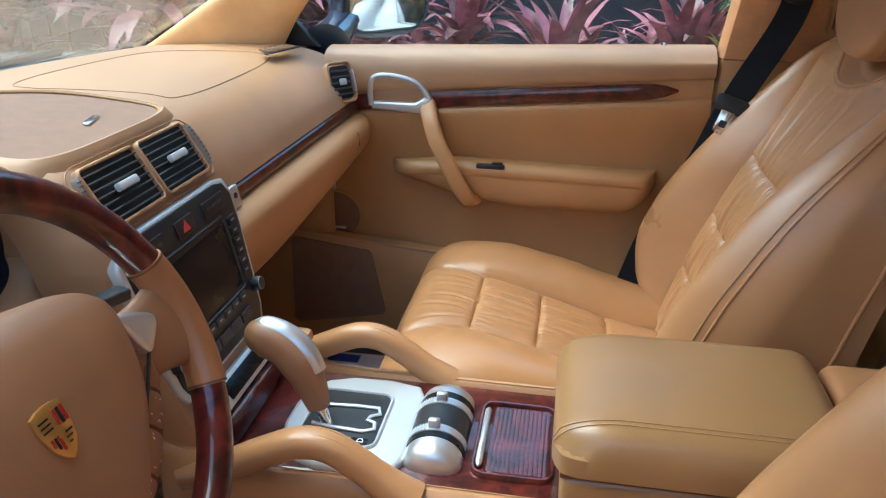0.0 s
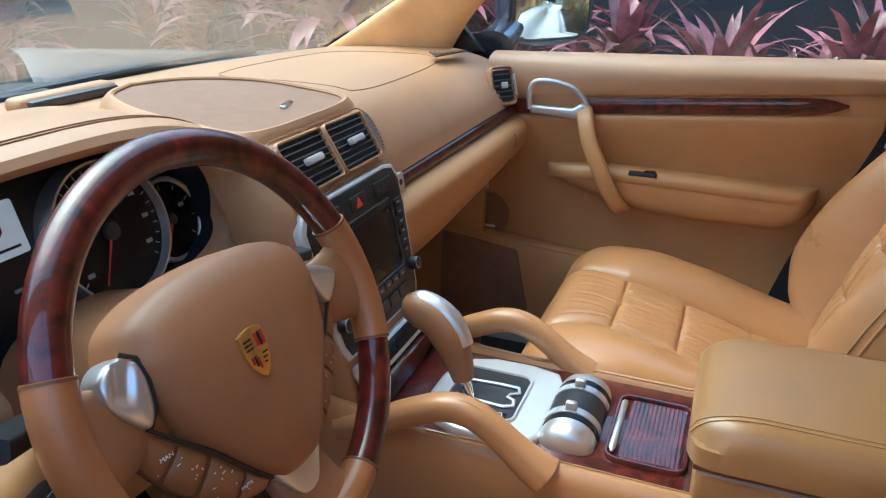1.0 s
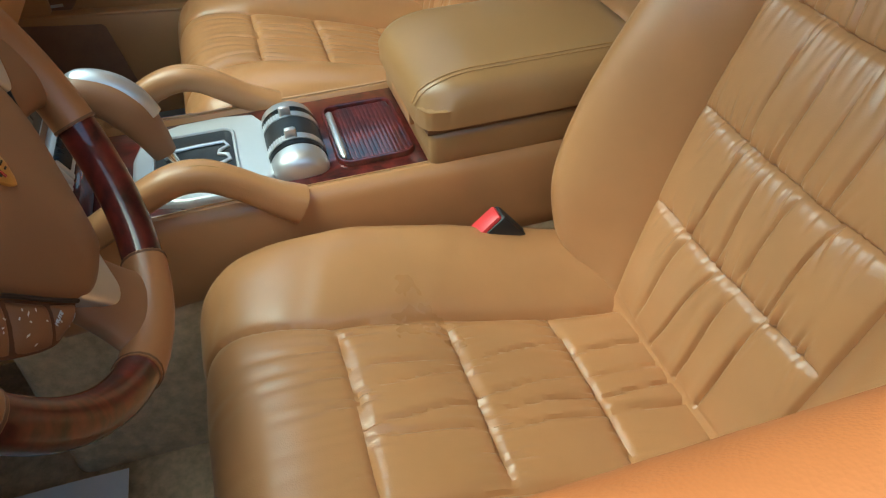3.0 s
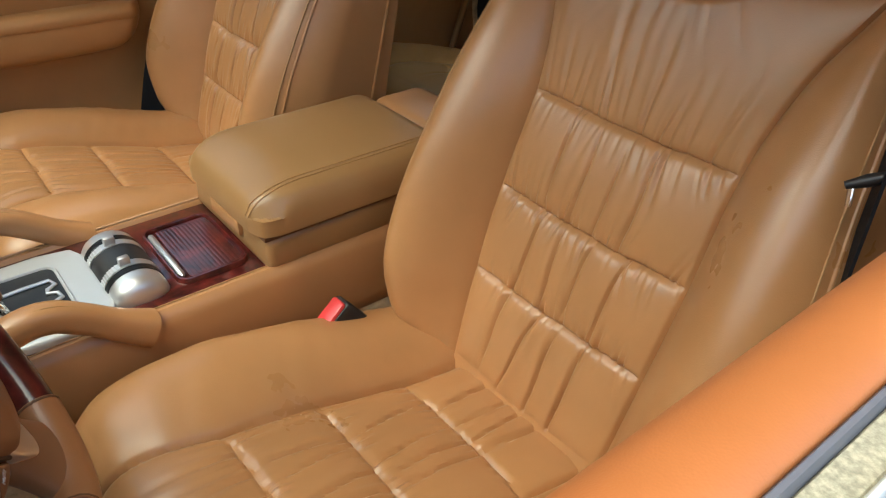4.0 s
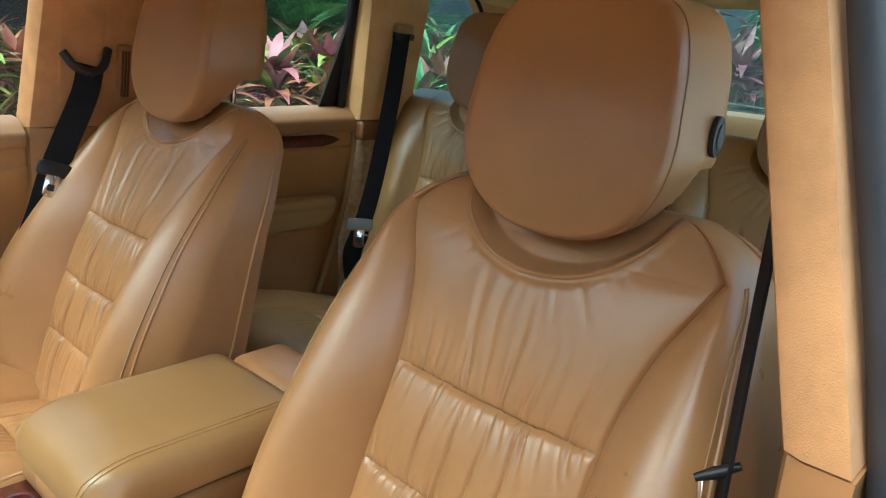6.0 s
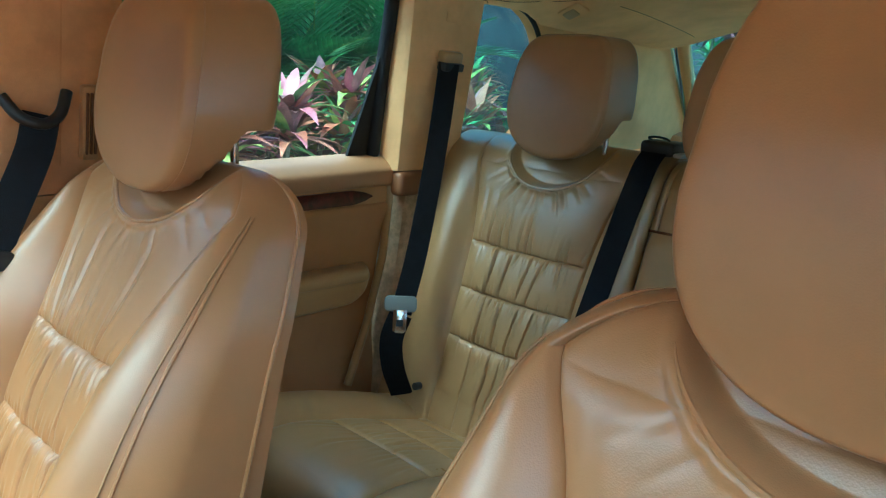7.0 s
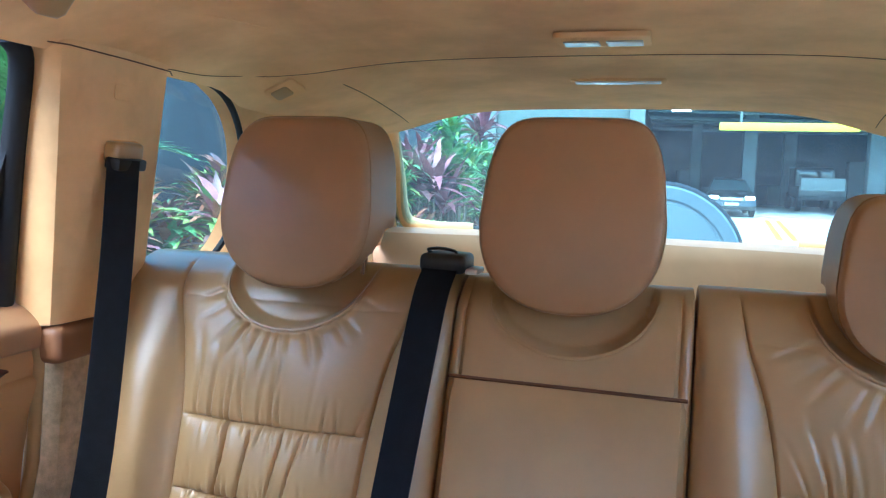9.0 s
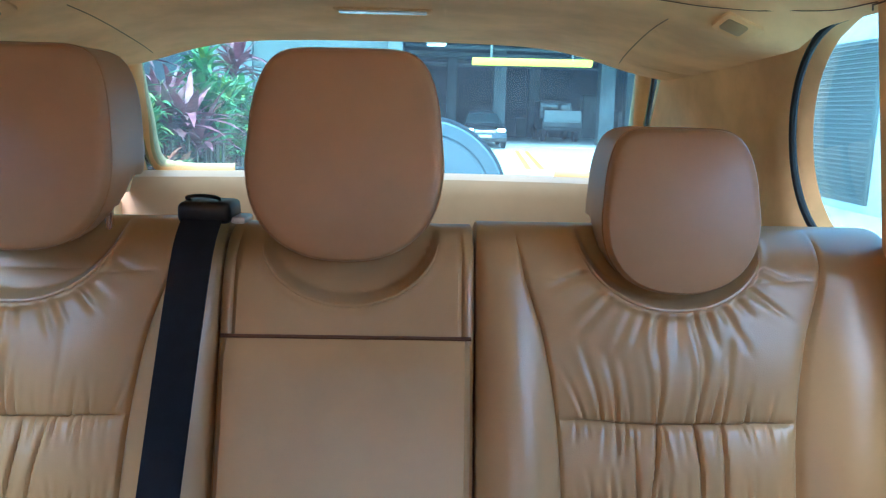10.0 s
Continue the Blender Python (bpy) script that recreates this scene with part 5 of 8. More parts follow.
def steering_wheel():
    wheel = thing("steering_wheel", wp(0, 0, -0.05), "brown leather steering wheel with glossy red burl wood rim sections", "steering wheel")
    for a0, a1 in ((19.0, 160.0), (-67.5, -24.0), (-160.5, -110.0)):
        part("wood_rim", arc_tube(a0, a1, n=60), WOOD, wheel, "varnished red burl wood rim")
    for a0, a1 in ((160.0, 199.5), (-24.0, 19.0), (-110.0, -67.5)):
        rim = part("leather_rim", arc_tube(a0, a1, rad=0.0163, flat=1.1, n=40), RIM_LEATHER, wheel)
        for a in (a0 + 0.6, a1 - 0.6):
            part("joint", arc_tube(a - 0.35, a + 0.35, rad=0.0167, flat=1.1, n=2), SEAM_SHADE, rim)
    # spokes
    for ang, w0, w1 in ((178.0, 0.034, 0.030), (-1.0, 0.034, 0.030), (-88.0, 0.036, 0.032)):
        a = radians(ang)
        d, s = Vector((math.cos(a), math.sin(a), 0)), Vector((-math.sin(a), math.cos(a), 0))
        rows = []
        for k in range(17):
            t = k / 16
            c = d * (0.045 + 0.123 * t)
            w = w0 + (w1 - w0) * t + 0.018 * max(0, (t - 0.55) / 0.45) ** 2
            zc = -0.030 + 0.029 * t
            th = 0.0135 - 0.001 * t
            rows.append([WHEEL @ (c + s * (w * math.copysign(abs(math.cos(b)) ** 0.8, math.cos(b))) + Vector((0, 0, zc + th * math.copysign(abs(math.sin(b)) ** 0.8, math.sin(b)))))
                         for b in [2 * math.pi * q / 24 for q in range(24)]])
        part("spoke", sheet(rows, close=True, caps=True), BROWN, wheel)
    # airbag cover: a domed triangle with cut corners
    outline = [(-0.104, 0.040), (-0.090, 0.062), (-0.055, 0.075), (0.0, 0.079), (0.055, 0.075), (0.090, 0.062), (0.104, 0.040),
               (0.100, 0.004), (0.088, -0.030), (0.062, -0.066), (0.036, -0.098), (0.018, -0.112), (-0.018, -0.112), (-0.036, -0.098), (-0.062, -0.066), (-0.088, -0.030), (-0.100, 0.004)]
    rim = [Vector((p.x, p.y, 0)) for p in spline([(x, y, 0) for x, y in outline + outline[:1]], 96)][:-1]
    rows = []
    for k, (f, z) in enumerate(((1.0, -0.045), (1.0, -0.012), (0.985, -0.002), (0.95, 0.006), (0.88, 0.013), (0.75, 0.0185), (0.55, 0.0225), (0.3, 0.0245), (0.02, 0.025))):
        rows.append([WHEEL @ (Vector((p.x * f, -0.008 + (p.y + 0.008) * f, z))) for p in rim])
    cover = part("airbag_cover", sheet(rows, close=True, caps=True), BROWN, wheel, "domed brown leather hub cover")
    # enamel shield, plain fields in gold, red and black
    shield = [(-0.017, 0.020), (-0.009, 0.0225), (0.0, 0.0235), (0.009, 0.0225), (0.017, 0.020), (0.0175, 0.004), (0.013, -0.012), (0.006, -0.021), (0.0, -0.025), (-0.006, -0.021), (-0.013, -0.012), (-0.0175, 0.004)]
    sm = WHEEL @ Matrix.Translation((-0.017, 0.001, 0.0240)) @ Matrix.Diagonal((0.80, 0.86, 1, 1))
    crest = part("shield_badge", plate(shield, 0.003, sm, 0.001), GOLD, cover, "small gold, red and black enamel shield")
    fields = []
    for k in range(3):
        fields.append((0.0025 + 0.0046 * k, 0.0055 + 0.0046 * k, 0.003, 0.0165, RED_ENAMEL if k % 2 == 0 else BLACK_ENAMEL))
        fields.append((-0.0045 - 0.0038 * k, -0.0020 - 0.0038 * k, -0.0150 + 0.003 * k, -0.002, RED_ENAMEL if k % 2 == 0 else BLACK_ENAMEL))
        fields.append((-0.014, -0.003, 0.0045 + 0.0042 * k, 0.0058 + 0.0042 * k, BLACK_ENAMEL))
        fields.append((0.003, 0.0125 - 0.0028 * k, -0.0045 - 0.0042 * k, -0.0032 - 0.0042 * k, BLACK_ENAMEL))
    fields.append((-0.0035, 0.0035, -0.005, 0.004, GOLD))
    for x0, x1, y0, y1, mt in fields:
        part("enamel_field", plate(rounded(x0, x1, y0, y1, 0.0004, 2), 0.0010 if mt is GOLD else 0.0006, sm @ Matrix.Translation((0, 0, 0.003)), 0), mt, crest)
    # lower button panels: four soft keys each below the dark split line
    for sgn in (-1, 1):
        inner = spline([(0.114, -0.007, 0), (0.094, -0.029, 0), (0.073, -0.051, 0), (0.050, -0.081, 0), (0.032, -0.102, 0)], 48)
        outer = spline([(0.127, -0.022, 0), (0.116, -0.048, 0), (0.096, -0.075, 0), (0.066, -0.101, 0), (0.038, -0.110, 0)], 48)
        rows = [[WHEEL @ Vector((sgn * (a.x + (b.x - a.x) * q), a.y + (b.y - a.y) * q, -0.0035 - 0.010 * q * q)) for q in (0.0, 0.25, 0.5, 0.75, 0.95, 1.0)] + [WHEEL @ Vector((sgn * b.x * 0.96, b.y * 0.96, -0.030))] for a, b in zip(inner, outer)]
        panel = part("button_panel", sheet(rows), SEAM_SHADE, wheel, "dark joints between the soft keys")
        part("split_line", tube([wp(sgn * p.x * 1.006, p.y * 1.006 + 0.0015, 0.0020 - 0.0022 * k / 24) for k, p in enumerate(inner[::2])], 0.0016, 8), BLACK, panel)
        for i in range(4):
            rows = []
            for k in range(11):
                f = 12 * i + (0.4 + 11.2 * k / 10 if i else 11.6 * k / 10)
                j = min(47, int(f))
                w = f - j
                a, b = inner[j] + (inner[j + 1] - inner[j]) * w, outer[j] + (outer[j + 1] - outer[j]) * w
                side = min(1.0, 4 * k / 10, 4 * (10 - k) / 10)
                row = []
                for q in range(13):
                    g = 0.03 + 0.95 * q / 12
                    lift = 0.0040 * math.sqrt(min(1.0, side + 0.001)) * math.sqrt(min(1.0, 5 * q / 12 + 0.001, 4 * (12 - q) / 12 + 0.001))
                    row.append(WHEEL @ Vector((sgn * (a.x + (b.x - a.x) * g), a.y + (b.y - a.y) * g, -0.0042 - 0.010 * g * g + lift)))
                rows.append(row)
            key = part("steering_button", sheet(rows), BROWN, panel)
            rnd = random.Random(40 + i + (9 if sgn > 0 else 0))
            for q in range((1, 7, 9, 4)[i]):
                k, g = rnd.randrange(1, 9), rnd.randrange(2, 11)
                at = rows[k][g].lerp(rows[k + 1][g + 1], 0.5)
                n_up = (rows[k + 1][g] - rows[k][g]).cross(rows[k][g + 1] - rows[k][g]).normalized()
                out_of = WHEEL.to_3x3() @ Vector((0, 0, 1))
                n_up = n_up if n_up.dot(out_of) > 0 else -n_up
                turn = rnd.uniform(0, 6.28)
                t1 = rows[k + 1][g] - rows[k][g]
                mm = axes(at + n_up * 0.0001, t1, n_up.cross(t1)) @ pose(0, 0, 0, 0, 0, math.degrees(turn))
                z_flip = 1 if (mm.to_3x3() @ Vector((0, 0, 1))).dot(out_of) > 0 else -1
                ln = rnd.uniform(0.35, 1.2)
                part("worn_mark", plate([(-0.0017 * ln, -0.0002), (0.0011 * ln, -0.0006), (0.0019 * ln, 0.0003), (-0.0008 * ln, 0.0006)], 0.0002 * z_flip, mm, 0), WHITE_MARK, key)
    words("button_word", "MAN", 0.0050, WHEEL @ Matrix.Translation((-0.109, -0.031, -0.0006)) @ pose(0, 0, 0, 14, -14, 0), WHITE_MARK, wheel)
    words("button_word", "MUTE", 0.0042, WHEEL @ Matrix.Translation((-0.0575, -0.0905, -0.0010)) @ pose(0, 0, 0, 14, -14, 0), WHITE_MARK, wheel)

    def inlay(outline, centre, label, hollow=None, top=0.0075):
        """A softly domed satin piece; hollow: (x, y, angle) of a long thumb dent."""
        ring = spline([(x, y, 0) for x, y in outline + outline[:1]], 72)[:-1]
        c = Vector((*centre, 0))
        rows = []
        for f, z in ((1.0, -0.016), (1.0, -0.001), (0.985, 0.002), (0.95, 0.0042), (0.88, 0.0057), (0.78, 0.0066), (0.68, 0.0071), (0.58, 0.0074), (0.48, 0.0075), (0.38, 0.0075), (0.28, 0.0075), (0.18, 0.0075), (0.08, 0.0075), (0.01, 0.0075)):
            row = []
            for p in ring:
                q = c + (p - c) * f
                dz = 0.0
                if hollow:
                    d = Vector((q.x - hollow[0], q.y - hollow[1]))
                    e = radians(hollow[2])
                    u, v = d.x * math.cos(e) + d.y * math.sin(e), -d.x * math.sin(e) + d.y * math.cos(e)
                    dz = -0.0052 * math.exp(-((u / 0.0155) ** 4 + (v / 0.0078) ** 4))
                row.append(WHEEL @ Vector((q.x, q.y, z * top / 0.0075 + dz)))
            rows.append(row)
        return part("satin_inlay", sheet(rows, close=True, caps=True), SILVER, wheel, label)

    left = [(-0.108, 0.0475), (-0.123, 0.0475), (-0.1345, 0.038), (-0.1345, 0.022), (-0.125, 0.006), (-0.1125, -0.006), (-0.1035, 0.004), (-0.0985, 0.026), (-0.1005, 0.040)]
    inlay(left, (-0.116, 0.026), "satin silver shift switch", (-0.1175, 0.033, 62))
    inlay([(0.083, 0.038), (0.110, 0.031), (0.133, 0.019), (0.137, 0.010), (0.124, -0.003), (0.112, -0.009), (0.1035, 0.004), (0.0955, 0.024)], (0.112, 0.013), "satin silver shift switch")
    for sgn in (-1,):
        part("inlay_joint", tube([wp(sgn * 0.1085, 0.0495, 0.001), wp(sgn * 0.0998, 0.0425, 0.004), wp(sgn * 0.0972, 0.026, 0.0045), wp(sgn * 0.1025, 0.003, 0.003), wp(sgn * 0.1125, -0.0075, 0.001)], 0.0019, 8), BLACK, wheel)
    low = [(-0.031, -0.1005), (-0.012, -0.0985), (0.012, -0.0985), (0.031, -0.1005), (0.022, -0.117), (0.010, -0.134), (0.0, -0.139), (-0.010, -0.134), (-0.022, -0.117)]
    inlay(low, (0.0, -0.113), "satin silver spoke inlay", None, 0.004)
    # column shroud behind
    rows = []
    for k in range(9):
        t = k / 8
        r = 0.060 + 0.022 * t
        rows.append([WHEEL @ Vector((r * 1.15 * math.copysign(abs(math.cos(a)) ** 0.7, math.cos(a)), -0.005 + r * math.copysign(abs(math.sin(a)) ** 0.7, math.sin(a)), -0.04 - 0.15 * t)) for a in [2 * math.pi * q / 32 for q in range(32)]])
    part("steering_column", sheet(rows, close=True, caps=True), BROWN, wheel)
    return wheel


def stalk(name, label, base, tip, w, marks, lines=()):
    st = thing(name, base, label, "control stalk", "column stalks")
    b, t = Vector(base), Vector(tip)
    d = t - b
    pts = [b + d * k / 12 for k in range(13)]
    rs = [w * (0.55 + 0.45 * min(1, k / 5)) for k in range(13)]
    part("arm", tube(pts, rs, 20, flat=0.6, power=5), BLACK, st)
    out = d.cross(Vector((0, 0, 1))).normalized()
    face = axes(b + d * 0.72 + out * -w * 0.0 + Vector((0, -w * 0.55 - 0.0005, 0)), d, (0, -0.2, 1))
    for k, text in enumerate(lines):
        words("stalk_word", text, 0.0075, face @ Matrix.Translation((0.004, 0.0065 - 0.0065 * k, w * 0.12)) @ pose(0, 0, 0, 0, 0, 0), GREY_MARK, st)
    for k in range(0 if lines else marks):
        part("printed_mark", plate(rounded(-0.003, 0.003, -0.0025, 0.0025, 0.001, 2), 0.0006, face @ Matrix.Translation(((k - marks / 2) * 0.012, 0, 0)), 0), WHITE_MARK, st)
    return st


steering_wheel()
stalk("wiper_stalk", "black wiper stalk with grey symbols behind the wheel", (-0.27, 0.548, 1.094), (-0.150, 0.528, 1.079), 0.0105, 3)
stalk("light_stalk", "black light stalk with grey symbols behind the wheel", (-0.460, 0.552, 1.066), (-0.558, 0.497, 1.110), 0.0135, 3)
stalk("cruise_stalk", "black cruise control stalk behind the wheel rim", (-0.450, 0.552, 1.016), (-0.550, 0.486, 1.056), 0.0118, 3, ("+SPEED", "OFF/RES", "-SPEED"))

# ---- dashboard ----
def dash_section(x):
    """The dashboard's section at x, from the windscreen over the brow to the knees: (y, z)."""
    ax = abs(x)
    dy, dz = -0.10 * (ax - 0.216), 0.065 * (ax - 0.216)
    bow = 0.045 * (ax / 0.7) ** 2
    pts = [(1.10 - 2.6 * bow, 1.178), (0.98 - 1.6 * bow, 1.186), (0.86 - bow, 1.191), (0.76 - 0.4 * bow, 1.191), (0.69, 1.186 + dz * 0.1), (0.645 + dy * 0.4, 1.168 + dz * 0.3),
           (0.615 + dy * 0.7, 1.138 + dz * 0.6), (0.592 + dy * 0.9, 1.100 + dz * 0.9), (0.580 + dy, 1.066 + dz)]
    return pts


def dashboard():
    dash = thing("dashboard", (0, 0.75, 0.9), "tan leather dashboard with wood strip, round vents and airbag seam", "dashboard")
    xs = [-0.72 + 1.44 * i / 72 for i in range(73)]
    rows = []
    for x in xs:
        p = spline([(x, y, z) for y, z in dash_section(x)], 40)
        p.append(Vector((x, p[-1].y + 0.02, p[-1].z - 0.004)))
        if -0.66 < x < -0.085:
            p = [Vector((q.x, max(q.y, 0.76), q.z)) for q in p]
        rows.append(p)
    part("upper_pad", sheet(rows), TAN_SMOOTH, dash, "smooth tan leather upper dashboard")
    # airbag lid seam
    loop = [(0.21, 0.86), (0.225, 0.70), (0.26, 0.665), (0.42, 0.655), (0.56, 0.66), (0.60, 0.69), (0.585, 0.80), (0.55, 0.90), (0.36, 0.935), (0.24, 0.92), (0.21, 0.86)]

    def top_z(x, y):
        p = spline([(x, a, b) for a, b in dash_section(x)], 40)
        ys = [q.y for q in p][::-1]
        zs = [q.z for q in p][::-1]
        return float(np.interp(y, ys, zs))

    pts = [Vector((q.x, q.y, top_z(q.x, q.y) + 0.0004)) for q in spline([(x, y, 0) for x, y in loop], 70)]
    part("airbag_seam", tube(pts, 0.0007, 6), BROWN, dash)
    # wood strip and lower pad, both sides of the centre stack
    for sgn in (1, -1):
        x0, x1 = (0.205, 0.685) if sgn > 0 else (0.60, 0.70)
        strip, lower = [], []
        for k in range(25):
            ax = x0 + (x1 - x0) * k / 24
            y, z = dash_section(ax)[-1]
            c = [(y + 0.004, z - 0.002), (y - 0.001, z - 0.006), (y - 0.002, z - 0.014), (y - 0.001, z - 0.023), (y + 0.005, z - 0.027), (y + 0.02, z - 0.014)]
            strip.append([Vector((sgn * ax, a, b)) for a, b in c])
        part("wood_strip", sheet(strip, close=True, caps=True), WOOD, dash, "glossy red burl wood strip")
        for k in range(33):
            ax = 0.165 + (0.70 - 0.165) * k / 32
            y, z = dash_section(ax)[-1]
            h = 0.155 - 0.055 * max(0, (ax - 0.3) / 0.4) ** 1.2
            tip = 1 if ax < 0.655 else math.sqrt(max(0.0, 1 - ((ax - 0.655) / 0.045) ** 2))
            c = [(y + 0.010, z - 0.027), (y - 0.016 * tip, z - 0.031), (y - 0.030 * tip, z - 0.042), (y - 0.034 * tip, z - 0.060), (y - 0.024 * tip, z - 0.03 - h * 0.55), (y + 0.006, z - 0.03 - h * 0.85), (y + 0.05, z - 0.03 - h), (y + 0.14, z - 0.035 - h)]
            lower.append(spline([(sgn * ax, a, b) for a, b in c], 22))
        part("glovebox_lid" if sgn > 0 else "knee_pad", sheet(lower), TAN_DOOR, dash, "tan leather glovebox lid" if sgn > 0 else "tan leather knee pad")
    x = 0.60
    y, z = dash_section(x)[-1]
    part("lid_joint", tube([(x, y - 0.002, z - 0.030), (x + 0.003, y - 0.033, z - 0.045), (x + 0.006, y - 0.034, z - 0.065), (x + 0.008, y - 0.020, z - 0.10)], 0.0016, 6), SEAM_SHADE, dash)
    # glovebox lock
    y, z = dash_section(0.205)[-1]
    m = axes((0.200, y - 0.004, z - 0.012), (1, -0.1, 0.06), (0, 0.15, 1))
    lock = part("glovebox_lock", plate(rounded(-0.0105, 0.0105, -0.016, 0.016, 0.003), 0.006, m, 0.0015), SILVER, dash, "satin silver lock plate")
    part("keyhole", plate(disc(0.0045, 16), 0.0068, m @ Matrix.Translation((0, 0.002, 0)), 0.0005), DARK_GREY, lock)
    # brown speaker cover on top, with a raised border
    cover = [(-0.112, 0.618), (-0.124, 0.69), (-0.112, 0.775), (-0.066, 0.850), (0.0, 0.882), (0.066, 0.850), (0.112, 0.775), (0.124, 0.69), (0.112, 0.618), (0.0, 0.606)]
    ring = spline([(x, y, 0) for x, y in cover[4:] + cover[:5]], 60)[:-1]

    def grille_z(y):
        return 1.187 + 0.019 * math.sin(max(0, min(1, (y - 0.60) / 0.25)) * math.pi / 2)

    rows = []
    for f, dz in ((1.22, -0.030), (1.18, -0.014), (1.13, -0.002), (1.09, 0.004), (1.05, 0.008), (1.015, 0.008), (1.0, 0.004)):
        rows.append([Vector((p.x * f, 0.755 + (p.y - 0.755) * (f if p.y > 0.755 else 1 + (f - 1) * 0.45), grille_z(p.y) + dz)) for p in ring])
    part("speaker_border", sheet(rows, close=True), TAN_SMOOTH, dash)
    rows = [[Vector((p.x * f, 0.755 + (p.y - 0.755) * f, grille_z(0.755 + (p.y - 0.755) * f) + 0.004)) for p in ring] for f in (1.0, 0.8, 0.6, 0.4, 0.2, 0.01)]
    lip = [Vector((p.x, p.y, grille_z(p.y) + 0.0058)) for p in ring]
    part("cover_lip", tube(lip + lip[:1], 0.0014, 6), STITCH, dash, "thin rolled lip round the speaker cover")
    g = part("speaker_grille", sheet(rows, close=True), GRILLE, dash, "brown perforated speaker cover")
    m = axes((0.030, 0.656, grille_z(0.656) + 0.0045), (0.9, 0.25, 0), (0, 0.97, 0.2))
    part("chrome_badge", plate(rounded(-0.020, 0.020, -0.004, 0.004, 0.003), 0.002, m, 0.0008), CHROME, g, "small bright badge plate")
    # raised sensor pod near the windscreen
    part("sensor_pod", rbox(-0.115, 0.055, 0.955, 0.99, 1.183, 1.205, 0.010, 3), TAN_SMOOTH, dash)
    part("sensor_cap", rbox(-0.105, 0.045, 0.946, 0.962, 1.188, 1.201, 0.004, 2), DARK_GREY, dash)
    # corner vents beside the door
    for sgn in (1, -1):
        m = axes((sgn * 0.640, 0.549, 1.134), (1, -0.75 * sgn, 0), (0, 0.42, 1)) @ Matrix.Diagonal((0.82, 0.85, 0.8, 1))
        fr = part("side_vent", ring_plate(0.030, 0.040, 0.006, m), TAN_SMOOTH, dash)
        part("vent_cavity", plate(rounded(-0.026, 0.026, -0.036, 0.036, 0.008), 0.001, m, 0), BLACK, fr)
        for k in range(5):
            part("vent_slat", moved(rbox(-0.026, 0.026, -0.0016, 0.0016, -0.003, 0.006, 0.0008, 1), m @ Matrix.Translation((0, -0.026 + 0.013 * k, 0.001)) @ pose(0, 0, 0, 25, 0, 0)), DARK_GREY, fr)
        part("vent_tab", moved(rbox(-0.008, 0.008, -0.007, 0.007, 0.003, 0.013, 0.002), m), SILVER_PAINT, fr, "silver vent tab")
        part("thumb_wheel", moved(rbox(0.030, 0.037, -0.026, 0.026, -0.004, 0.008, 0.003), m), SILVER, fr)
        m2 = axes((sgn * 0.60, 0.655, 1.196), (1, -0.3 * sgn, 0), (0, 1, 0.05))
        dv = part("demister_slot", plate([(-0.055, -0.018), (0.055, -0.012), (0.048, 0.014), (-0.03, 0.016)], 0.002, m2, 0.0008), BLACK, dash)
        for k in range(6):
            part("vent_slat", moved(rbox(-0.0015, 0.0015, -0.014, 0.014, 0.001, 0.005, 0.0005, 1), m2 @ Matrix.Translation((-0.035 + 0.014 * k, 0, 0))), BROWN, dv)
    return dash


dashboard()

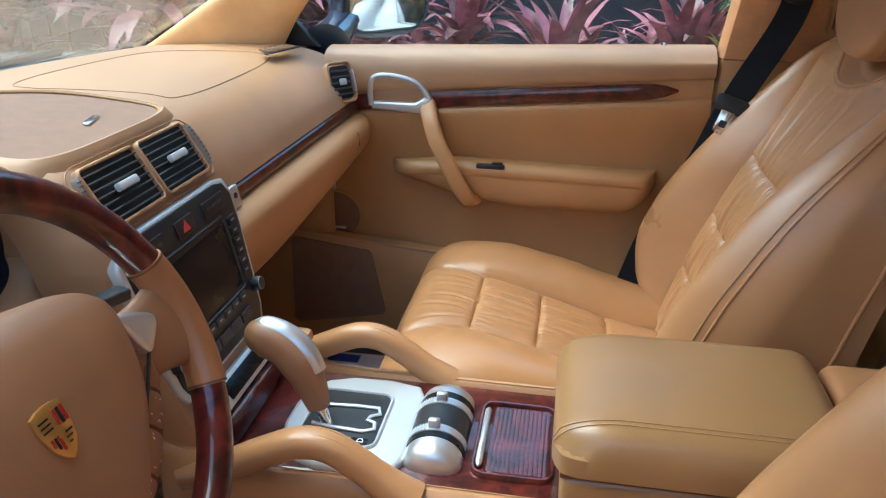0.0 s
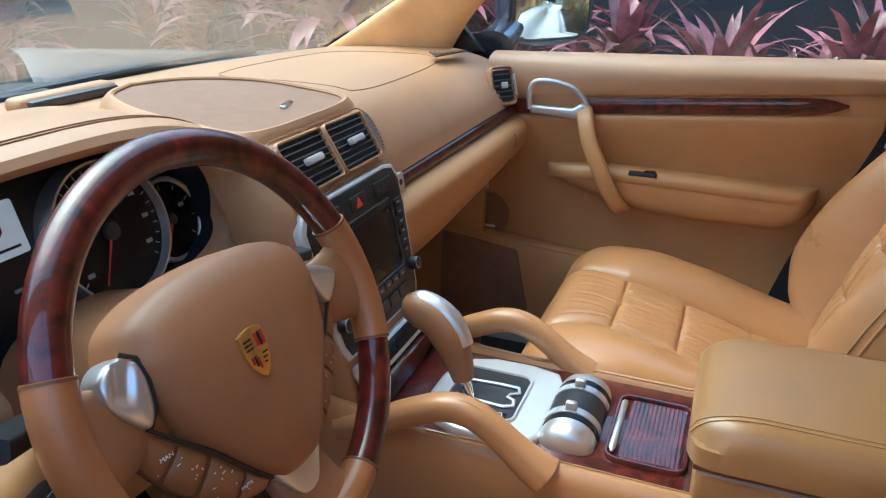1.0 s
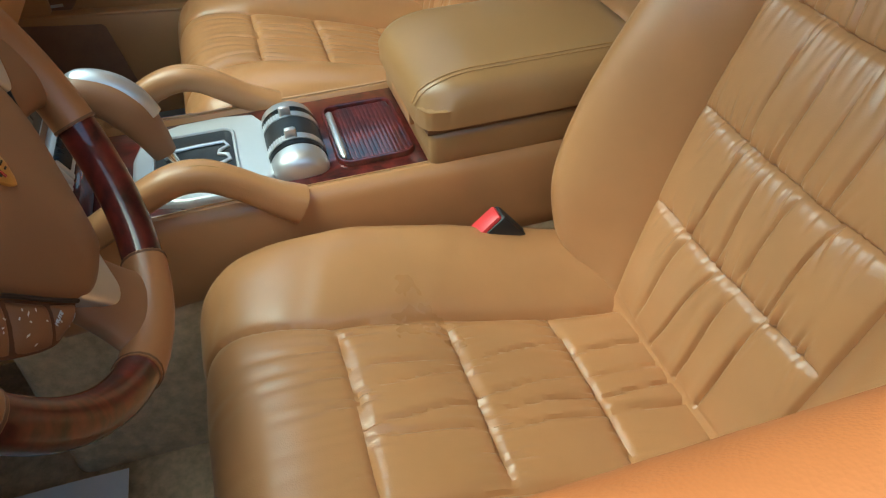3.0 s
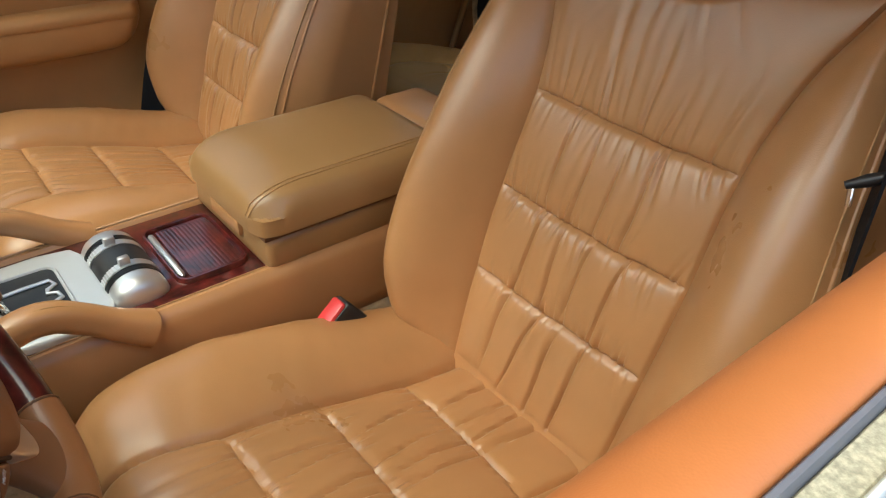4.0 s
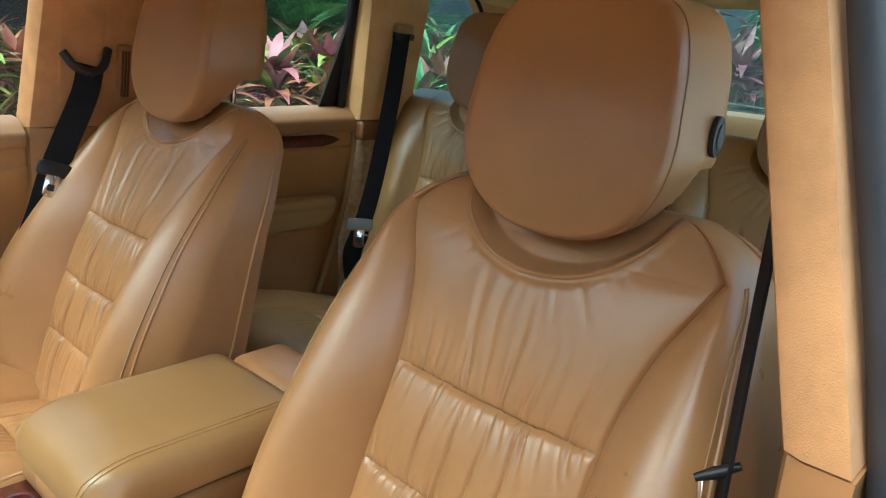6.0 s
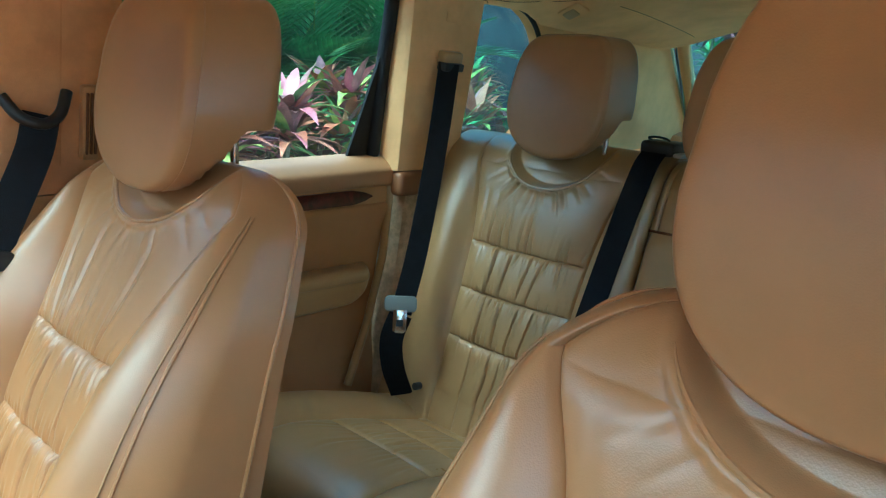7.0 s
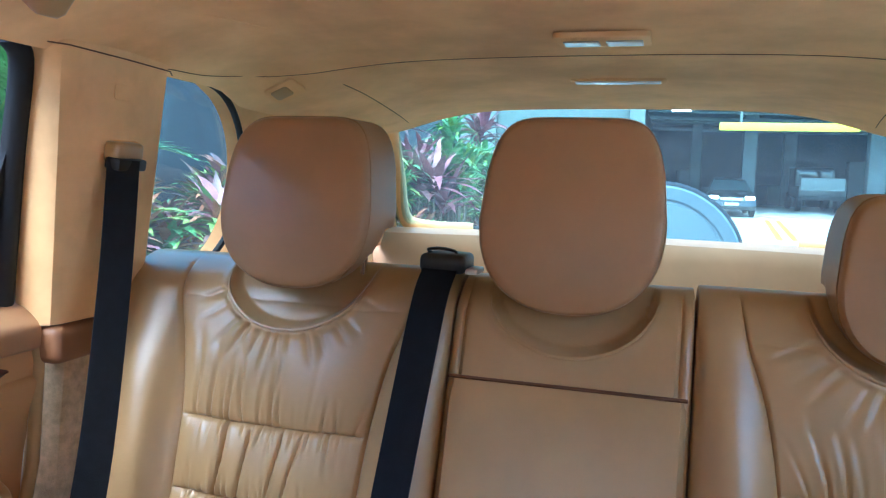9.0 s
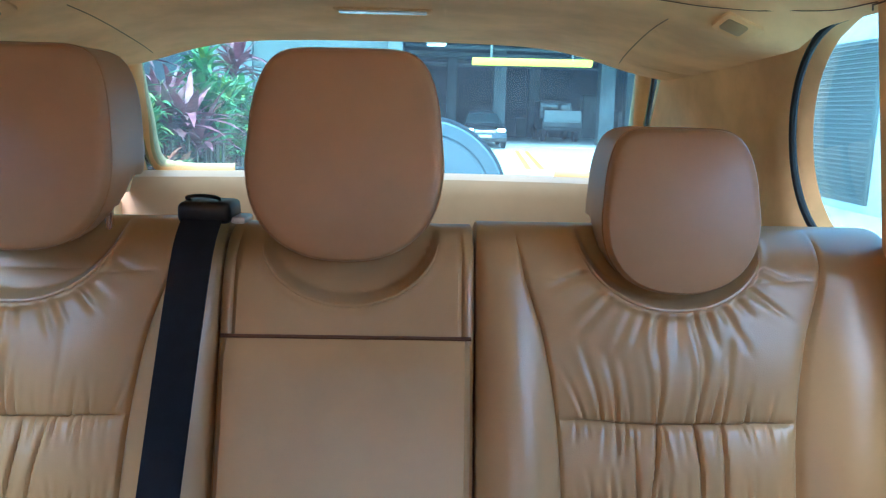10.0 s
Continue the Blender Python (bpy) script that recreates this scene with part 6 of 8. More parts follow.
# ---- centre stack ----
def centre_stack():
    st = thing("centre_stack", (0, 0.56, 0.9), "centre stack with vents, dark navigation screen and silver surround", "centre console")
    # leather housing round vents and screen
    rows = []
    for k, (y, z, w) in enumerate(((0.66, 1.190, 0.136), (0.620, 1.189, 0.139), (0.598, 1.180, 0.141), (0.585, 1.165, 0.142), (0.562, 1.125, 0.143), (0.554, 1.105, 0.143), (0.545, 1.07, 0.142), (0.528, 1.0, 0.137), (0.508, 0.92, 0.132), (0.498, 0.885, 0.126), (0.49, 0.85, 0.122))):
        row = []
        for i in range(29):
            t = i / 28 * 2 - 1
            e = max(0, abs(t) - 0.86) / 0.14
            row.append(Vector((w * t, y + 0.030 * e ** 1.6 + (0.05 if abs(t) > 0.999 else 0), z - 0.004 * e)))
        rows.append(row)
    fine = [[p for p in row] for row in zip(*[spline(col, 40) for col in zip(*rows)])]
    part("housing", sheet(fine), TAN_SMOOTH, st)
    # twin vents
    vm = axes((0, 0.5735, 1.1475), (1, 0, 0), (0, 0.0282, 0.047))
    for sgn in (-1, 1):
        m = vm @ Matrix.Translation((sgn * 0.0535, 0.0045, 0.001))
        fr = part("air_vent", ring_plate(0.0475, 0.0305, 0.0055, m, 0.004, 0.004), TAN_SMOOTH, st)
        part("vent_cavity", plate(rounded(-0.0475, 0.0475, -0.0305, 0.0305, 0.004), 0.0008, m, 0), BLACK, fr)
        for k in range(7):
            part("vent_slat", moved(rbox(-0.0470, 0.0470, -0.0008, 0.0008, 0.0006, 0.0056, 0.0004, 1), m @ Matrix.Translation((0, -0.0252 + 0.0084 * k, 0.0)) @ pose(0, 0, 0, 14, 0, 0)), DARK_GREY, fr)
        part("vent_tab", moved(rbox(-0.017, 0.017, -0.0045, 0.0045, 0.004, 0.013, 0.002), m), SILVER_PAINT, fr, "silver vent tab")
        wheel_rows = []
        for q in range(9):
            a = radians(-70 + 140 * q / 8)
            wheel_rows.append([m @ Vector((sgn * (0.052 + 0.010 * math.cos(a)), 0.030 * math.sin(a), z)) for z in (-0.006, 0.004, 0.008, 0.004, -0.006)])
        tw = part("thumb_wheel", sheet(wheel_rows), SILVER, fr, "ribbed silver thumb wheel")
        for q in range(9):
            a = radians(-48 + 96 * q / 8)
            part("rib", moved(rbox(-0.003, 0.003, -0.0006, 0.0006, 0.0, 0.0012, 0.0003, 1), m @ Matrix.Translation((sgn * (0.0515 + 0.010 * math.cos(a)), 0.030 * math.sin(a), 0.0068))), DARK_GREY, tw)
    loop = [vm @ Vector((x, y, 0.0012)) for x, y in rounded(-0.124, 0.124, -0.036, 0.043, 0.024, 8)]
    part("vent_seam", tube(loop, 0.0009, 6, closed=True), BROWN, st)
    # silver surround and black fascia
    pm = axes((0, 0.531, 1.006), (1, 0, 0), (0, 0.026, 0.109))
    outline = [(-0.128, 0.062), (-0.130, 0.085), (-0.118, 0.104), (-0.095, 0.109), (0.095, 0.109), (0.118, 0.104), (0.130, 0.085), (0.128, 0.04), (0.120, -0.02), (0.112, -0.072), (0.102, -0.090), (-0.102, -0.090), (-0.112, -0.072), (-0.120, -0.02)]
    part("silver_surround", plate(outline[::-1], 0.012, pm @ Matrix.Translation((0, 0, -0.004)), 0.004, 3), SILVER_PAINT, st, "satin silver surround")
    inner = [(x * 0.935, y * 0.95 + 0.001) for x, y in outline]
    fascia = part("fascia", plate(inner[::-1], 0.013, pm @ Matrix.Translation((0, 0, -0.003)), 0.002), BLACK, st, "black control panel")
    sm = pm @ Matrix.Translation((0, 0, 0.010))
    part("screen", plate(rounded(-0.078, 0.078, -0.026, 0.056, 0.004), 0.001, sm, 0.0004), BLACK_GLOSS, fascia, "dark glossy screen")
    part("disc_slot", plate(rounded(-0.080, 0.080, 0.062, 0.067, 0.002), 0.0016, sm, 0.0004), BLACK_GLOSS, fascia)
    part("bezel", ring_plate(0.080, 0.047, 0.0025, sm @ Matrix.Translation((0, 0.0165, 0)), 0.004, 0.003), DARK_GREY, fascia)
    tri = part("hazard_button", plate(rounded(-0.020, 0.020, -0.010, 0.010, 0.002), 0.002, sm @ Matrix.Translation((0, 0.083, 0)), 0.0006), BLACK, fascia)
    part("hazard_triangle", plate([(-0.008, -0.006), (0.008, -0.006), (0, 0.008)], 0.0006, sm @ Matrix.Translation((0, 0.083, 0.002)), 0), RED_BUTTON, tri, "red warning triangle")
    for sgn in (-1, 1):
        part("top_button", plate(rounded(-0.026, 0.026, -0.010, 0.010, 0.002), 0.002, sm @ Matrix.Translation((sgn * 0.072, 0.083, 0)), 0.0006), BLACK, fascia)
        for k in range(3):
            part("grey_mark", plate(rounded(-0.005, 0.005, -0.002, 0.002, 0.0008, 2), 0.0025, sm @ Matrix.Translation((sgn * 0.072 + (k - 1) * 0.015, 0.083 + 0.002 * nz(k, sgn), 0)), 0), DARK_GREY, fascia)
        for k in range(6):
            b = part("side_button", plate(rounded(-0.010, 0.010, -0.0055, 0.0055, 0.0015), 0.0025, sm @ Matrix.Translation((sgn * 0.101 - sgn * 0.0012 * k, 0.053 - 0.0135 * k, 0)), 0.0008), BLACK, fascia)
            part("grey_mark", plate(rounded(-0.004, 0.004, -0.0012, 0.0012, 0.0005, 2), 0.0028, sm @ Matrix.Translation((sgn * 0.101 - sgn * 0.0012 * k, 0.053 - 0.0135 * k, 0)), 0), GREY_MARK, b)
        kn = part("rotary_knob", tube([sm @ Vector((sgn * 0.104, -0.040, 0)), sm @ Vector((sgn * 0.104, -0.040, 0.008)), sm @ Vector((sgn * 0.104, -0.040, 0.0115))], [0.0098, 0.0096, 0.008], 24), BLACK, fascia, "black rotary knob")
        part("knob_ring", ring_bm(0.0072, 0.0086, 0.001, sm @ Matrix.Translation((sgn * 0.104, -0.040, 0.0105))), GREY_MARK, kn)
    for k in range(7):
        b = part("row_button", plate(rounded(-0.0095, 0.0095, -0.005, 0.005, 0.0015), 0.003, sm @ Matrix.Translation((-0.066 + 0.022 * k, -0.040, 0)), 0.0008), DARK_GREY, fascia)
        part("grey_mark", plate(rounded(-0.0035, 0.0035, -0.0012, 0.0012, 0.0005, 2), 0.0034, sm @ Matrix.Translation((-0.066 + 0.022 * k, -0.040, 0)), 0), GREY_MARK, b)
    for k in range(5):
        part("row_button", plate(rounded(-0.0135, 0.0135, -0.007, 0.007, 0.0015), 0.003, sm @ Matrix.Translation((-0.060 + 0.030 * k, -0.063, 0)), 0.0008), DARK_GREY, fascia)
    # silver rocker row below the screen, on the slope to the console
    cm = axes((0, 0.497, 0.893), (1, 0, 0), (0, 0.05, 0.06))
    bar = part("climate_bar", plate(rounded(-0.100, 0.100, -0.016, 0.016, 0.006), 0.016, cm, 0.004), SILVER_PAINT, st, "satin silver rocker switches")
    for sgn in (-1, 1):
        for k in range(3):
            part("rocker_switch", moved(rbox(-0.0055, 0.0055, -0.013, 0.013, 0.0, 0.010, 0.003), cm @ Matrix.Translation((sgn * (0.066 + 0.0125 * k), 0, 0.014)) @ pose(0, 0, 0, 12, 0, 0)), SILVER, bar)
    part("display_strip", plate(rounded(-0.052, 0.052, -0.010, 0.010, 0.002), 0.018, cm, 0.001), BLACK_GLOSS, bar)
    part("lower_panel", rbox(-0.098, 0.098, 0.47, 0.52, 0.845, 0.884, 0.004), WOOD, st)
    return st


centre_stack()

# ---- instrument cluster ----
def cluster():
    cl = thing("instrument_cluster", (-0.375, 0.65, 1.05), "hooded instrument cluster with silver ringed black dials", "instrument cluster")
    # leather pod: one closed rounded rim round the dials, the brow standing further forward
    rows, liner = [], []
    for k in range(97):
        a = 2 * math.pi * k / 96
        c, s = math.cos(a), math.sin(a)
        cx, sz = math.copysign(abs(c) ** 0.66, c), math.copysign(abs(s) ** 0.80, s)
        up, down = max(0.0, sz), max(0.0, -sz)
        inn = Vector((-0.376 + (0.242 if cx > 0 else 0.236) * cx, 0, 1.098 + 0.116 * up - 0.050 * down))
        out = Vector((-0.376 + (0.290 if cx > 0 else 0.276) * cx, 0, 1.096 + 0.146 * up - 0.098 * down))
        y0 = 0.655 - 0.020 * up - 0.018 * down - 0.014 * max(0.0, cx) ** 3

        def at(f, y, dz=0.0):
            return Vector((inn.x + (out.x - inn.x) * f, y, inn.z + (out.z - inn.z) * f + dz))

        rows.append([at(0.0, y0 + 0.022), at(0.06, y0 + 0.008), at(0.22, y0 - 0.004), at(0.48, y0 - 0.009), at(0.75, y0 - 0.004), at(0.93, y0 + 0.012), at(1.0, y0 + 0.038),
                     at(1.0 + 0.10 * up, 0.76, -0.002 * up), at(1.0 + 0.10 * up, 0.85, -0.030 * up), at(1.0 + 0.10 * up, 0.95, -0.058 * up)])
        liner.append([at(0.0, y0 + 0.0215), at(-0.02, 0.745)])
    hood = part("hood", sheet(rows), TAN_SMOOTH, cl, "stitched tan leather hood")
    part("hood_liner", sheet(liner), NAVY, cl, "dark blue inside of the hood")
    for f in (0.30, 0.55):
        pts = [r[5] + (r[6] - r[5]) * f + Vector((0, -0.0004, 0.0006)) for r in rows[4:45]]
        part("stitching", tube(pts, 0.0010, 5), BROWN, hood)
    # seam down the side of the pod towards the centre stack
    part("side_seam", tube(spline([(-0.098, 0.66, 1.135), (-0.093, 0.640, 1.10), (-0.094, 0.625, 1.05), (-0.102, 0.61, 1.01)], 20), 0.0010, 6), BROWN, hood)
    # column cover below the dials
    lip = []
    for k in range(31):
        x = -0.62 + 0.50 * k / 30
        lip.append([Vector((x, 0.66, 1.012)), Vector((x, 0.625, 1.006)), Vector((x, 0.60, 0.995)), Vector((x, 0.57, 0.975))])
    part("lower_lip", sheet(lip), BROWN, cl)
    # dark back plate and dials
    fm = axes((-0.376, 0.700, 1.135), (1, 0, 0), (0, 0.30, 1))
    back = part("dial_panel", plate(rounded(-0.255, 0.286, -0.095, 0.078, 0.080, 10), 0.004, fm, 0.001), BLACK, cl, "black dial panel")
    for cx, cy, r, ticks in ((0.108, -0.018, 0.071, 26), (-0.118, -0.018, 0.071, 22), (0.200, -0.034, 0.046, 9), (-0.206, -0.034, 0.046, 9)):
        m = fm @ Matrix.Translation((cx, cy, 0.014 if r > 0.06 else 0.004))
        d = part("dial", plate(disc(r - 0.002, 40), 0.002, m, 0), BLACK_GLOSS, back)
        part("dial_ring", ring_bm(r - 0.003, r + 0.003, 0.022 if r > 0.06 else 0.006, m @ Matrix.Translation((0, 0, -0.010 if r > 0.06 else 0))), SILVER, d, "satin silver dial ring")
        for k in range(ticks):
            a = radians(220 - 260 * k / (ticks - 1))
            long = k % 2 == 0
            part("tick", plate([(-0.0006, -0.003 if long else -0.002), (0.0006, -0.003 if long else -0.002), (0.0006, 0.003), (-0.0006, 0.003)], 0.0004,
                               m @ Matrix.Translation(((r - 0.009) * math.cos(a), (r - 0.009) * math.sin(a), 0.002)) @ pose(0, 0, 0, 0, 0, math.degrees(a) - 90), 0), GREY_MARK, d, smooth=False)
        for k in range(0, ticks, 3):
            a = radians(220 - 260 * k / (ticks - 1))
            part("figure_mark", plate(rounded(-0.0042, 0.0042, -0.0022, 0.0022, 0.0006, 2), 0.0004, m @ Matrix.Translation(((r - 0.020) * math.cos(a), (r - 0.020) * math.sin(a), 0.002)), 0), GREY_MARK, d, smooth=False)
        part("needle", plate([(-0.0012, 0), (0.0012, 0), (0.0005, r * 0.78), (-0.0005, r * 0.78)], 0.0012, m @ Matrix.Translation((0, 0, 0.005)) @ pose(0, 0, 0, 0, 0, 150), 0.0003), RED_BUTTON, d)
        part("needle_hub", plate(disc(0.009 if r > 0.05 else 0.006, 20), 0.006, m @ Matrix.Translation((0, 0, 0.003)), 0.0015), DARK_GREY, d)
    # lit centre display
    LIT = glow("lit_display", (0.42, 0.44, 0.48), 0.12)
    dm = fm @ Matrix.Translation((0.0, 0.012, 0.007))
    disp = part("centre_display", plate(rounded(-0.026, 0.026, -0.018, 0.032, 0.003), 0.003, dm, 0.0005), LIT, back, "lit pale grey display")
    part("display_mark", plate([(-0.006, 0.012), (0.006, 0.012), (0.006, 0.003), (0, -0.003), (-0.006, 0.003)], 0.0006, dm @ Matrix.Translation((0, 0.003, 0.003)), 0), RED_ENAMEL, disp)
    part("display_mark", plate(rounded(-0.018, 0.018, -0.0013, 0.0013, 0.0006, 2), 0.0006, dm @ Matrix.Translation((0, -0.010, 0.003)), 0), DARK_GREY, disp)
    for k in range(2):
        part("display_mark", plate(rounded(-0.014, 0.014, -0.0016, 0.0016, 0.0006, 2), 0.001, fm @ Matrix.Translation((0.012, -0.036 - 0.012 * k, 0.004)), 0), GREY_MARK, back)
    return cl


cluster()

# ---- console between the seats ----
def console():
    co = thing("centre_console", (0, 0.15, 0.5), "tan leather console with burl wood top and silver gear plate", "centre console")
    rows = []
    ys = [-0.50 + 1.03 * k / 40 for k in range(41)]
    for y in ys:
        top = 0.853 + 0.03 * max(0, (y - 0.40) / 0.13) ** 1.5 - 0.05 * max(0, (-0.16 - y) / 0.34)
        w = 0.122 + 0.012 * max(0, (y - 0.35) / 0.18)
        half = [(w + 0.000, 0.738), (w + 0.005, 0.746), (w + 0.006, 0.765), (w + 0.003, top - 0.05), (w + 0.001, top - 0.018), (w - 0.004, top - 0.005), (w - 0.011, top), (w - 0.020, top - 0.001), (w - 0.025, top - 0.008), (w - 0.026, 0.832)]
        ring = [Vector((-x, y, z)) for x, z in half] + [Vector((x, y, z)) for x, z in half[::-1]]
        rows.append(ring)
    part("console_body", sheet(rows), TAN, co, "tan leather sides with a stitched edge")
    part("tunnel", rbox(-0.128, 0.128, -0.50, 0.60, 0.48, 0.752, 0.02, 3), CARPET, co, "tan carpet over the tunnel")
    for sgn in (-1, 1):
        part("stitching", tube([(sgn * (0.122 - 0.017 + 0.012 * max(0, (y - 0.35) / 0.18)), y, 0.8536 + 0.03 * max(0, (y - 0.40) / 0.13) ** 1.5) for y in ys[14:36]], 0.0009, 5), STITCH, co)
    # wood top with a sunk tray
    wt = rbox(-0.099, 0.099, 0.06, 0.50, 0.82, 0.848, 0.003)
    wood = part("wood_top", wt, WOOD, co, "varnished red burl wood top")
    tm = axes((-0.006, 0.150, 0.849), (1, 0, 0), (0, 1, 0))
    part("tray_rim", ring_plate(0.066, 0.042, 0.0055, tm, 0.012, 0.005), WOOD, wood)
    lid = part("roller_lid", plate(rounded(-0.064, 0.064, -0.040, 0.030, 0.008), 0.002, tm, 0.001), WOOD, wood)
    for k in range(13):
        part("lid_rib", tube([tm @ Vector((-0.061, -0.036 + 0.0052 * k, 0.0021)), tm @ Vector((0.061, -0.036 + 0.0052 * k, 0.0021))], 0.0021, 6, flat=0.07), WOOD, lid)
    part("lid_grip", tube([tm @ Vector((-0.056, 0.0375, 0.003)), tm @ Vector((-0.05, 0.038, 0.0045)), tm @ Vector((0.05, 0.038, 0.0045)), tm @ Vector((0.056, 0.0375, 0.003))], [0.002, 0.0042, 0.0042, 0.002], 10, flat=0.8), SILVER, lid, "satin silver grip bar")
    # silver gear plate with its dished opening
    gm = axes((-0.008, 0.340, 0.846), (1, 0, 0), (0, 1, 0))
    plate_pts = [(-0.060, -0.070), (-0.082, -0.060), (-0.090, -0.02), (-0.088, 0.030), (-0.076, 0.062), (-0.052, 0.080), (-0.02, 0.087), (0.02, 0.087), (0.052, 0.080), (0.076, 0.062), (0.088, 0.030), (0.090, -0.02), (0.082, -0.060), (0.060, -0.070)]
    gp = part("gear_plate", plate(plate_pts[::-1], 0.012, gm, 0.006, 4), SILVER_PAINT, co, "satin silver gear plate")
    part("gate_well", plate(rounded(-0.054, 0.050, -0.030, 0.060, 0.012), 0.0132, gm, 0.0006), BLACK, gp, "black gear gate")
    part("gate_rim", ring_plate(0.052, 0.045, 0.0042, gm @ Matrix.Translation((-0.002, 0.015, 0.0115)), 0.012, 0.004), SILVER_PAINT, gp)
    path = [(0.016, 0.052), (0.020, 0.010), (0.020, -0.020), (0.008, -0.024), (0.002, -0.014), (-0.006, -0.012), (-0.010, -0.022), (-0.022, -0.024), (-0.028, -0.012), (-0.026, 0.030), (-0.022, 0.052)]
    part("gate_track", tube([gm @ Vector((x, y, 0.0145)) for x, y in path], 0.0028, 8, flat=0.7), SILVER, gp, "bright stepped gate track")
    strip = part("gear_letters", plate(rounded(-0.050, -0.040, -0.022, 0.045, 0.002), 0.0142, gm, 0.0005), BLACK_GLOSS, gp)
    for k, ch in enumerate("PRND"):
        words("gear_letter", ch, 0.011, gm @ Matrix.Translation((-0.045, 0.034 - 0.016 * k, 0.0145)), WHITE_MARK, strip)
    # roller switches
    drum = []
    for k in range(25):
        a = math.pi * k / 24
        drum.append([Vector((x, 0.240 + 0.034 * f * math.cos(a), 0.846 + 0.030 * f * math.sin(a))) for x, f in ((-0.082, 0.01), (-0.081, 0.40), (-0.079, 0.66), (-0.075, 0.86), (-0.069, 0.97), (-0.062, 1.0), (0.050, 1.0), (0.057, 0.97), (0.063, 0.86), (0.067, 0.66), (0.069, 0.40), (0.070, 0.01))])
    rl = part("switch_drum", sheet(drum), SILVER, co, "silver switch drum with black and ribbed bands")
    for x0, x1, mt, rr in ((-0.050, -0.040, BLACK_GLOSS, 1.03), (-0.039, -0.027, SILVER, 1.05), (-0.026, 0.014, BLACK, 1.03), (0.015, 0.027, SILVER, 1.05), (0.028, 0.040, BLACK_GLOSS, 1.03)):
        band = []
        for k in range(21):
            a = math.pi * (0.06 + 0.88 * k / 20)
            band.append([Vector((x, 0.240 + 0.034 * rr * math.cos(a), 0.846 + 0.030 * rr * math.sin(a))) for x in (x0, x1)])
        bd = part("switch_band", thick(sheet(band), 0.002), mt, rl)
        if mt is SILVER:
            part("switch_tab", rbox((x0 + x1) / 2 - 0.0045, (x0 + x1) / 2 + 0.0045, 0.236, 0.250, 0.872, 0.888, 0.003), SILVER, bd)
            for k in range(9):
                a = math.pi * (0.10 + 0.035 * k)
                part("rib", rbox(x0, x1, 0.240 + 0.0362 * math.cos(a) - 0.0007, 0.240 + 0.0362 * math.cos(a) + 0.0007, 0.846 + 0.0310 * math.sin(a), 0.846 + 0.0326 * math.sin(a), 0.0002, 1), SILVER_PAINT, bd)
    return co


console()


def gear_lever():
    gl = thing("gear_lever", (-0.008, 0.36, 0.855), "brown leather gear lever with silver topped knob", "gear lever")
    part("shaft", tube([(-0.026, 0.372, 0.852), (-0.024, 0.384, 0.885), (-0.022, 0.394, 0.91)], [0.0075, 0.007, 0.0065], 12), CHROME, gl, "bright steel shaft")
    pts = spline([(-0.024, 0.384, 0.880), (-0.022, 0.392, 0.905), (-0.019, 0.405, 0.932), (-0.016, 0.424, 0.953), (-0.014, 0.450, 0.962), (-0.013, 0.468, 0.955)], 28)
    rs = [0.0135 + 0.0095 * min(1, k / 12) - (0.012 * max(0, (k - 22) / 6) ** 2) for k in range(29)]
    part("knob", tube(pts, rs, 20, up=(1, 0, 0), flat=0.95, power=2.4), BROWN, gl)
    tops = [p + Vector((0, -0.0055 - 0.004 * (1 - k / 28), 0.0085)) for k, p in enumerate(pts)]
    part("knob_cap", tube(tops[8:28], [r * 0.80 for r in rs[8:28]], 18, up=(1, 0, 0), flat=0.8), SILVER, gl, "satin silver knob cap")
    return gl


gear_lever()


def grab_handle(sgn, label):
    gh = thing("grab_handle", (sgn * 0.115, 0.40, 0.85), label, "grab handle", "console grab handles")
    pts = spline([(sgn * 0.116, 0.250, 0.838), (sgn * 0.116, 0.278, 0.856), (sgn * 0.116, 0.310, 0.880), (sgn * 0.116, 0.342, 0.898), (sgn * 0.117, 0.375, 0.899), (sgn * 0.118, 0.415, 0.882), (sgn * 0.121, 0.462, 0.858), (sgn * 0.124, 0.51, 0.842)], 40)
    rs = [0.0165 + 0.005 * (1 - min(1, k / 9)) for k in range(41)]
    part("grip", tube(pts, rs, 18, up=(1, 0, 0), flat=0.98, power=2.6), TAN, gh)
    for off in (-0.006, 0.006):
        part("stitching", tube([p + Vector((off, -0.0045, 0.0152)) for p in pts[6:26]], 0.0008, 5), STITCH, gh)
    return gh


grab_handle(-1, "stitched tan leather grab handle on the console's driver side")
grab_handle(1, "stitched tan leather grab handle on the console's passenger side")


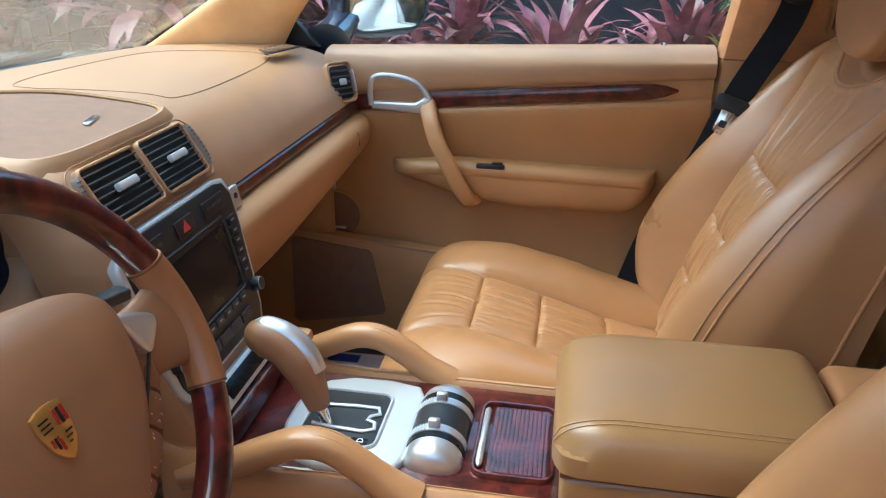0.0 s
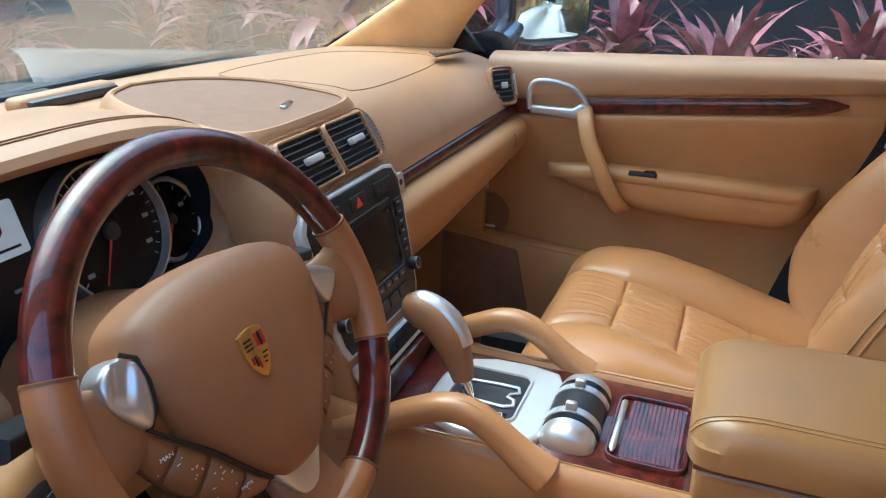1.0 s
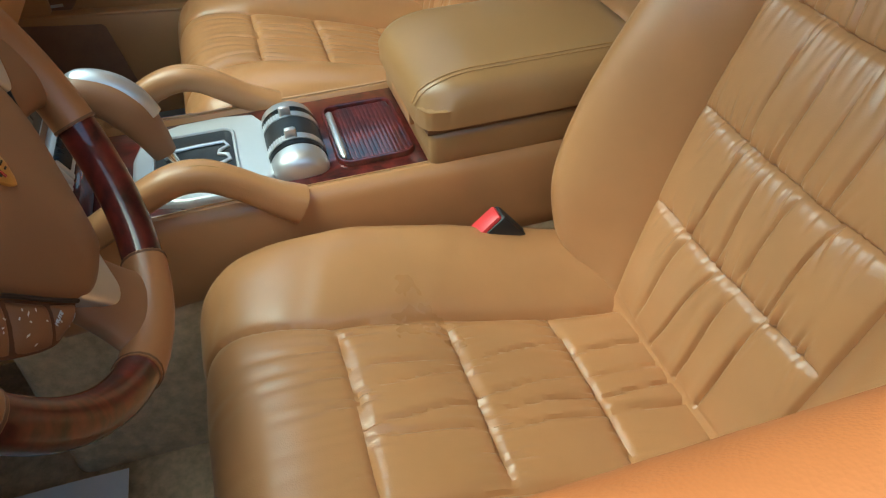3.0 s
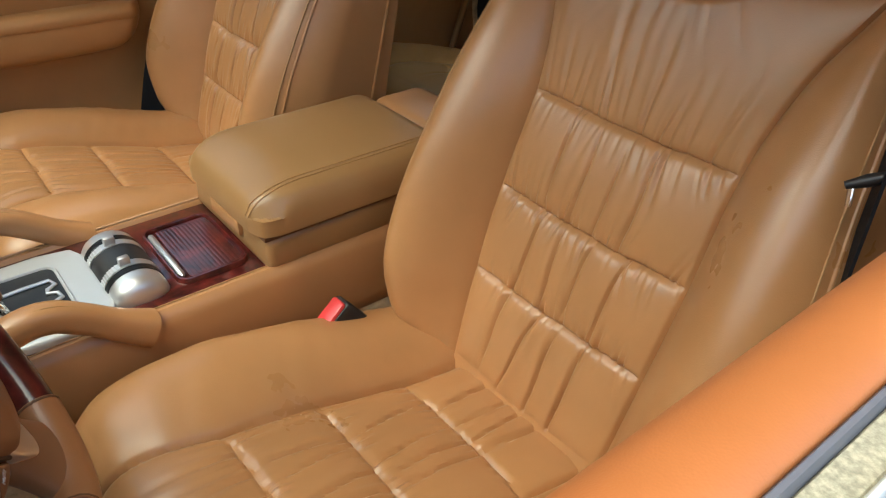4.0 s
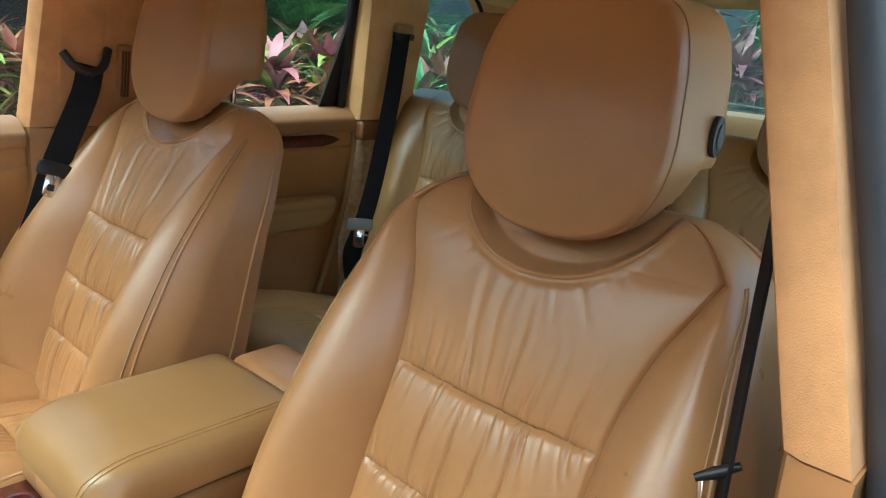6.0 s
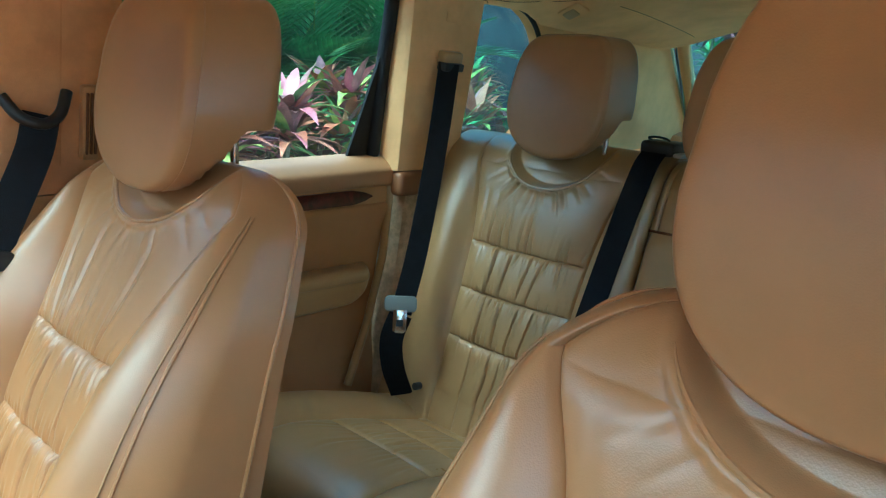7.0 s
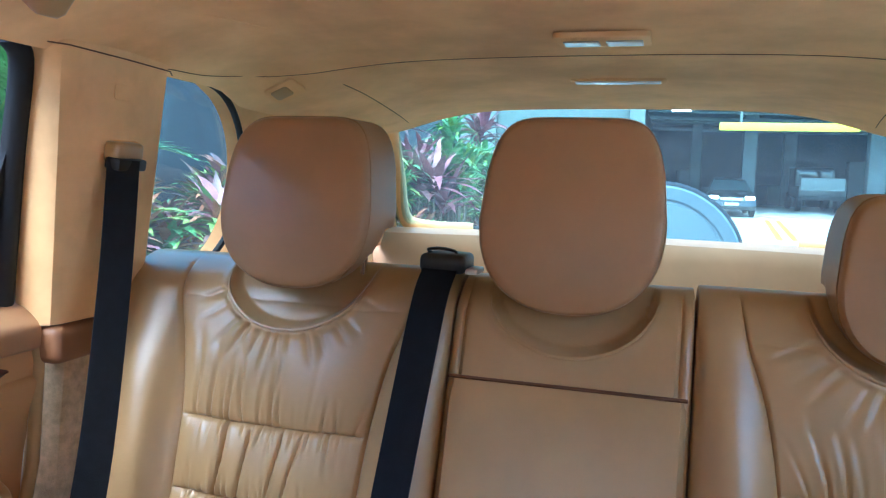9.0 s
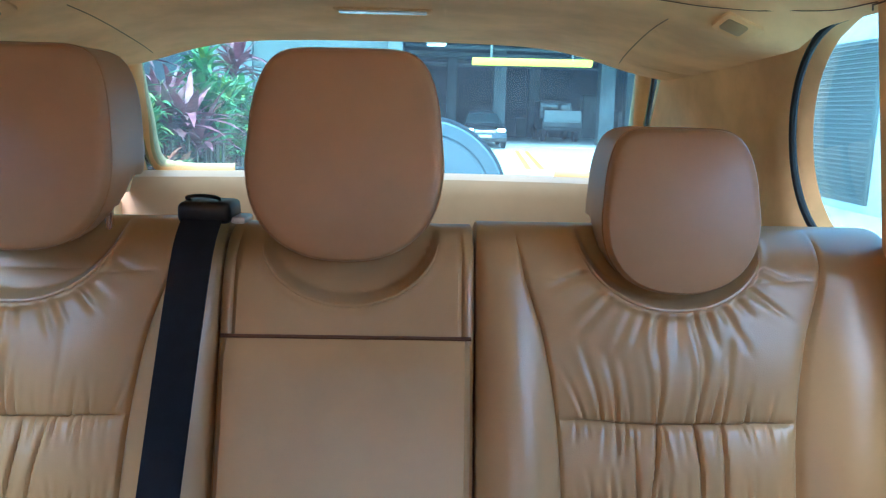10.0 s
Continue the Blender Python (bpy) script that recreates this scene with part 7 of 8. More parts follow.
def armrest():
    ar = thing("armrest_box", (0, -0.03, 0.85), "tan leather armrest box with padded stitched lid", "armrest")
    base = rbox(-0.113, 0.109, -0.185, 0.098, 0.845, 0.891, 0.010, 3)
    part("box", base, TAN_SHADED, ar)
    # lid: rounded pillow
    rows = []
    ny, nx = 44, 40
    x0, x1, y0, y1, zb, zt = -0.118, 0.112, -0.190, 0.108, 0.8975, 0.950
    for j in range(ny + 1):
        t = j / ny
        y = y0 + (y1 - y0) * t
        ey = max(0.0, (0.10 - t) / 0.10, (t - 0.76) / 0.24)
        row = []
        for i in range(nx + 1):
            s = 2 * i / nx - 1
            ex = max(0.0, (abs(s) - 0.72) / 0.28)
            e = min(1.0, math.sqrt(ex * ex + ey * ey))
            z = zb + 0.022 + (zt - zb - 0.022) * math.sqrt(max(0, 1 - e ** 2.4)) + 0.006 * (1 - s * s) * (1 - ey)
            row.append(Vector(((x0 + x1) / 2 + (x1 - x0) / 2 * s * (1 - 0.05 * max(0, (t - 0.86) / 0.14) ** 3), y - 0.010 * max(0, (t - 0.8) / 0.2) * ex ** 2, z)))
        rows.append(row)
    skin = sheet(rows)
    bmesh.ops.recalc_face_normals(skin, faces=skin.faces)
    edge = [e for e in skin.edges if e.is_boundary]
    ext = bmesh.ops.extrude_edge_only(skin, edges=edge)["geom"]
    for v in ext:
        if isinstance(v, bmesh.types.BMVert):
            v.co.z = zb
    lid = part("lid", skin, TAN_SHADED, ar, "padded tan leather lid")
    for off in (0, 1):
        pts = []
        for j in range(4, ny + 1):
            i = 4 + off
            pts.append(rows[j][i] + Vector((0, 0, 0.0006)))
        part("stitching", tube(pts, 0.0008, 5), STITCH, lid)
    # Dark strip that paints the shade line under the lid.
    part("gap", rbox(-0.1105, 0.1065, -0.186, 0.0985, 0.8900, 0.8985, 0), SEAM_SHADE, ar)
    part("latch", rbox(-0.045, 0.04, 0.094, 0.104, 0.868, 0.889, 0.003), TAN, ar)
    # rear end piece behind the lid
    part("rear_cover", rbox(-0.112, 0.108, -0.30, -0.196, 0.84, 0.935, 0.02, 3), TAN, ar)
    return ar


armrest()


# ---- belts ----
def webbing(pts, width, across, n=40, th=0.0012):
    """A flat belt along points; across: the direction of its width."""
    p = spline(pts, n)
    rows = []
    for k, c in enumerate(p):
        d = (p[min(n, k + 1)] - p[max(0, k - 1)]).normalized()
        a = Vector(across)
        a = (a - d * a.dot(d)).normalized()
        nn = d.cross(a)
        rows.append([c - a * width / 2 - nn * th, c + a * width / 2 - nn * th, c + a * width / 2 + nn * th, c - a * width / 2 + nn * th])
    return sheet(rows, close=True, caps=True)


def tongue(parent, at, right, up, label="black belt tongue with a chrome plate", size=1.0, body=BLACK):
    m = axes(at, right, up) @ Matrix.Diagonal((size, size, size, 1))
    t = part("belt_tongue", plate(rounded(-0.029, 0.029, -0.014, 0.014, 0.008), 0.009, m @ Matrix.Translation((0, 0, -0.0045)), 0.003), body, parent, label)
    part("steel_plate", plate([(-0.012, 0.0), (0.012, 0.0), (0.012, -0.042), (0.006, -0.046), (-0.006, -0.046), (-0.012, -0.042)][::-1], 0.0024, m @ Matrix.Translation((0, -0.006, 0.002)), 0.0005), CHROME, t, "chrome belt plate")
    part("plate_slot", plate(rounded(-0.006, 0.006, -0.034, -0.022, 0.001, 2), 0.0030, m @ Matrix.Translation((0, -0.006, 0.002)), 0), BLACK, t)
    return t


# rear right belt from the post down to the cushion
b1 = thing("seat_belt", (0.59, -0.95, 0.80), "black rear seat belt hanging from the post", "seat belt", "seat belts")
part("webbing", webbing([(0.613, -1.018, 1.415), (0.603, -0.985, 1.25), (0.583, -0.925, 1.05), (0.566, -0.868, 0.92)], 0.043, (0.55, 0.83, 0)), BELT, b1)
part("loop", webbing([(0.565, -0.866, 0.918), (0.572, -0.850, 0.865), (0.576, -0.862, 0.80), (0.580, -0.895, 0.730)], 0.047, (0.72, 0.69, 0)), BELT, b1)
tongue(b1, (0.556, -0.856, 0.945), (-0.72, -0.69, 0), (0.1, -0.25, 1), "light grey belt tongue with a chrome plate", 1.12, material("light_grey_plastic", (0.20, 0.22, 0.22), 0.4, vary=0.06))
part("button_stop", tube([(0.548, -0.915, 0.755), (0.548, -0.900, 0.757)], 0.008, 12), DARK_GREY, b1)
# outlet on the rear post
outlet = thing("belt_outlet", (0.62, -1.04, 1.42), "tan belt outlet cover on the rear post", "belt guide")
part("cover", moved(rbox(-0.005, 0.012, -0.028, 0.028, -0.150, 0.040, 0.005, 3), Matrix.Translation((0.640, -1.045, 1.402)) @ pose(0, 0, 0, 0, -10, 0)), SUEDE, outlet)
part("guide", moved(rbox(-0.016, 0.010, -0.030, 0.028, -0.010, 0.020, 0.007, 3), Matrix.Translation((0.632, -1.035, 1.420)) @ pose(0, 0, 0, 0, -10, 0)), TAN_REAR, outlet)
part("slot", moved(rbox(-0.022, 0.004, -0.028, 0.028, -0.010, 0.006, 0.003), Matrix.Translation((0.628, -1.030, 1.412)) @ pose(0, 0, 0, 0, -10, 0)), BLACK, outlet)

# centre belt over the seat back
b2 = thing("seat_belt", (0.19, -1.0, 0.80), "black centre seat belt lying over the rear seat back", "seat belt", "seat belts")
path = [(0.168, -1.150, 1.284), (0.172, -1.112, 1.290), (0.176, -1.078, 1.266), (0.180, -1.054, 1.22), (0.186, -1.012, 1.12), (0.194, -0.968, 1.0), (0.202, -0.922, 0.88), (0.206, -0.888, 0.80), (0.208, -0.856, 0.715)]
part("webbing", webbing(path, 0.047, (1, 0, 0.03), 50), BELT, b2)
gd = part("belt_guide", rbox(0.140, 0.204, -1.150, -1.092, 1.276, 1.302, 0.008, 3), BLACK, b2, "black belt guide")
part("guide_loop", tube(spline([(0.192, -1.118, 1.300), (0.196, -1.110, 1.306), (0.178, -1.104, 1.309), (0.160, -1.110, 1.306), (0.158, -1.118, 1.300)], 20), 0.0022, 8), BLACK, gd)
part("guide_tab", rbox(0.124, 0.142, -1.140, -1.100, 1.276, 1.284, 0.003), SILVER_PAINT, gd, "pale metal tab")
part("button_stop", tube([(0.199, -0.958, 0.935), (0.199, -0.951, 0.936)], 0.006, 12), DARK_GREY, b2)

# front passenger belt
b3 = thing("seat_belt", (0.63, -0.20, 0.75), "black front passenger belt hanging by the door post", "seat belt", "seat belts")
part("webbing", webbing([(0.640, -0.240, 1.315), (0.639, -0.225, 1.26), (0.632, -0.180, 1.17), (0.628, -0.152, 1.11), (0.630, -0.120, 1.02), (0.640, -0.055, 0.88), (0.650, -0.010, 0.72)], 0.047, (0.30, 0.95, 0.2)), BELT, b3)
tongue(b3, (0.618, -0.156, 1.128), (-0.20, -0.93, -0.3), (0.1, -0.4, 1))
part("guide_loop", tube(spline([(0.654, -0.280, 1.345), (0.642, -0.265, 1.315), (0.634, -0.240, 1.302), (0.640, -0.212, 1.312), (0.652, -0.195, 1.338)], 20), 0.008, 10), BLACK, b3, "black belt guide loop")
pn = thing("belt_height_panel", (0.655, -0.22, 1.35), "tan belt height panel on the door post", "belt guide")
part("panel", moved(rbox(-0.010, 0.010, -0.045, 0.045, -0.15, 0.12, 0.008, 3), Matrix.Translation((0.664, -0.235, 1.38)) @ pose(0, 0, 0, 0, -10, 0)), SUEDE_ORANGE, pn)
gr = part("air_outlet", moved(rbox(-0.008, 0.008, -0.012, 0.012, -0.055, 0.055, 0.004), Matrix.Translation((0.664, -0.312, 1.300)) @ pose(0, 0, 0, 0, -10, 0)), TAN_DOOR, pn)
for k in range(3):
    part("slot", moved(rbox(-0.010, 0.006, -0.0015, 0.0015, -0.045, 0.045, 0.0005, 1), Matrix.Translation((0.662, -0.318 + 0.006 * k, 1.300)) @ pose(0, 0, 0, 0, -10, 0)), SEAM_SHADE, gr)

# driver's belt behind the seat's outer bolster
b4 = thing("seat_belt", (-0.67, -0.15, 0.7), "black driver belt hanging between seat and door post", "seat belt", "seat belts")
part("webbing", webbing([(-0.640, -0.180, 1.43), (-0.650, -0.150, 1.28), (-0.655, -0.140, 1.15), (-0.657, -0.140, 1.0), (-0.665, -0.15, 0.80), (-0.67, -0.16, 0.65)], 0.047, (0.42, -0.90, 0)), BELT, b4)
part("guide", rbox(-0.668, -0.628, -0.215, -0.175, 1.40, 1.45, 0.008), BLACK, b4)
part("tongue_grip", tube([(-0.642, -0.115, 1.134), (-0.653, -0.123, 1.140), (-0.668, -0.130, 1.150)], [0.003, 0.005, 0.003], 10), BLACK, b4)
part("steel_plate", moved(rbox(-0.001, 0.001, -0.006, 0.006, -0.010, 0.008, 0.0006), Matrix.Translation((-0.646, -0.119, 1.128)) @ pose(0, 0, 0, 30, 0, 35)), CHROME, b4)

# ---- small loose things ----
mat1 = thing("paper_mat", (-0.45, 0.52, 0.51), "white paper floor mat with dark blue printing on the driver's carpet", "paper mat", "paper mats")
rows = []
for k in range(25):
    y = 0.53 + 0.38 * k / 24
    rows.append([Vector((x, y, 0.512 + 0.006 * nz(x * 7, y * 7, 3) + 0.42 * max(0, (y - 0.72) / 0.31) ** 1.3)) for x in [-0.56 + 0.41 * i / 20 for i in range(21)]])
part("sheet", thick(sheet(rows), 0.0015), PAPER, mat1)
for k in range(4):
    part("print_bar", moved(rbox(-0.03, 0.03, -0.018, 0.018, -0.001, 0.003, 0.001, 1), Matrix.Translation((-0.25, 0.70 + 0.05 * k, 0.522 + 0.42 * max(0, (0.70 + 0.05 * k - 0.72) / 0.31) ** 1.3)) @ pose(0, 0, 0, 12 * k, 0, 8)), BLUE_MARK, mat1)
mat2 = thing("paper_mat", (0.36, 0.55, 0.51), "white paper floor mat with blue printing on the passenger's carpet", "paper mat", "paper mats")
part("sheet", rbox(0.30, 0.68, 0.42, 0.74, 0.514, 0.5165, 0.0005, 1), PAPER, mat2)
for k in range(5):
    part("print_bar", rbox(0.46 + 0.045 * k, 0.49 + 0.045 * k, 0.54, 0.61, 0.5168, 0.518, 0.0004, 1), BLUE_MARK, mat2)

key = thing("ignition_key", (-0.62, 0.53, 1.00), "black car key with a yellow plastic tag hanging from it", "car key")
part("key_head", moved(rbox(-0.016, 0.016, -0.011, 0.011, -0.026, 0.026, 0.007, 3), Matrix.Translation((-0.606, 0.492, 1.112))), BLACK, key)
part("key_ring", tube([Vector((-0.598 + 0.011 * math.cos(a), 0.488, 1.086 + 0.011 * math.sin(a))) for a in [2 * math.pi * q / 24 for q in range(24)]], 0.0011, 6, closed=True), CHROME, key)
part("key_ring", tube([Vector((-0.592, 0.486 + 0.009 * math.cos(a), 1.072 + 0.009 * math.sin(a))) for a in [2 * math.pi * q / 24 for q in range(24)]], 0.001, 6, closed=True), CHROME, key)
tm = axes((-0.584, 0.482, 1.044), (1, -0.25, 0.08), (-0.1, 0, 1))
tag = part("tag", plate([(-0.013, -0.022), (0.013, -0.022), (0.013, 0.015), (0.008, 0.022), (-0.008, 0.022), (-0.013, 0.015)], 0.005, tm, 0.0018), FOB, key, "bright yellow-green plastic tag")
part("print_bar", plate(rounded(-0.0032, 0.0018, -0.017, 0.011, 0.001, 2), 0.0004, tm @ Matrix.Translation((-0.001, 0, 0.005)), 0), DARK_GREY, tag)


def pedal(x, y, z, w, h, label):
    p = thing("pedal", (x, y, z - 0.05), label, "pedal", "pedals")
    m = axes((x, y, z), (1, 0, 0), (0, 0.55, 0.85))
    part("pad", plate(rounded(-w, w, -h, h, 0.010), 0.012, m, 0.004), RUBBER, p)
    for k in range(4):
        part("rib", moved(rbox(-w * 0.8, w * 0.8, -0.004, 0.004, 0.011, 0.015, 0.0015, 1), m @ Matrix.Translation((0, -h * 0.7 + h * 1.4 * k / 3, 0))), GREY_RUBBER, p)
    part("arm", tube([(x, y + 0.01, z), (x, y + 0.08, z + 0.10), (x, y + 0.10, z + 0.24)], 0.009, 8), BLACK, p)


pedal(-0.26, 0.80, 0.68, 0.042, 0.030, "black ribbed brake pedal")
pedal(-0.16, 0.84, 0.64, 0.024, 0.060, "black ribbed accelerator pedal")
rest = thing("foot_rest", (-0.38, 0.80, 0.56), "black ribbed foot rest on the carpet", "pedal")
m = axes((-0.38, 0.80, 0.61), (1, 0, 0), (0, 0.7, 0.6))
part("pad", plate(rounded(-0.045, 0.045, -0.085, 0.085, 0.012), 0.014, m, 0.004), RUBBER, rest)
for k in range(6):
    part("rib", moved(rbox(-0.037, 0.037, -0.004, 0.004, 0.013, 0.017, 0.0015, 1), m @ Matrix.Translation((0, -0.065 + 0.026 * k, 0))), GREY_RUBBER, rest)


# ---- outside ----
# Lightened past its own tone to bounce light up to the roof lining.
CONCRETE = material("pale_concrete", (0.52, 0.51, 0.48), 0.9, vary=0.18, scale=2.5, grain=0.4, grain_scale=120)
SOIL = material("dark_soil", (0.035, 0.026, 0.018), 0.98, vary=0.4, scale=14, grain=1.0, grain_scale=90)
DARK_WALL = material("dark_painted_wall", (0.028, 0.032, 0.040), 0.8, vary=0.15, scale=2, grain=0.3, grain_scale=200)
# Pale render darkened: the far building's shade is put into this colour.
DIMMED_PALE_WALL = material("dimmed_pale_render", (0.135, 0.15, 0.145), 0.85, vary=0.05, scale=1.5, grain=0.25, grain_scale=150)
GREY_DOOR = material("grey_garage_panel", (0.088, 0.104, 0.098), 0.6, vary=0.06, scale=2)
# The gloom inside the garage, painted into its walls and ceiling.
GARAGE_SHADE = material("garage_shade", (0.020, 0.028, 0.034), 0.9, vary=0.3, scale=1.2)
YELLOW = material("yellow_paint", (0.80, 0.70, 0.03), 0.45, vary=0.06, scale=8)
LEAF_GREEN = material("palm_green", (0.13, 0.32, 0.09), 0.40, vary=0.5, scale=9, second=(0.24, 0.46, 0.17))
LEAF_LIME = material("lime_leaf", (0.20, 0.36, 0.06), 0.42, vary=0.35, scale=16, second=(0.46, 0.46, 0.12))
LEAF_PINK = material("crimson_leaf", (0.23, 0.040, 0.055), 0.45, vary=0.5, scale=9, second=(0.48, 0.17, 0.20))
LEAF_DARK = material("maroon_leaf", (0.14, 0.055, 0.055), 0.42, vary=0.5, scale=16, second=(0.33, 0.15, 0.14))
LEAF_ORANGE = material("orange_leaf", (0.46, 0.10, 0.045), 0.42, vary=0.4, scale=14, second=(0.52, 0.22, 0.13))
BARK = material("grey_bark", (0.16, 0.13, 0.085), 0.95, vary=0.35, scale=22, grain=1.0, grain_scale=160)

rows = [[Vector((-70 + 140 * i / 28, -70 + 140 * k / 28, 0.0)) for i in range(29)] for k in range(29)]
solo("ground", sheet(rows), CONCRETE, "pale weathered concrete driveway", "ground", kind="structure")
solo("garden_bed", rbox(1.75, 4.2, -11.5, 9.0, 0.0, 0.20, 0.05), SOIL, "dark soil bed along the driveway", "garden bed", kind="structure")
solo("wall_garden", rbox(4.2, 4.4, -8.2, 8.9, 0.0, 3.4, 0.01), DARK_WALL, "dark painted boundary wall behind the plants", "wall", kind="structure")
solo("kerb", rbox(1.62, 1.75, -11.5, 9.0, 0.0, 0.24, 0.02), CONCRETE, "pale concrete kerb of the planting bed", "kerb", kind="structure")


def leaf(bm, base, d, length, width, droop, seed, fold=0.25, segs=6):
    """One strap leaf that arches over and tapers to a tip."""
    d = Vector(d).normalized()
    side = d.cross(Vector((0, 0, 1)))
    side = side.normalized() if side.length > 1e-3 else Vector((1, 0, 0))
    p, step = Vector(base), length / segs
    prev = None
    for k in range(segs + 1):
        t = k / segs
        w = width * math.sin(math.pi * (0.10 + 0.90 * t) ** 0.8) ** 0.9 * 0.5 if t < 1 else 0.0005
        up = side.cross(d)
        wig = 0.12 * math.sin(seed + 5 * t)
        a = bm.verts.new(p - side * w + up * w * (fold + wig))
        c = bm.verts.new(p)
        b = bm.verts.new(p + side * w + up * w * (fold - wig))
        if prev:
            bm.faces.new((prev[0], prev[1], c, a))
            bm.faces.new((prev[1], prev[2], b, c))
        prev = (a, c, b)
        p = p + d * step
        d = (d + Vector((0, 0, -droop * (0.4 + t)))).normalized()


def rosette_plant(name, label, category, group, at, rnd, height, n, length, width, mats, heads=1):
    """A cane plant: thin stems that carry rosettes of strap leaves."""
    pl = thing(name, at, label, category, group)
    base = Vector(at)
    groups = {}
    for h in range(heads):
        off = Vector((rnd.uniform(-0.2, 0.2), rnd.uniform(-0.2, 0.2), 0)) * (1 if heads > 1 else 0.2)
        top = base + off + Vector((0, 0, height * rnd.uniform(0.6, 1.0)))
        part("stem", tube(spline([base + off * 0.3, base + off * 0.8 + Vector((0, 0, height * 0.4)), top], 8), [0.014] * 5 + [0.010] * 4, 6), BARK, pl)
        for k in range(n):
            a = 2.4 * k + rnd.uniform(-0.3, 0.3)
            el = rnd.uniform(0.1, 1.25)
            d = (math.cos(a) * math.cos(el), math.sin(a) * math.cos(el), math.sin(el))
            mi = rnd.randrange(len(mats))
            bm = groups.setdefault(mi, bmesh.new())
            leaf(bm, top - Vector((0, 0, rnd.uniform(0, 0.12))), d, length * rnd.uniform(0.6, 1.1), width * rnd.uniform(0.7, 1.1), rnd.uniform(0.12, 0.32), rnd.uniform(0, 6))
    for mi, bm in groups.items():
        part("leaves", bm, mats[mi], pl)
    return pl


def palm(at, rnd, n, length, height, label):
    """A clump palm: arching fronds with paired leaflets."""
    pl = thing("palm", at, label, "palm", "palms")
    crown = bmesh.new()
    base = Vector(at)
    for k in range(n):
        a = 2.4 * k + rnd.uniform(-0.3, 0.3)
        el = rnd.uniform(0.55, 1.35)
        d = Vector((math.cos(a) * math.cos(el), math.sin(a) * math.cos(el), math.sin(el)))
        p = base + Vector((rnd.uniform(-0.15, 0.15), rnd.uniform(-0.15, 0.15), height * rnd.uniform(0.1, 0.9)))
        L = length * rnd.uniform(0.7, 1.1)
        segs = 16
        pts = []
        for s in range(segs + 1):
            pts.append(p.copy())
            p = p + d * (L / segs)
            d = (d + Vector((0, 0, -0.055 - 0.05 * s / segs))).normalized()
        part("frond_stalk", tube(pts, [0.008 * (1 - 0.8 * s / segs) for s in range(segs + 1)], 5), LEAF_LIME, pl)
        for s in range(3, segs + 1):
            d = (pts[s] - pts[s - 1]).normalized()
            side = d.cross(Vector((0, 0, 1))).normalized()
            ll = L * 0.30 * math.sin(math.pi * (0.12 + 0.85 * (s - 3) / (segs - 3))) ** 0.7
            for half in (0, 0.5):
                q = pts[s - 1] + (pts[s] - pts[s - 1]) * half
                for sg in (-1, 1):
                    leaf(crown, q, d * 0.75 + side * sg + Vector((0, 0, 0.15)), ll * rnd.uniform(0.85, 1.1), 0.044, 0.10, s, segs=3)
    part("crown", crown, LEAF_GREEN, pl)
    return pl


rnd = random.Random(5)
CORD = [LEAF_PINK, LEAF_PINK, LEAF_DARK]
CROT = [LEAF_LIME, LEAF_ORANGE, LEAF_LIME, LEAF_PINK, LEAF_ORANGE, LEAF_GREEN, LEAF_DARK]
cords = [rosette_plant("cordyline", "crimson cordyline with strap leaves in the soil bed", "shrub", "cordylines", (2.3 + 0.1 * k, 0.9 + 0.5 * k, 0.18), rnd, 0.9 + 0.2 * k, 26, 0.48, 0.075, CORD, 2) for k in range(3)]
crots = [rosette_plant("croton", "croton with yellow, red and dark speckled leaves", "shrub", "crotons", (2.3, -2.6 - 0.5 * k, 0.18), rnd, 0.85, 58, 0.20, 0.045, CROT, 6) for k in range(3)]
palms = [palm((3.5 + 0.15 * k, -2.0 - 0.7 * k, 0.18), rnd, 17, 1.9, 1.0, "green clump palm with feathered fronds by the dark wall") for k in range(3)]
limes = [rosette_plant("lime_shrub", "small lime green shrub with broad leaves", "shrub", "lime shrubs", (1.98, 1.62, 0.18), rnd, 0.85, 16, 0.24, 0.10, [LEAF_LIME, LEAF_LIME, LEAF_GREEN, LEAF_ORANGE], 1)]
shrubs = [rosette_plant("green_shrub", "leafy green shrub in the soil bed", "shrub", "green shrubs", (2.4, -8.0, 0.18), rnd, 1.1, 44, 0.26, 0.06, [LEAF_GREEN, LEAF_GREEN, LEAF_LIME], 5)]
for k in range(20):
    y = -0.7 + 0.26 * k + rnd.uniform(-0.2, 0.2)
    src = cords[k % 3]
    s = rnd.uniform(0.70, 0.98)
    copy_thing(src, Matrix.Translation((rnd.uniform(1.95, 3.0), y, 0.18)) @ pose(0, 0, 0, 0, 0, rnd.uniform(0, 360)) @ Matrix.Diagonal((s, s, s, 1)))
for k in range(18):
    y = -0.7 - 0.23 * k + rnd.uniform(-0.12, 0.12)
    src = crots[k % 3]
    s = rnd.uniform(1.15, 1.4)
    copy_thing(src, Matrix.Translation((rnd.uniform(2.0, 2.8), y, 0.18)) @ pose(0, 0, 0, 0, 0, rnd.uniform(0, 360)) @ Matrix.Diagonal((s, s, s, 1)))
for k in range(9):
    copy_thing(palms[k % 3], Matrix.Translation((rnd.uniform(3.3, 3.8), -1.75 - 0.25 * k, 0.55)) @ pose(0, 0, 0, 0, 0, rnd.uniform(0, 360)) @ Matrix.Diagonal((0.72, 0.72, 0.80, 1)))
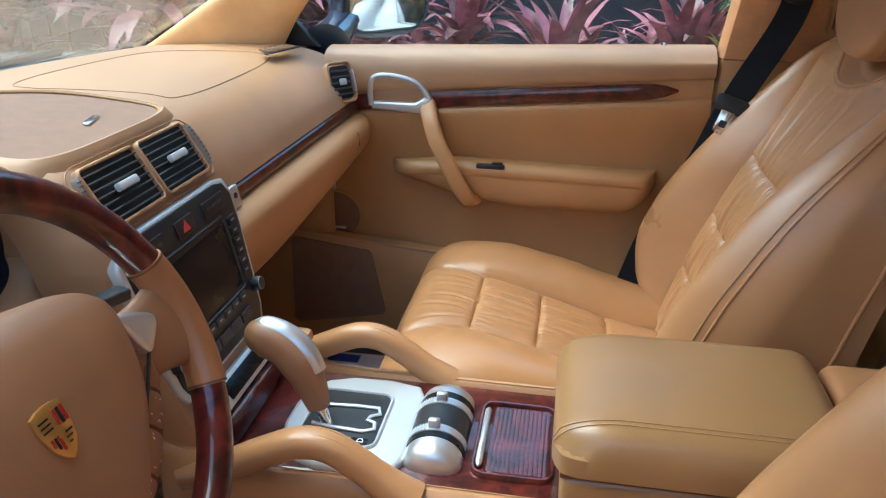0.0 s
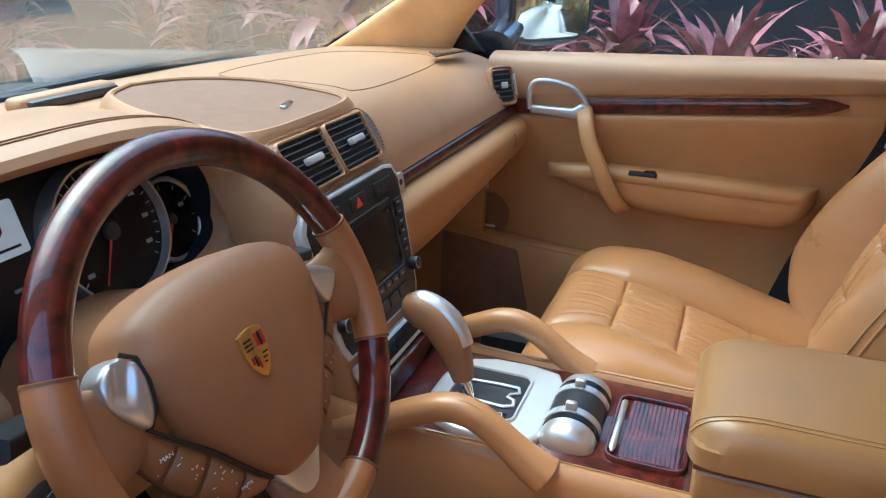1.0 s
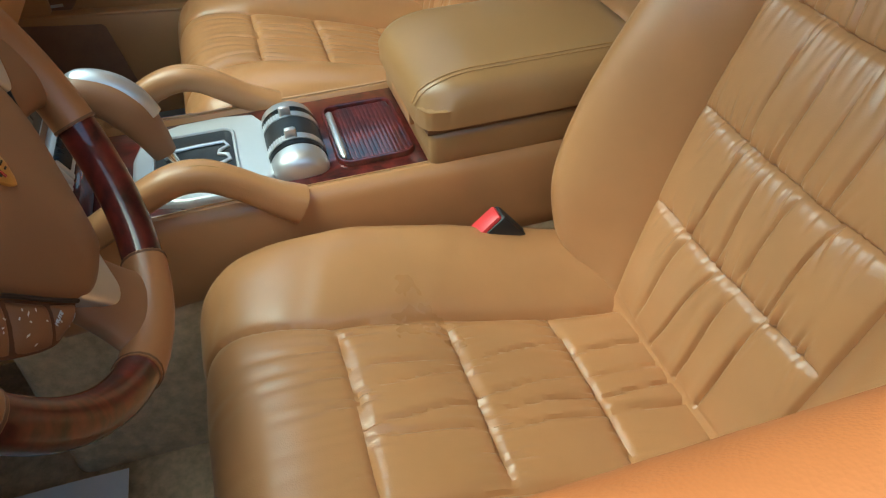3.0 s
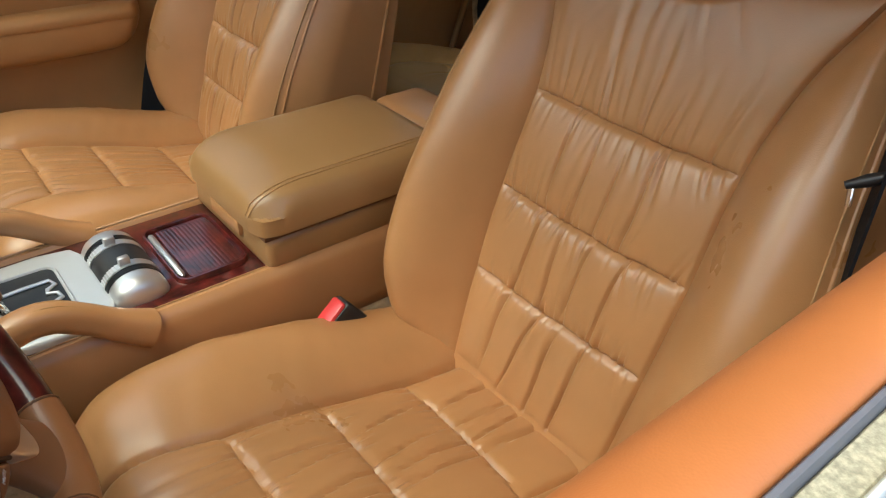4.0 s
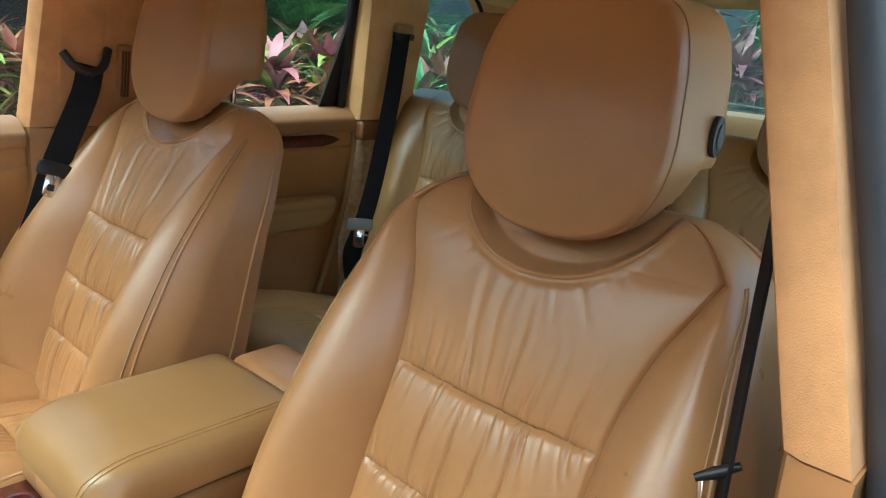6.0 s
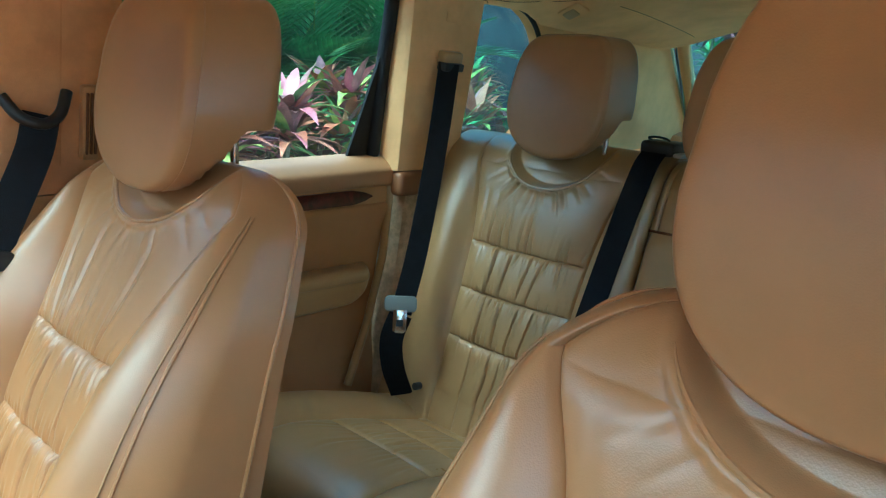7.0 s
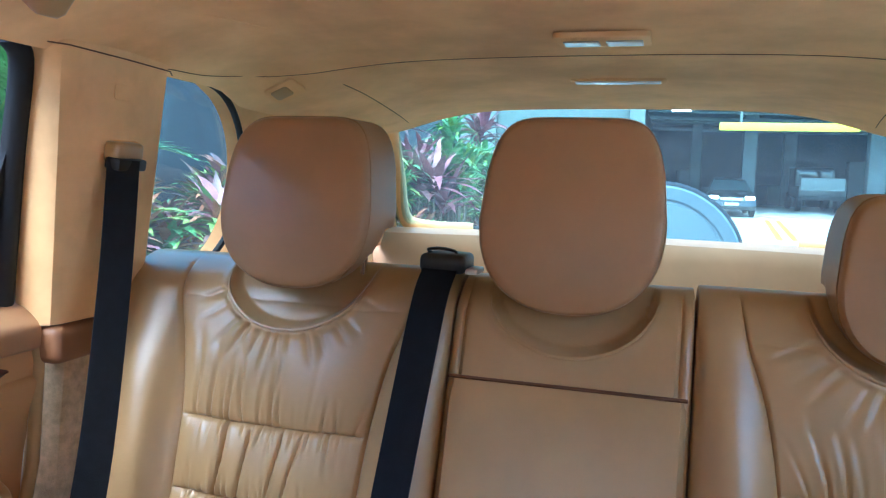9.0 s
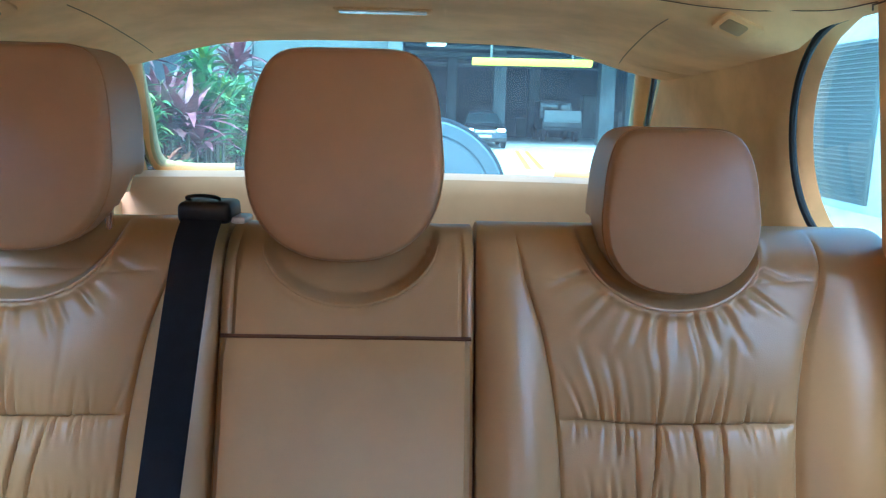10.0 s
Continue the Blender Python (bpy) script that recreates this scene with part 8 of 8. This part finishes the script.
for k in range(12):
    src = (cords, crots, shrubs)[k % 3][k % 3 if k % 3 < 2 else 0]
    copy_thing(src, Matrix.Translation((rnd.uniform(1.9, 3.0), -7.0 - 0.35 * k, 0.18)) @ pose(0, 0, 0, 0, 0, rnd.uniform(0, 360)) @ Matrix.Diagonal((1.25, 1.25, 1.35, 1)))
for k in range(16):
    src = (shrubs, shrubs, cords, crots)[k % 4][0 if k % 4 < 2 else k % 3]
    copy_thing(src, Matrix.Translation((rnd.uniform(1.9, 3.4), -6.4 - 0.26 * k, 0.18)) @ pose(0, 0, 0, 0, 0, rnd.uniform(0, 360)) @ Matrix.Diagonal((1.2, 1.2, 1.0 + 0.3 * (k % 3), 1)))
for k in range(9):
    copy_thing((crots, cords)[k % 3 == 2][k % 3], Matrix.Translation((rnd.uniform(1.9, 2.3), -6.0 - 0.5 * k, 0.18)) @ pose(0, 0, 0, 0, 0, rnd.uniform(0, 360)) @ Matrix.Diagonal((1.3, 1.3, 1.0, 1)))
trunk = thing("tree", (3.0, 1.05, 0.18), "pale barked tree trunk in the planting bed", "tree")
part("trunk", tube(spline([(3.0, 1.05, 0.1), (3.02, 1.06, 1.2), (2.99, 1.04, 2.6)], 14), [0.16 - 0.003 * k for k in range(15)], 16), BARK, trunk)

# covered car park far behind the car
gb = thing("garage_building", (0, -28, 0), "pale rendered building with an open dark garage", "building")
part("wall", rbox(6.34, 7.74, -28.3, -28.0, 0, 13, 0.02), DIMMED_PALE_WALL, gb, "pale rendered wall")
part("side_wing", rbox(7.74, 26.0, -28.6, -28.3, 0, 13, 0.02), DARK_WALL, gb, "dark wall beyond the pale strip")
part("downpipe", tube([(8.1, -28.2, 0), (8.1, -28.2, 13)], 0.09, 8), DIMMED_PALE_WALL, gb)
door = part("garage_door", rbox(1.45, 6.34, -28.25, -28.12, 0, 13, 0.02), GREY_DOOR, gb, "grey panel door")
for k in range(9):
    part("panel", rbox(1.5, 6.3, -28.12, -28.09, 0.1 + 1.4 * k, 1.44 + 1.4 * k, 0.02), GREY_DOOR, door)
part("column", rbox(0.93, 1.45, -28.3, -27.7, 0, 13, 0.02), DIMMED_PALE_WALL, gb)
part("lintel", rbox(-26.0, 0.93, -31.8, -31.5, 4.4, 13, 0.02), DARK_WALL, gb)
part("garage_floor", rbox(-26.0, 1.2, -46.0, -31.5, 0.0, 0.02, 0), CONCRETE, gb)
part("back_wall", rbox(-26.0, 1.4, -46.2, -46.0, 0, 4.6, 0.02), GARAGE_SHADE, gb)
part("garage_side", rbox(1.2, 1.45, -46.0, -28.3, 0, 13, 0.02), GARAGE_SHADE, gb)
part("garage_ceiling", rbox(-26.0, 1.4, -46.0, -31.6, 4.4, 4.55, 0.02), GARAGE_SHADE, gb)
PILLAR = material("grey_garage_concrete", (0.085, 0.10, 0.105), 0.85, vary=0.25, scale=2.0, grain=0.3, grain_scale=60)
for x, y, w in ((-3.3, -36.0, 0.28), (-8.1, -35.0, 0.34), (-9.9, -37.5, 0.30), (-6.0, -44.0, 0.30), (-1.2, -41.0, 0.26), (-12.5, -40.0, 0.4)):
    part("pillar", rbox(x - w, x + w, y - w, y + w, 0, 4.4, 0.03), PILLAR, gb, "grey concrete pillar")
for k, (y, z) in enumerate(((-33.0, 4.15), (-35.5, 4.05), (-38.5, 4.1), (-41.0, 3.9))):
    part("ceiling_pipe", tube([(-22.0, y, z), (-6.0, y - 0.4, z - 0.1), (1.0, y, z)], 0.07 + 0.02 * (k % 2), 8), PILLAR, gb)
clutter = random.Random(9)
for k in range(16):
    x, y, h = -15.0 + 0.95 * k, -44.6 + clutter.uniform(-0.8, 1.2), clutter.uniform(0.7, 2.6)
    part("stored_crate", moved(rbox(-0.4, 0.4, -0.3, 0.3, 0, h, 0.03), Matrix.Translation((x, y, 0.02)) @ pose(0, 0, 0, 0, 0, clutter.uniform(-25, 25))), (PILLAR, GREY_DOOR, GARAGE_SHADE)[k % 3], gb)
bar = thing("height_bar", (-3.75, -28, 3.2), "yellow height limit bar hung before the garage", "height bar")
part("beam", rbox(-5.92, -1.56, -28.1, -27.9, 3.07, 3.34, 0.05), YELLOW, bar)
for x in (-5.21, -2.26):
    part("hanger", tube([(x, -28.0, 3.32), (x, -28.0, 5.6)], 0.045, 6), DIMMED_PALE_WALL, bar)
part("cross_rail", rbox(-22.0, 0.95, -28.15, -27.85, 5.5, 5.75, 0.02), DARK_WALL, bar)
strip = thing("strip_light", (-0.2, -31.2, 4.0), "white strip light under the garage entrance", "strip light")
part("housing", rbox(-0.72, 0.12, -31.4, -31.2, 4.05, 4.12, 0.01), SILVER_PAINT, strip)
part("tube", tube([(-0.66, -31.3, 4.02), (0.06, -31.3, 4.02)], 0.035, 8), glow("strip_lamp", (0.85, 0.93, 1.0), 2.5), strip, "lit white tube")
for k in range(2):
    solo("road_line", moved(rbox(-0.09, 0.09, -5.5, 4.2, 0.002, 0.006, 0), Matrix.Translation((-2.95 - 0.35 * k, -23.4, 0)) @ pose(0, 0, 0, 0, 0, -4.5)), YELLOW, "yellow painted line on the driveway", "road marking", kind="structure")


CAR_GLASS = material("dark_car_glass", (0.02, 0.03, 0.035), 0.05, vary=0.05, spec=0.8)


def parked_car(name, label, x, y, turn, paint, lamps, tall=1.0):
    """A plain parked car: body, glasshouse, wheels and lamps; the front looks along its +y."""
    car = thing(name, (x, y, 0.0), label, "car")
    m = Matrix.Translation((x, y, 0)) @ pose(0, 0, 0, 0, 0, turn) @ Matrix.Diagonal((0.95, 1, tall, 1))
    prof = [(-2.15, 0.45), (-2.2, 0.75), (-2.05, 0.95), (-1.2, 1.02), (-0.2, 1.02), (0.9, 1.0), (1.75, 0.86), (2.1, 0.70), (2.15, 0.42), (2.05, 0.28), (-2.05, 0.28)]
    rows = []
    for k in range(17):
        s = k / 16 * 2 - 1
        ins = 0.10 * abs(s) ** 4
        rows.append([m @ Vector((0.90 * s, yy * (1 - ins * 0.6), zz - (0.10 * abs(s) ** 5 if zz > 0.6 else 0))) for yy, zz in prof])
    part("body", sheet(rows, close=True, caps=True), paint, car)
    roofp = [(-1.85, 0.95), (-1.45, 1.38), (-0.9, 1.47), (-0.1, 1.47), (0.30, 1.40), (1.15, 0.98)]
    rows = []
    for k in range(13):
        s = k / 12 * 2 - 1
        rows.append([m @ Vector((s * (0.80 - 0.22 * max(0, (zz - 0.98) / 0.5)), yy, zz - 0.05 * s ** 4)) for yy, zz in roofp])
    part("glasshouse", sheet(rows, close=True, caps=True), CAR_GLASS, car, "dark glass")
    rows = []
    for k in range(13):
        s = k / 12 * 2 - 1
        rows.append([m @ Vector((s * 0.585, yy, zz - 0.045 * s ** 4)) for yy, zz in ((-1.46, 1.395), (-0.9, 1.485), (-0.1, 1.485), (0.32, 1.412))])
    part("roof", sheet(rows), paint, car)
    for sx in (-0.82, 0.82):
        for yy in (-1.35, 1.35):
            part("wheel", moved(tube([(sx - 0.1, yy, 0.32), (sx - 0.08, yy, 0.32), (sx + 0.08, yy, 0.32), (sx + 0.1, yy, 0.32)], [0.24, 0.32, 0.32, 0.24], 20), m), RUBBER, car)
        if lamps:
            part("headlight", moved(rbox(sx * 0.80 - 0.17, sx * 0.80 + 0.17, 2.0, 2.12, 0.66, 0.78, 0.03), m), glow("headlight", (0.9, 0.95, 1.0), 3.0), car, "lit headlight")
    part("grille_bar", moved(rbox(-0.42, 0.42, 2.08, 2.15, 0.62, 0.72, 0.01), m), CHROME if lamps else BLACK, car)
    part("plate_bar", moved(rbox(-0.26, 0.26, 2.1, 2.165, 0.44, 0.54, 0.005), m), WHITE_MARK, car)
    return car


parked_car("parked_car", "dark hatchback with lit headlights leaving the garage", -2.25, -31.8, 0, material("black_car_paint", (0.012, 0.013, 0.016), 0.2, vary=0.05, coat=1.0), True)


def pickup(x, y):
    """A pickup seen from behind: pale tailgate, cab with rear glass, wheels and bumper."""
    pk = thing("pickup", (x, y, 0), "dark pickup with a pale tailgate deep in the garage", "pickup")
    paint = material("grey_car_paint", (0.045, 0.05, 0.055), 0.3, vary=0.05, coat=0.6)
    part("bed", rbox(x - 0.98, x + 0.98, y - 2.2, y, 0.62, 1.18, 0.05), paint, pk)
    part("tailgate", rbox(x - 0.90, x + 0.90, y, y + 0.05, 1.0, 1.56, 0.03), material("pale_tailgate", (0.34, 0.36, 0.36), 0.4, vary=0.06), pk, "pale grey tailgate")
    part("cab", rbox(x - 0.88, x + 0.88, y - 4.0, y - 2.2, 0.62, 2.06, 0.14, 4), paint, pk)
    part("rear_glass", rbox(x - 0.68, x + 0.68, y - 2.21, y - 2.185, 1.45, 1.92, 0.01), CAR_GLASS, pk)
    part("bumper", rbox(x - 0.95, x + 0.95, y, y + 0.14, 0.55, 0.74, 0.03), BLACK, pk)
    for sx in (-0.82, 0.82):
        for dy in (-0.9, -4.1):
            part("wheel", tube([(x + sx - 0.13, y + dy, 0.42), (x + sx - 0.10, y + dy, 0.42), (x + sx + 0.10, y + dy, 0.42), (x + sx + 0.13, y + dy, 0.42)], [0.30, 0.42, 0.42, 0.30], 18), RUBBER, pk)
    return pk


pickup(-6.6, -37.5)

# spare wheel carried outside the tailgate, and the rear wiper
def spare_wheel(c, r):
    sw = thing("spare_wheel", c, "spare wheel in a pale blue silver cover behind the tailgate glass", "spare wheel")
    c = Vector(c)

    def turned(prof, mat, name, label=""):
        rows = [[c + Vector((q * math.cos(a), d, q * math.sin(a))) for a in [2 * math.pi * k / 64 for k in range(64)]] for d, q in prof]
        return part(name, sheet(rows, close=True, caps=True), mat, sw, label)

    turned([(-0.20, r * 0.80), (-0.19, r * 0.94), (-0.15, r), (-0.05, r), (-0.012, r * 0.975), (0.0, r * 0.94), (-0.004, r * 0.90)], RUBBER, "tyre")
    turned([(-0.03, r * 0.955), (0.004, r * 0.95), (0.010, r * 0.93), (0.012, r * 0.80), (0.006, r * 0.785), (0.006, r * 0.77), (0.016, r * 0.75), (0.030, r * 0.4), (0.034, r * 0.05)], material("pale_blue_silver_paint", (0.15, 0.19, 0.23), 0.3, metal=0.25, vary=0.04, scale=4, coat=0.8), "cover", "pale blue silver cover")
    part("carrier", rbox(c.x - 0.06, c.x + 0.06, c.y - 0.19, c.y + 0.174, c.z - 0.34, c.z - 0.12, 0.01), BLACK, sw)


spare_wheel((-0.082, -2.61, 1.130), 0.270)
rw = thing("rear_wiper", (0.30, -2.33, 1.25), "black rear wiper parked along the foot of the tailgate glass", "wiper")
part("arm", tube(spline([(0.02, -2.385, 1.244), (0.20, -2.372, 1.262), (0.40, -2.345, 1.258)], 16), 0.008, 8, flat=0.6), BLACK, rw)
part("blade", tube(spline([(0.10, -2.375, 1.238), (0.32, -2.352, 1.243), (0.53, -2.312, 1.243)], 20), 0.005, 8), BLACK, rw)
part("pivot", tube([(0.02, -2.41, 1.236), (0.02, -2.37, 1.25)], 0.018, 12), BLACK, rw)

# pale building along the driver's side
HOUSE_WALL = material("white_render", (0.78, 0.80, 0.80), 0.85, vary=0.05, scale=1.5, grain=0.25, grain_scale=150)
hb = thing("house", (-6, -6, 0), "pale rendered house with louvred shutter and meter box", "house")
part("wall", rbox(-6.4, -6.1, -15.0, 8.0, 0.0, 3.1, 0.02), HOUSE_WALL, hb, "pale rendered wall")
sh = part("shutter", rbox(-6.1, -6.05, -12.2, -10.3, 0.25, 2.5, 0.02), GREY_DOOR, hb, "grey louvred shutter")
for k in range(34):
    part("slat", moved(rbox(-0.02, 0.02, -0.9, 0.9, -0.006, 0.006, 0.002, 1), Matrix.Translation((-6.04, -11.25, 0.33 + 0.064 * k)) @ pose(0, 0, 0, 0, 35, 0)), GREY_DOOR, sh)
mb = part("meter_box", rbox(-6.1, -5.92, -9.7, -9.35, 1.1, 1.75, 0.02), GREY_RUBBER, hb, "grey meter box")
part("conduit", tube([(-6.05, -9.5, 0.0), (-6.05, -9.5, 1.1)], 0.025, 8), GREY_RUBBER, hb)
part("parapet", rbox(-6.45, -6.0, -15.0, 8.0, 3.1, 3.3, 0.03), DIMMED_PALE_WALL, hb)
solo("pavement", rbox(-6.1, -4.6, -15.0, 8.0, 0.0, 0.14, 0.02), CONCRETE, "raised concrete path along the house", "pavement", kind="structure")

# ahead of the car: timber fence and low hedge beyond the driveway
TIMBER = material("weathered_timber", (0.17, 0.145, 0.10), 0.85, vary=0.3, scale=6, grain=0.5, grain_scale=140, stretch=(0.15, 1, 1))
# Its height is set to cut the sky light through the windscreen.
fence = thing("fence", (0, 9.1, 0), "tall weathered timber fence across the end of the driveway", "fence", kind="structure")
for k in range(18):
    part("plank", rbox(-9.0, 9.0, 9.0 + 0.012 * (k % 2), 9.06 + 0.012 * (k % 2), 0.06 + 0.285 * k, 0.325 + 0.285 * k, 0.012), TIMBER, fence)
for k in range(7):
    part("post", rbox(-8.05 + 2.6 * k, -7.91 + 2.6 * k, 8.90, 8.995, 0.0, 5.2, 0.01), TIMBER, fence)
for k in range(9):
    copy_thing(crots[k % 3], Matrix.Translation((-6.5 + 1.5 * k, 8.0 + rnd.uniform(-0.3, 0.3), 0.0)) @ pose(0, 0, 0, 0, 0, 40 * k))
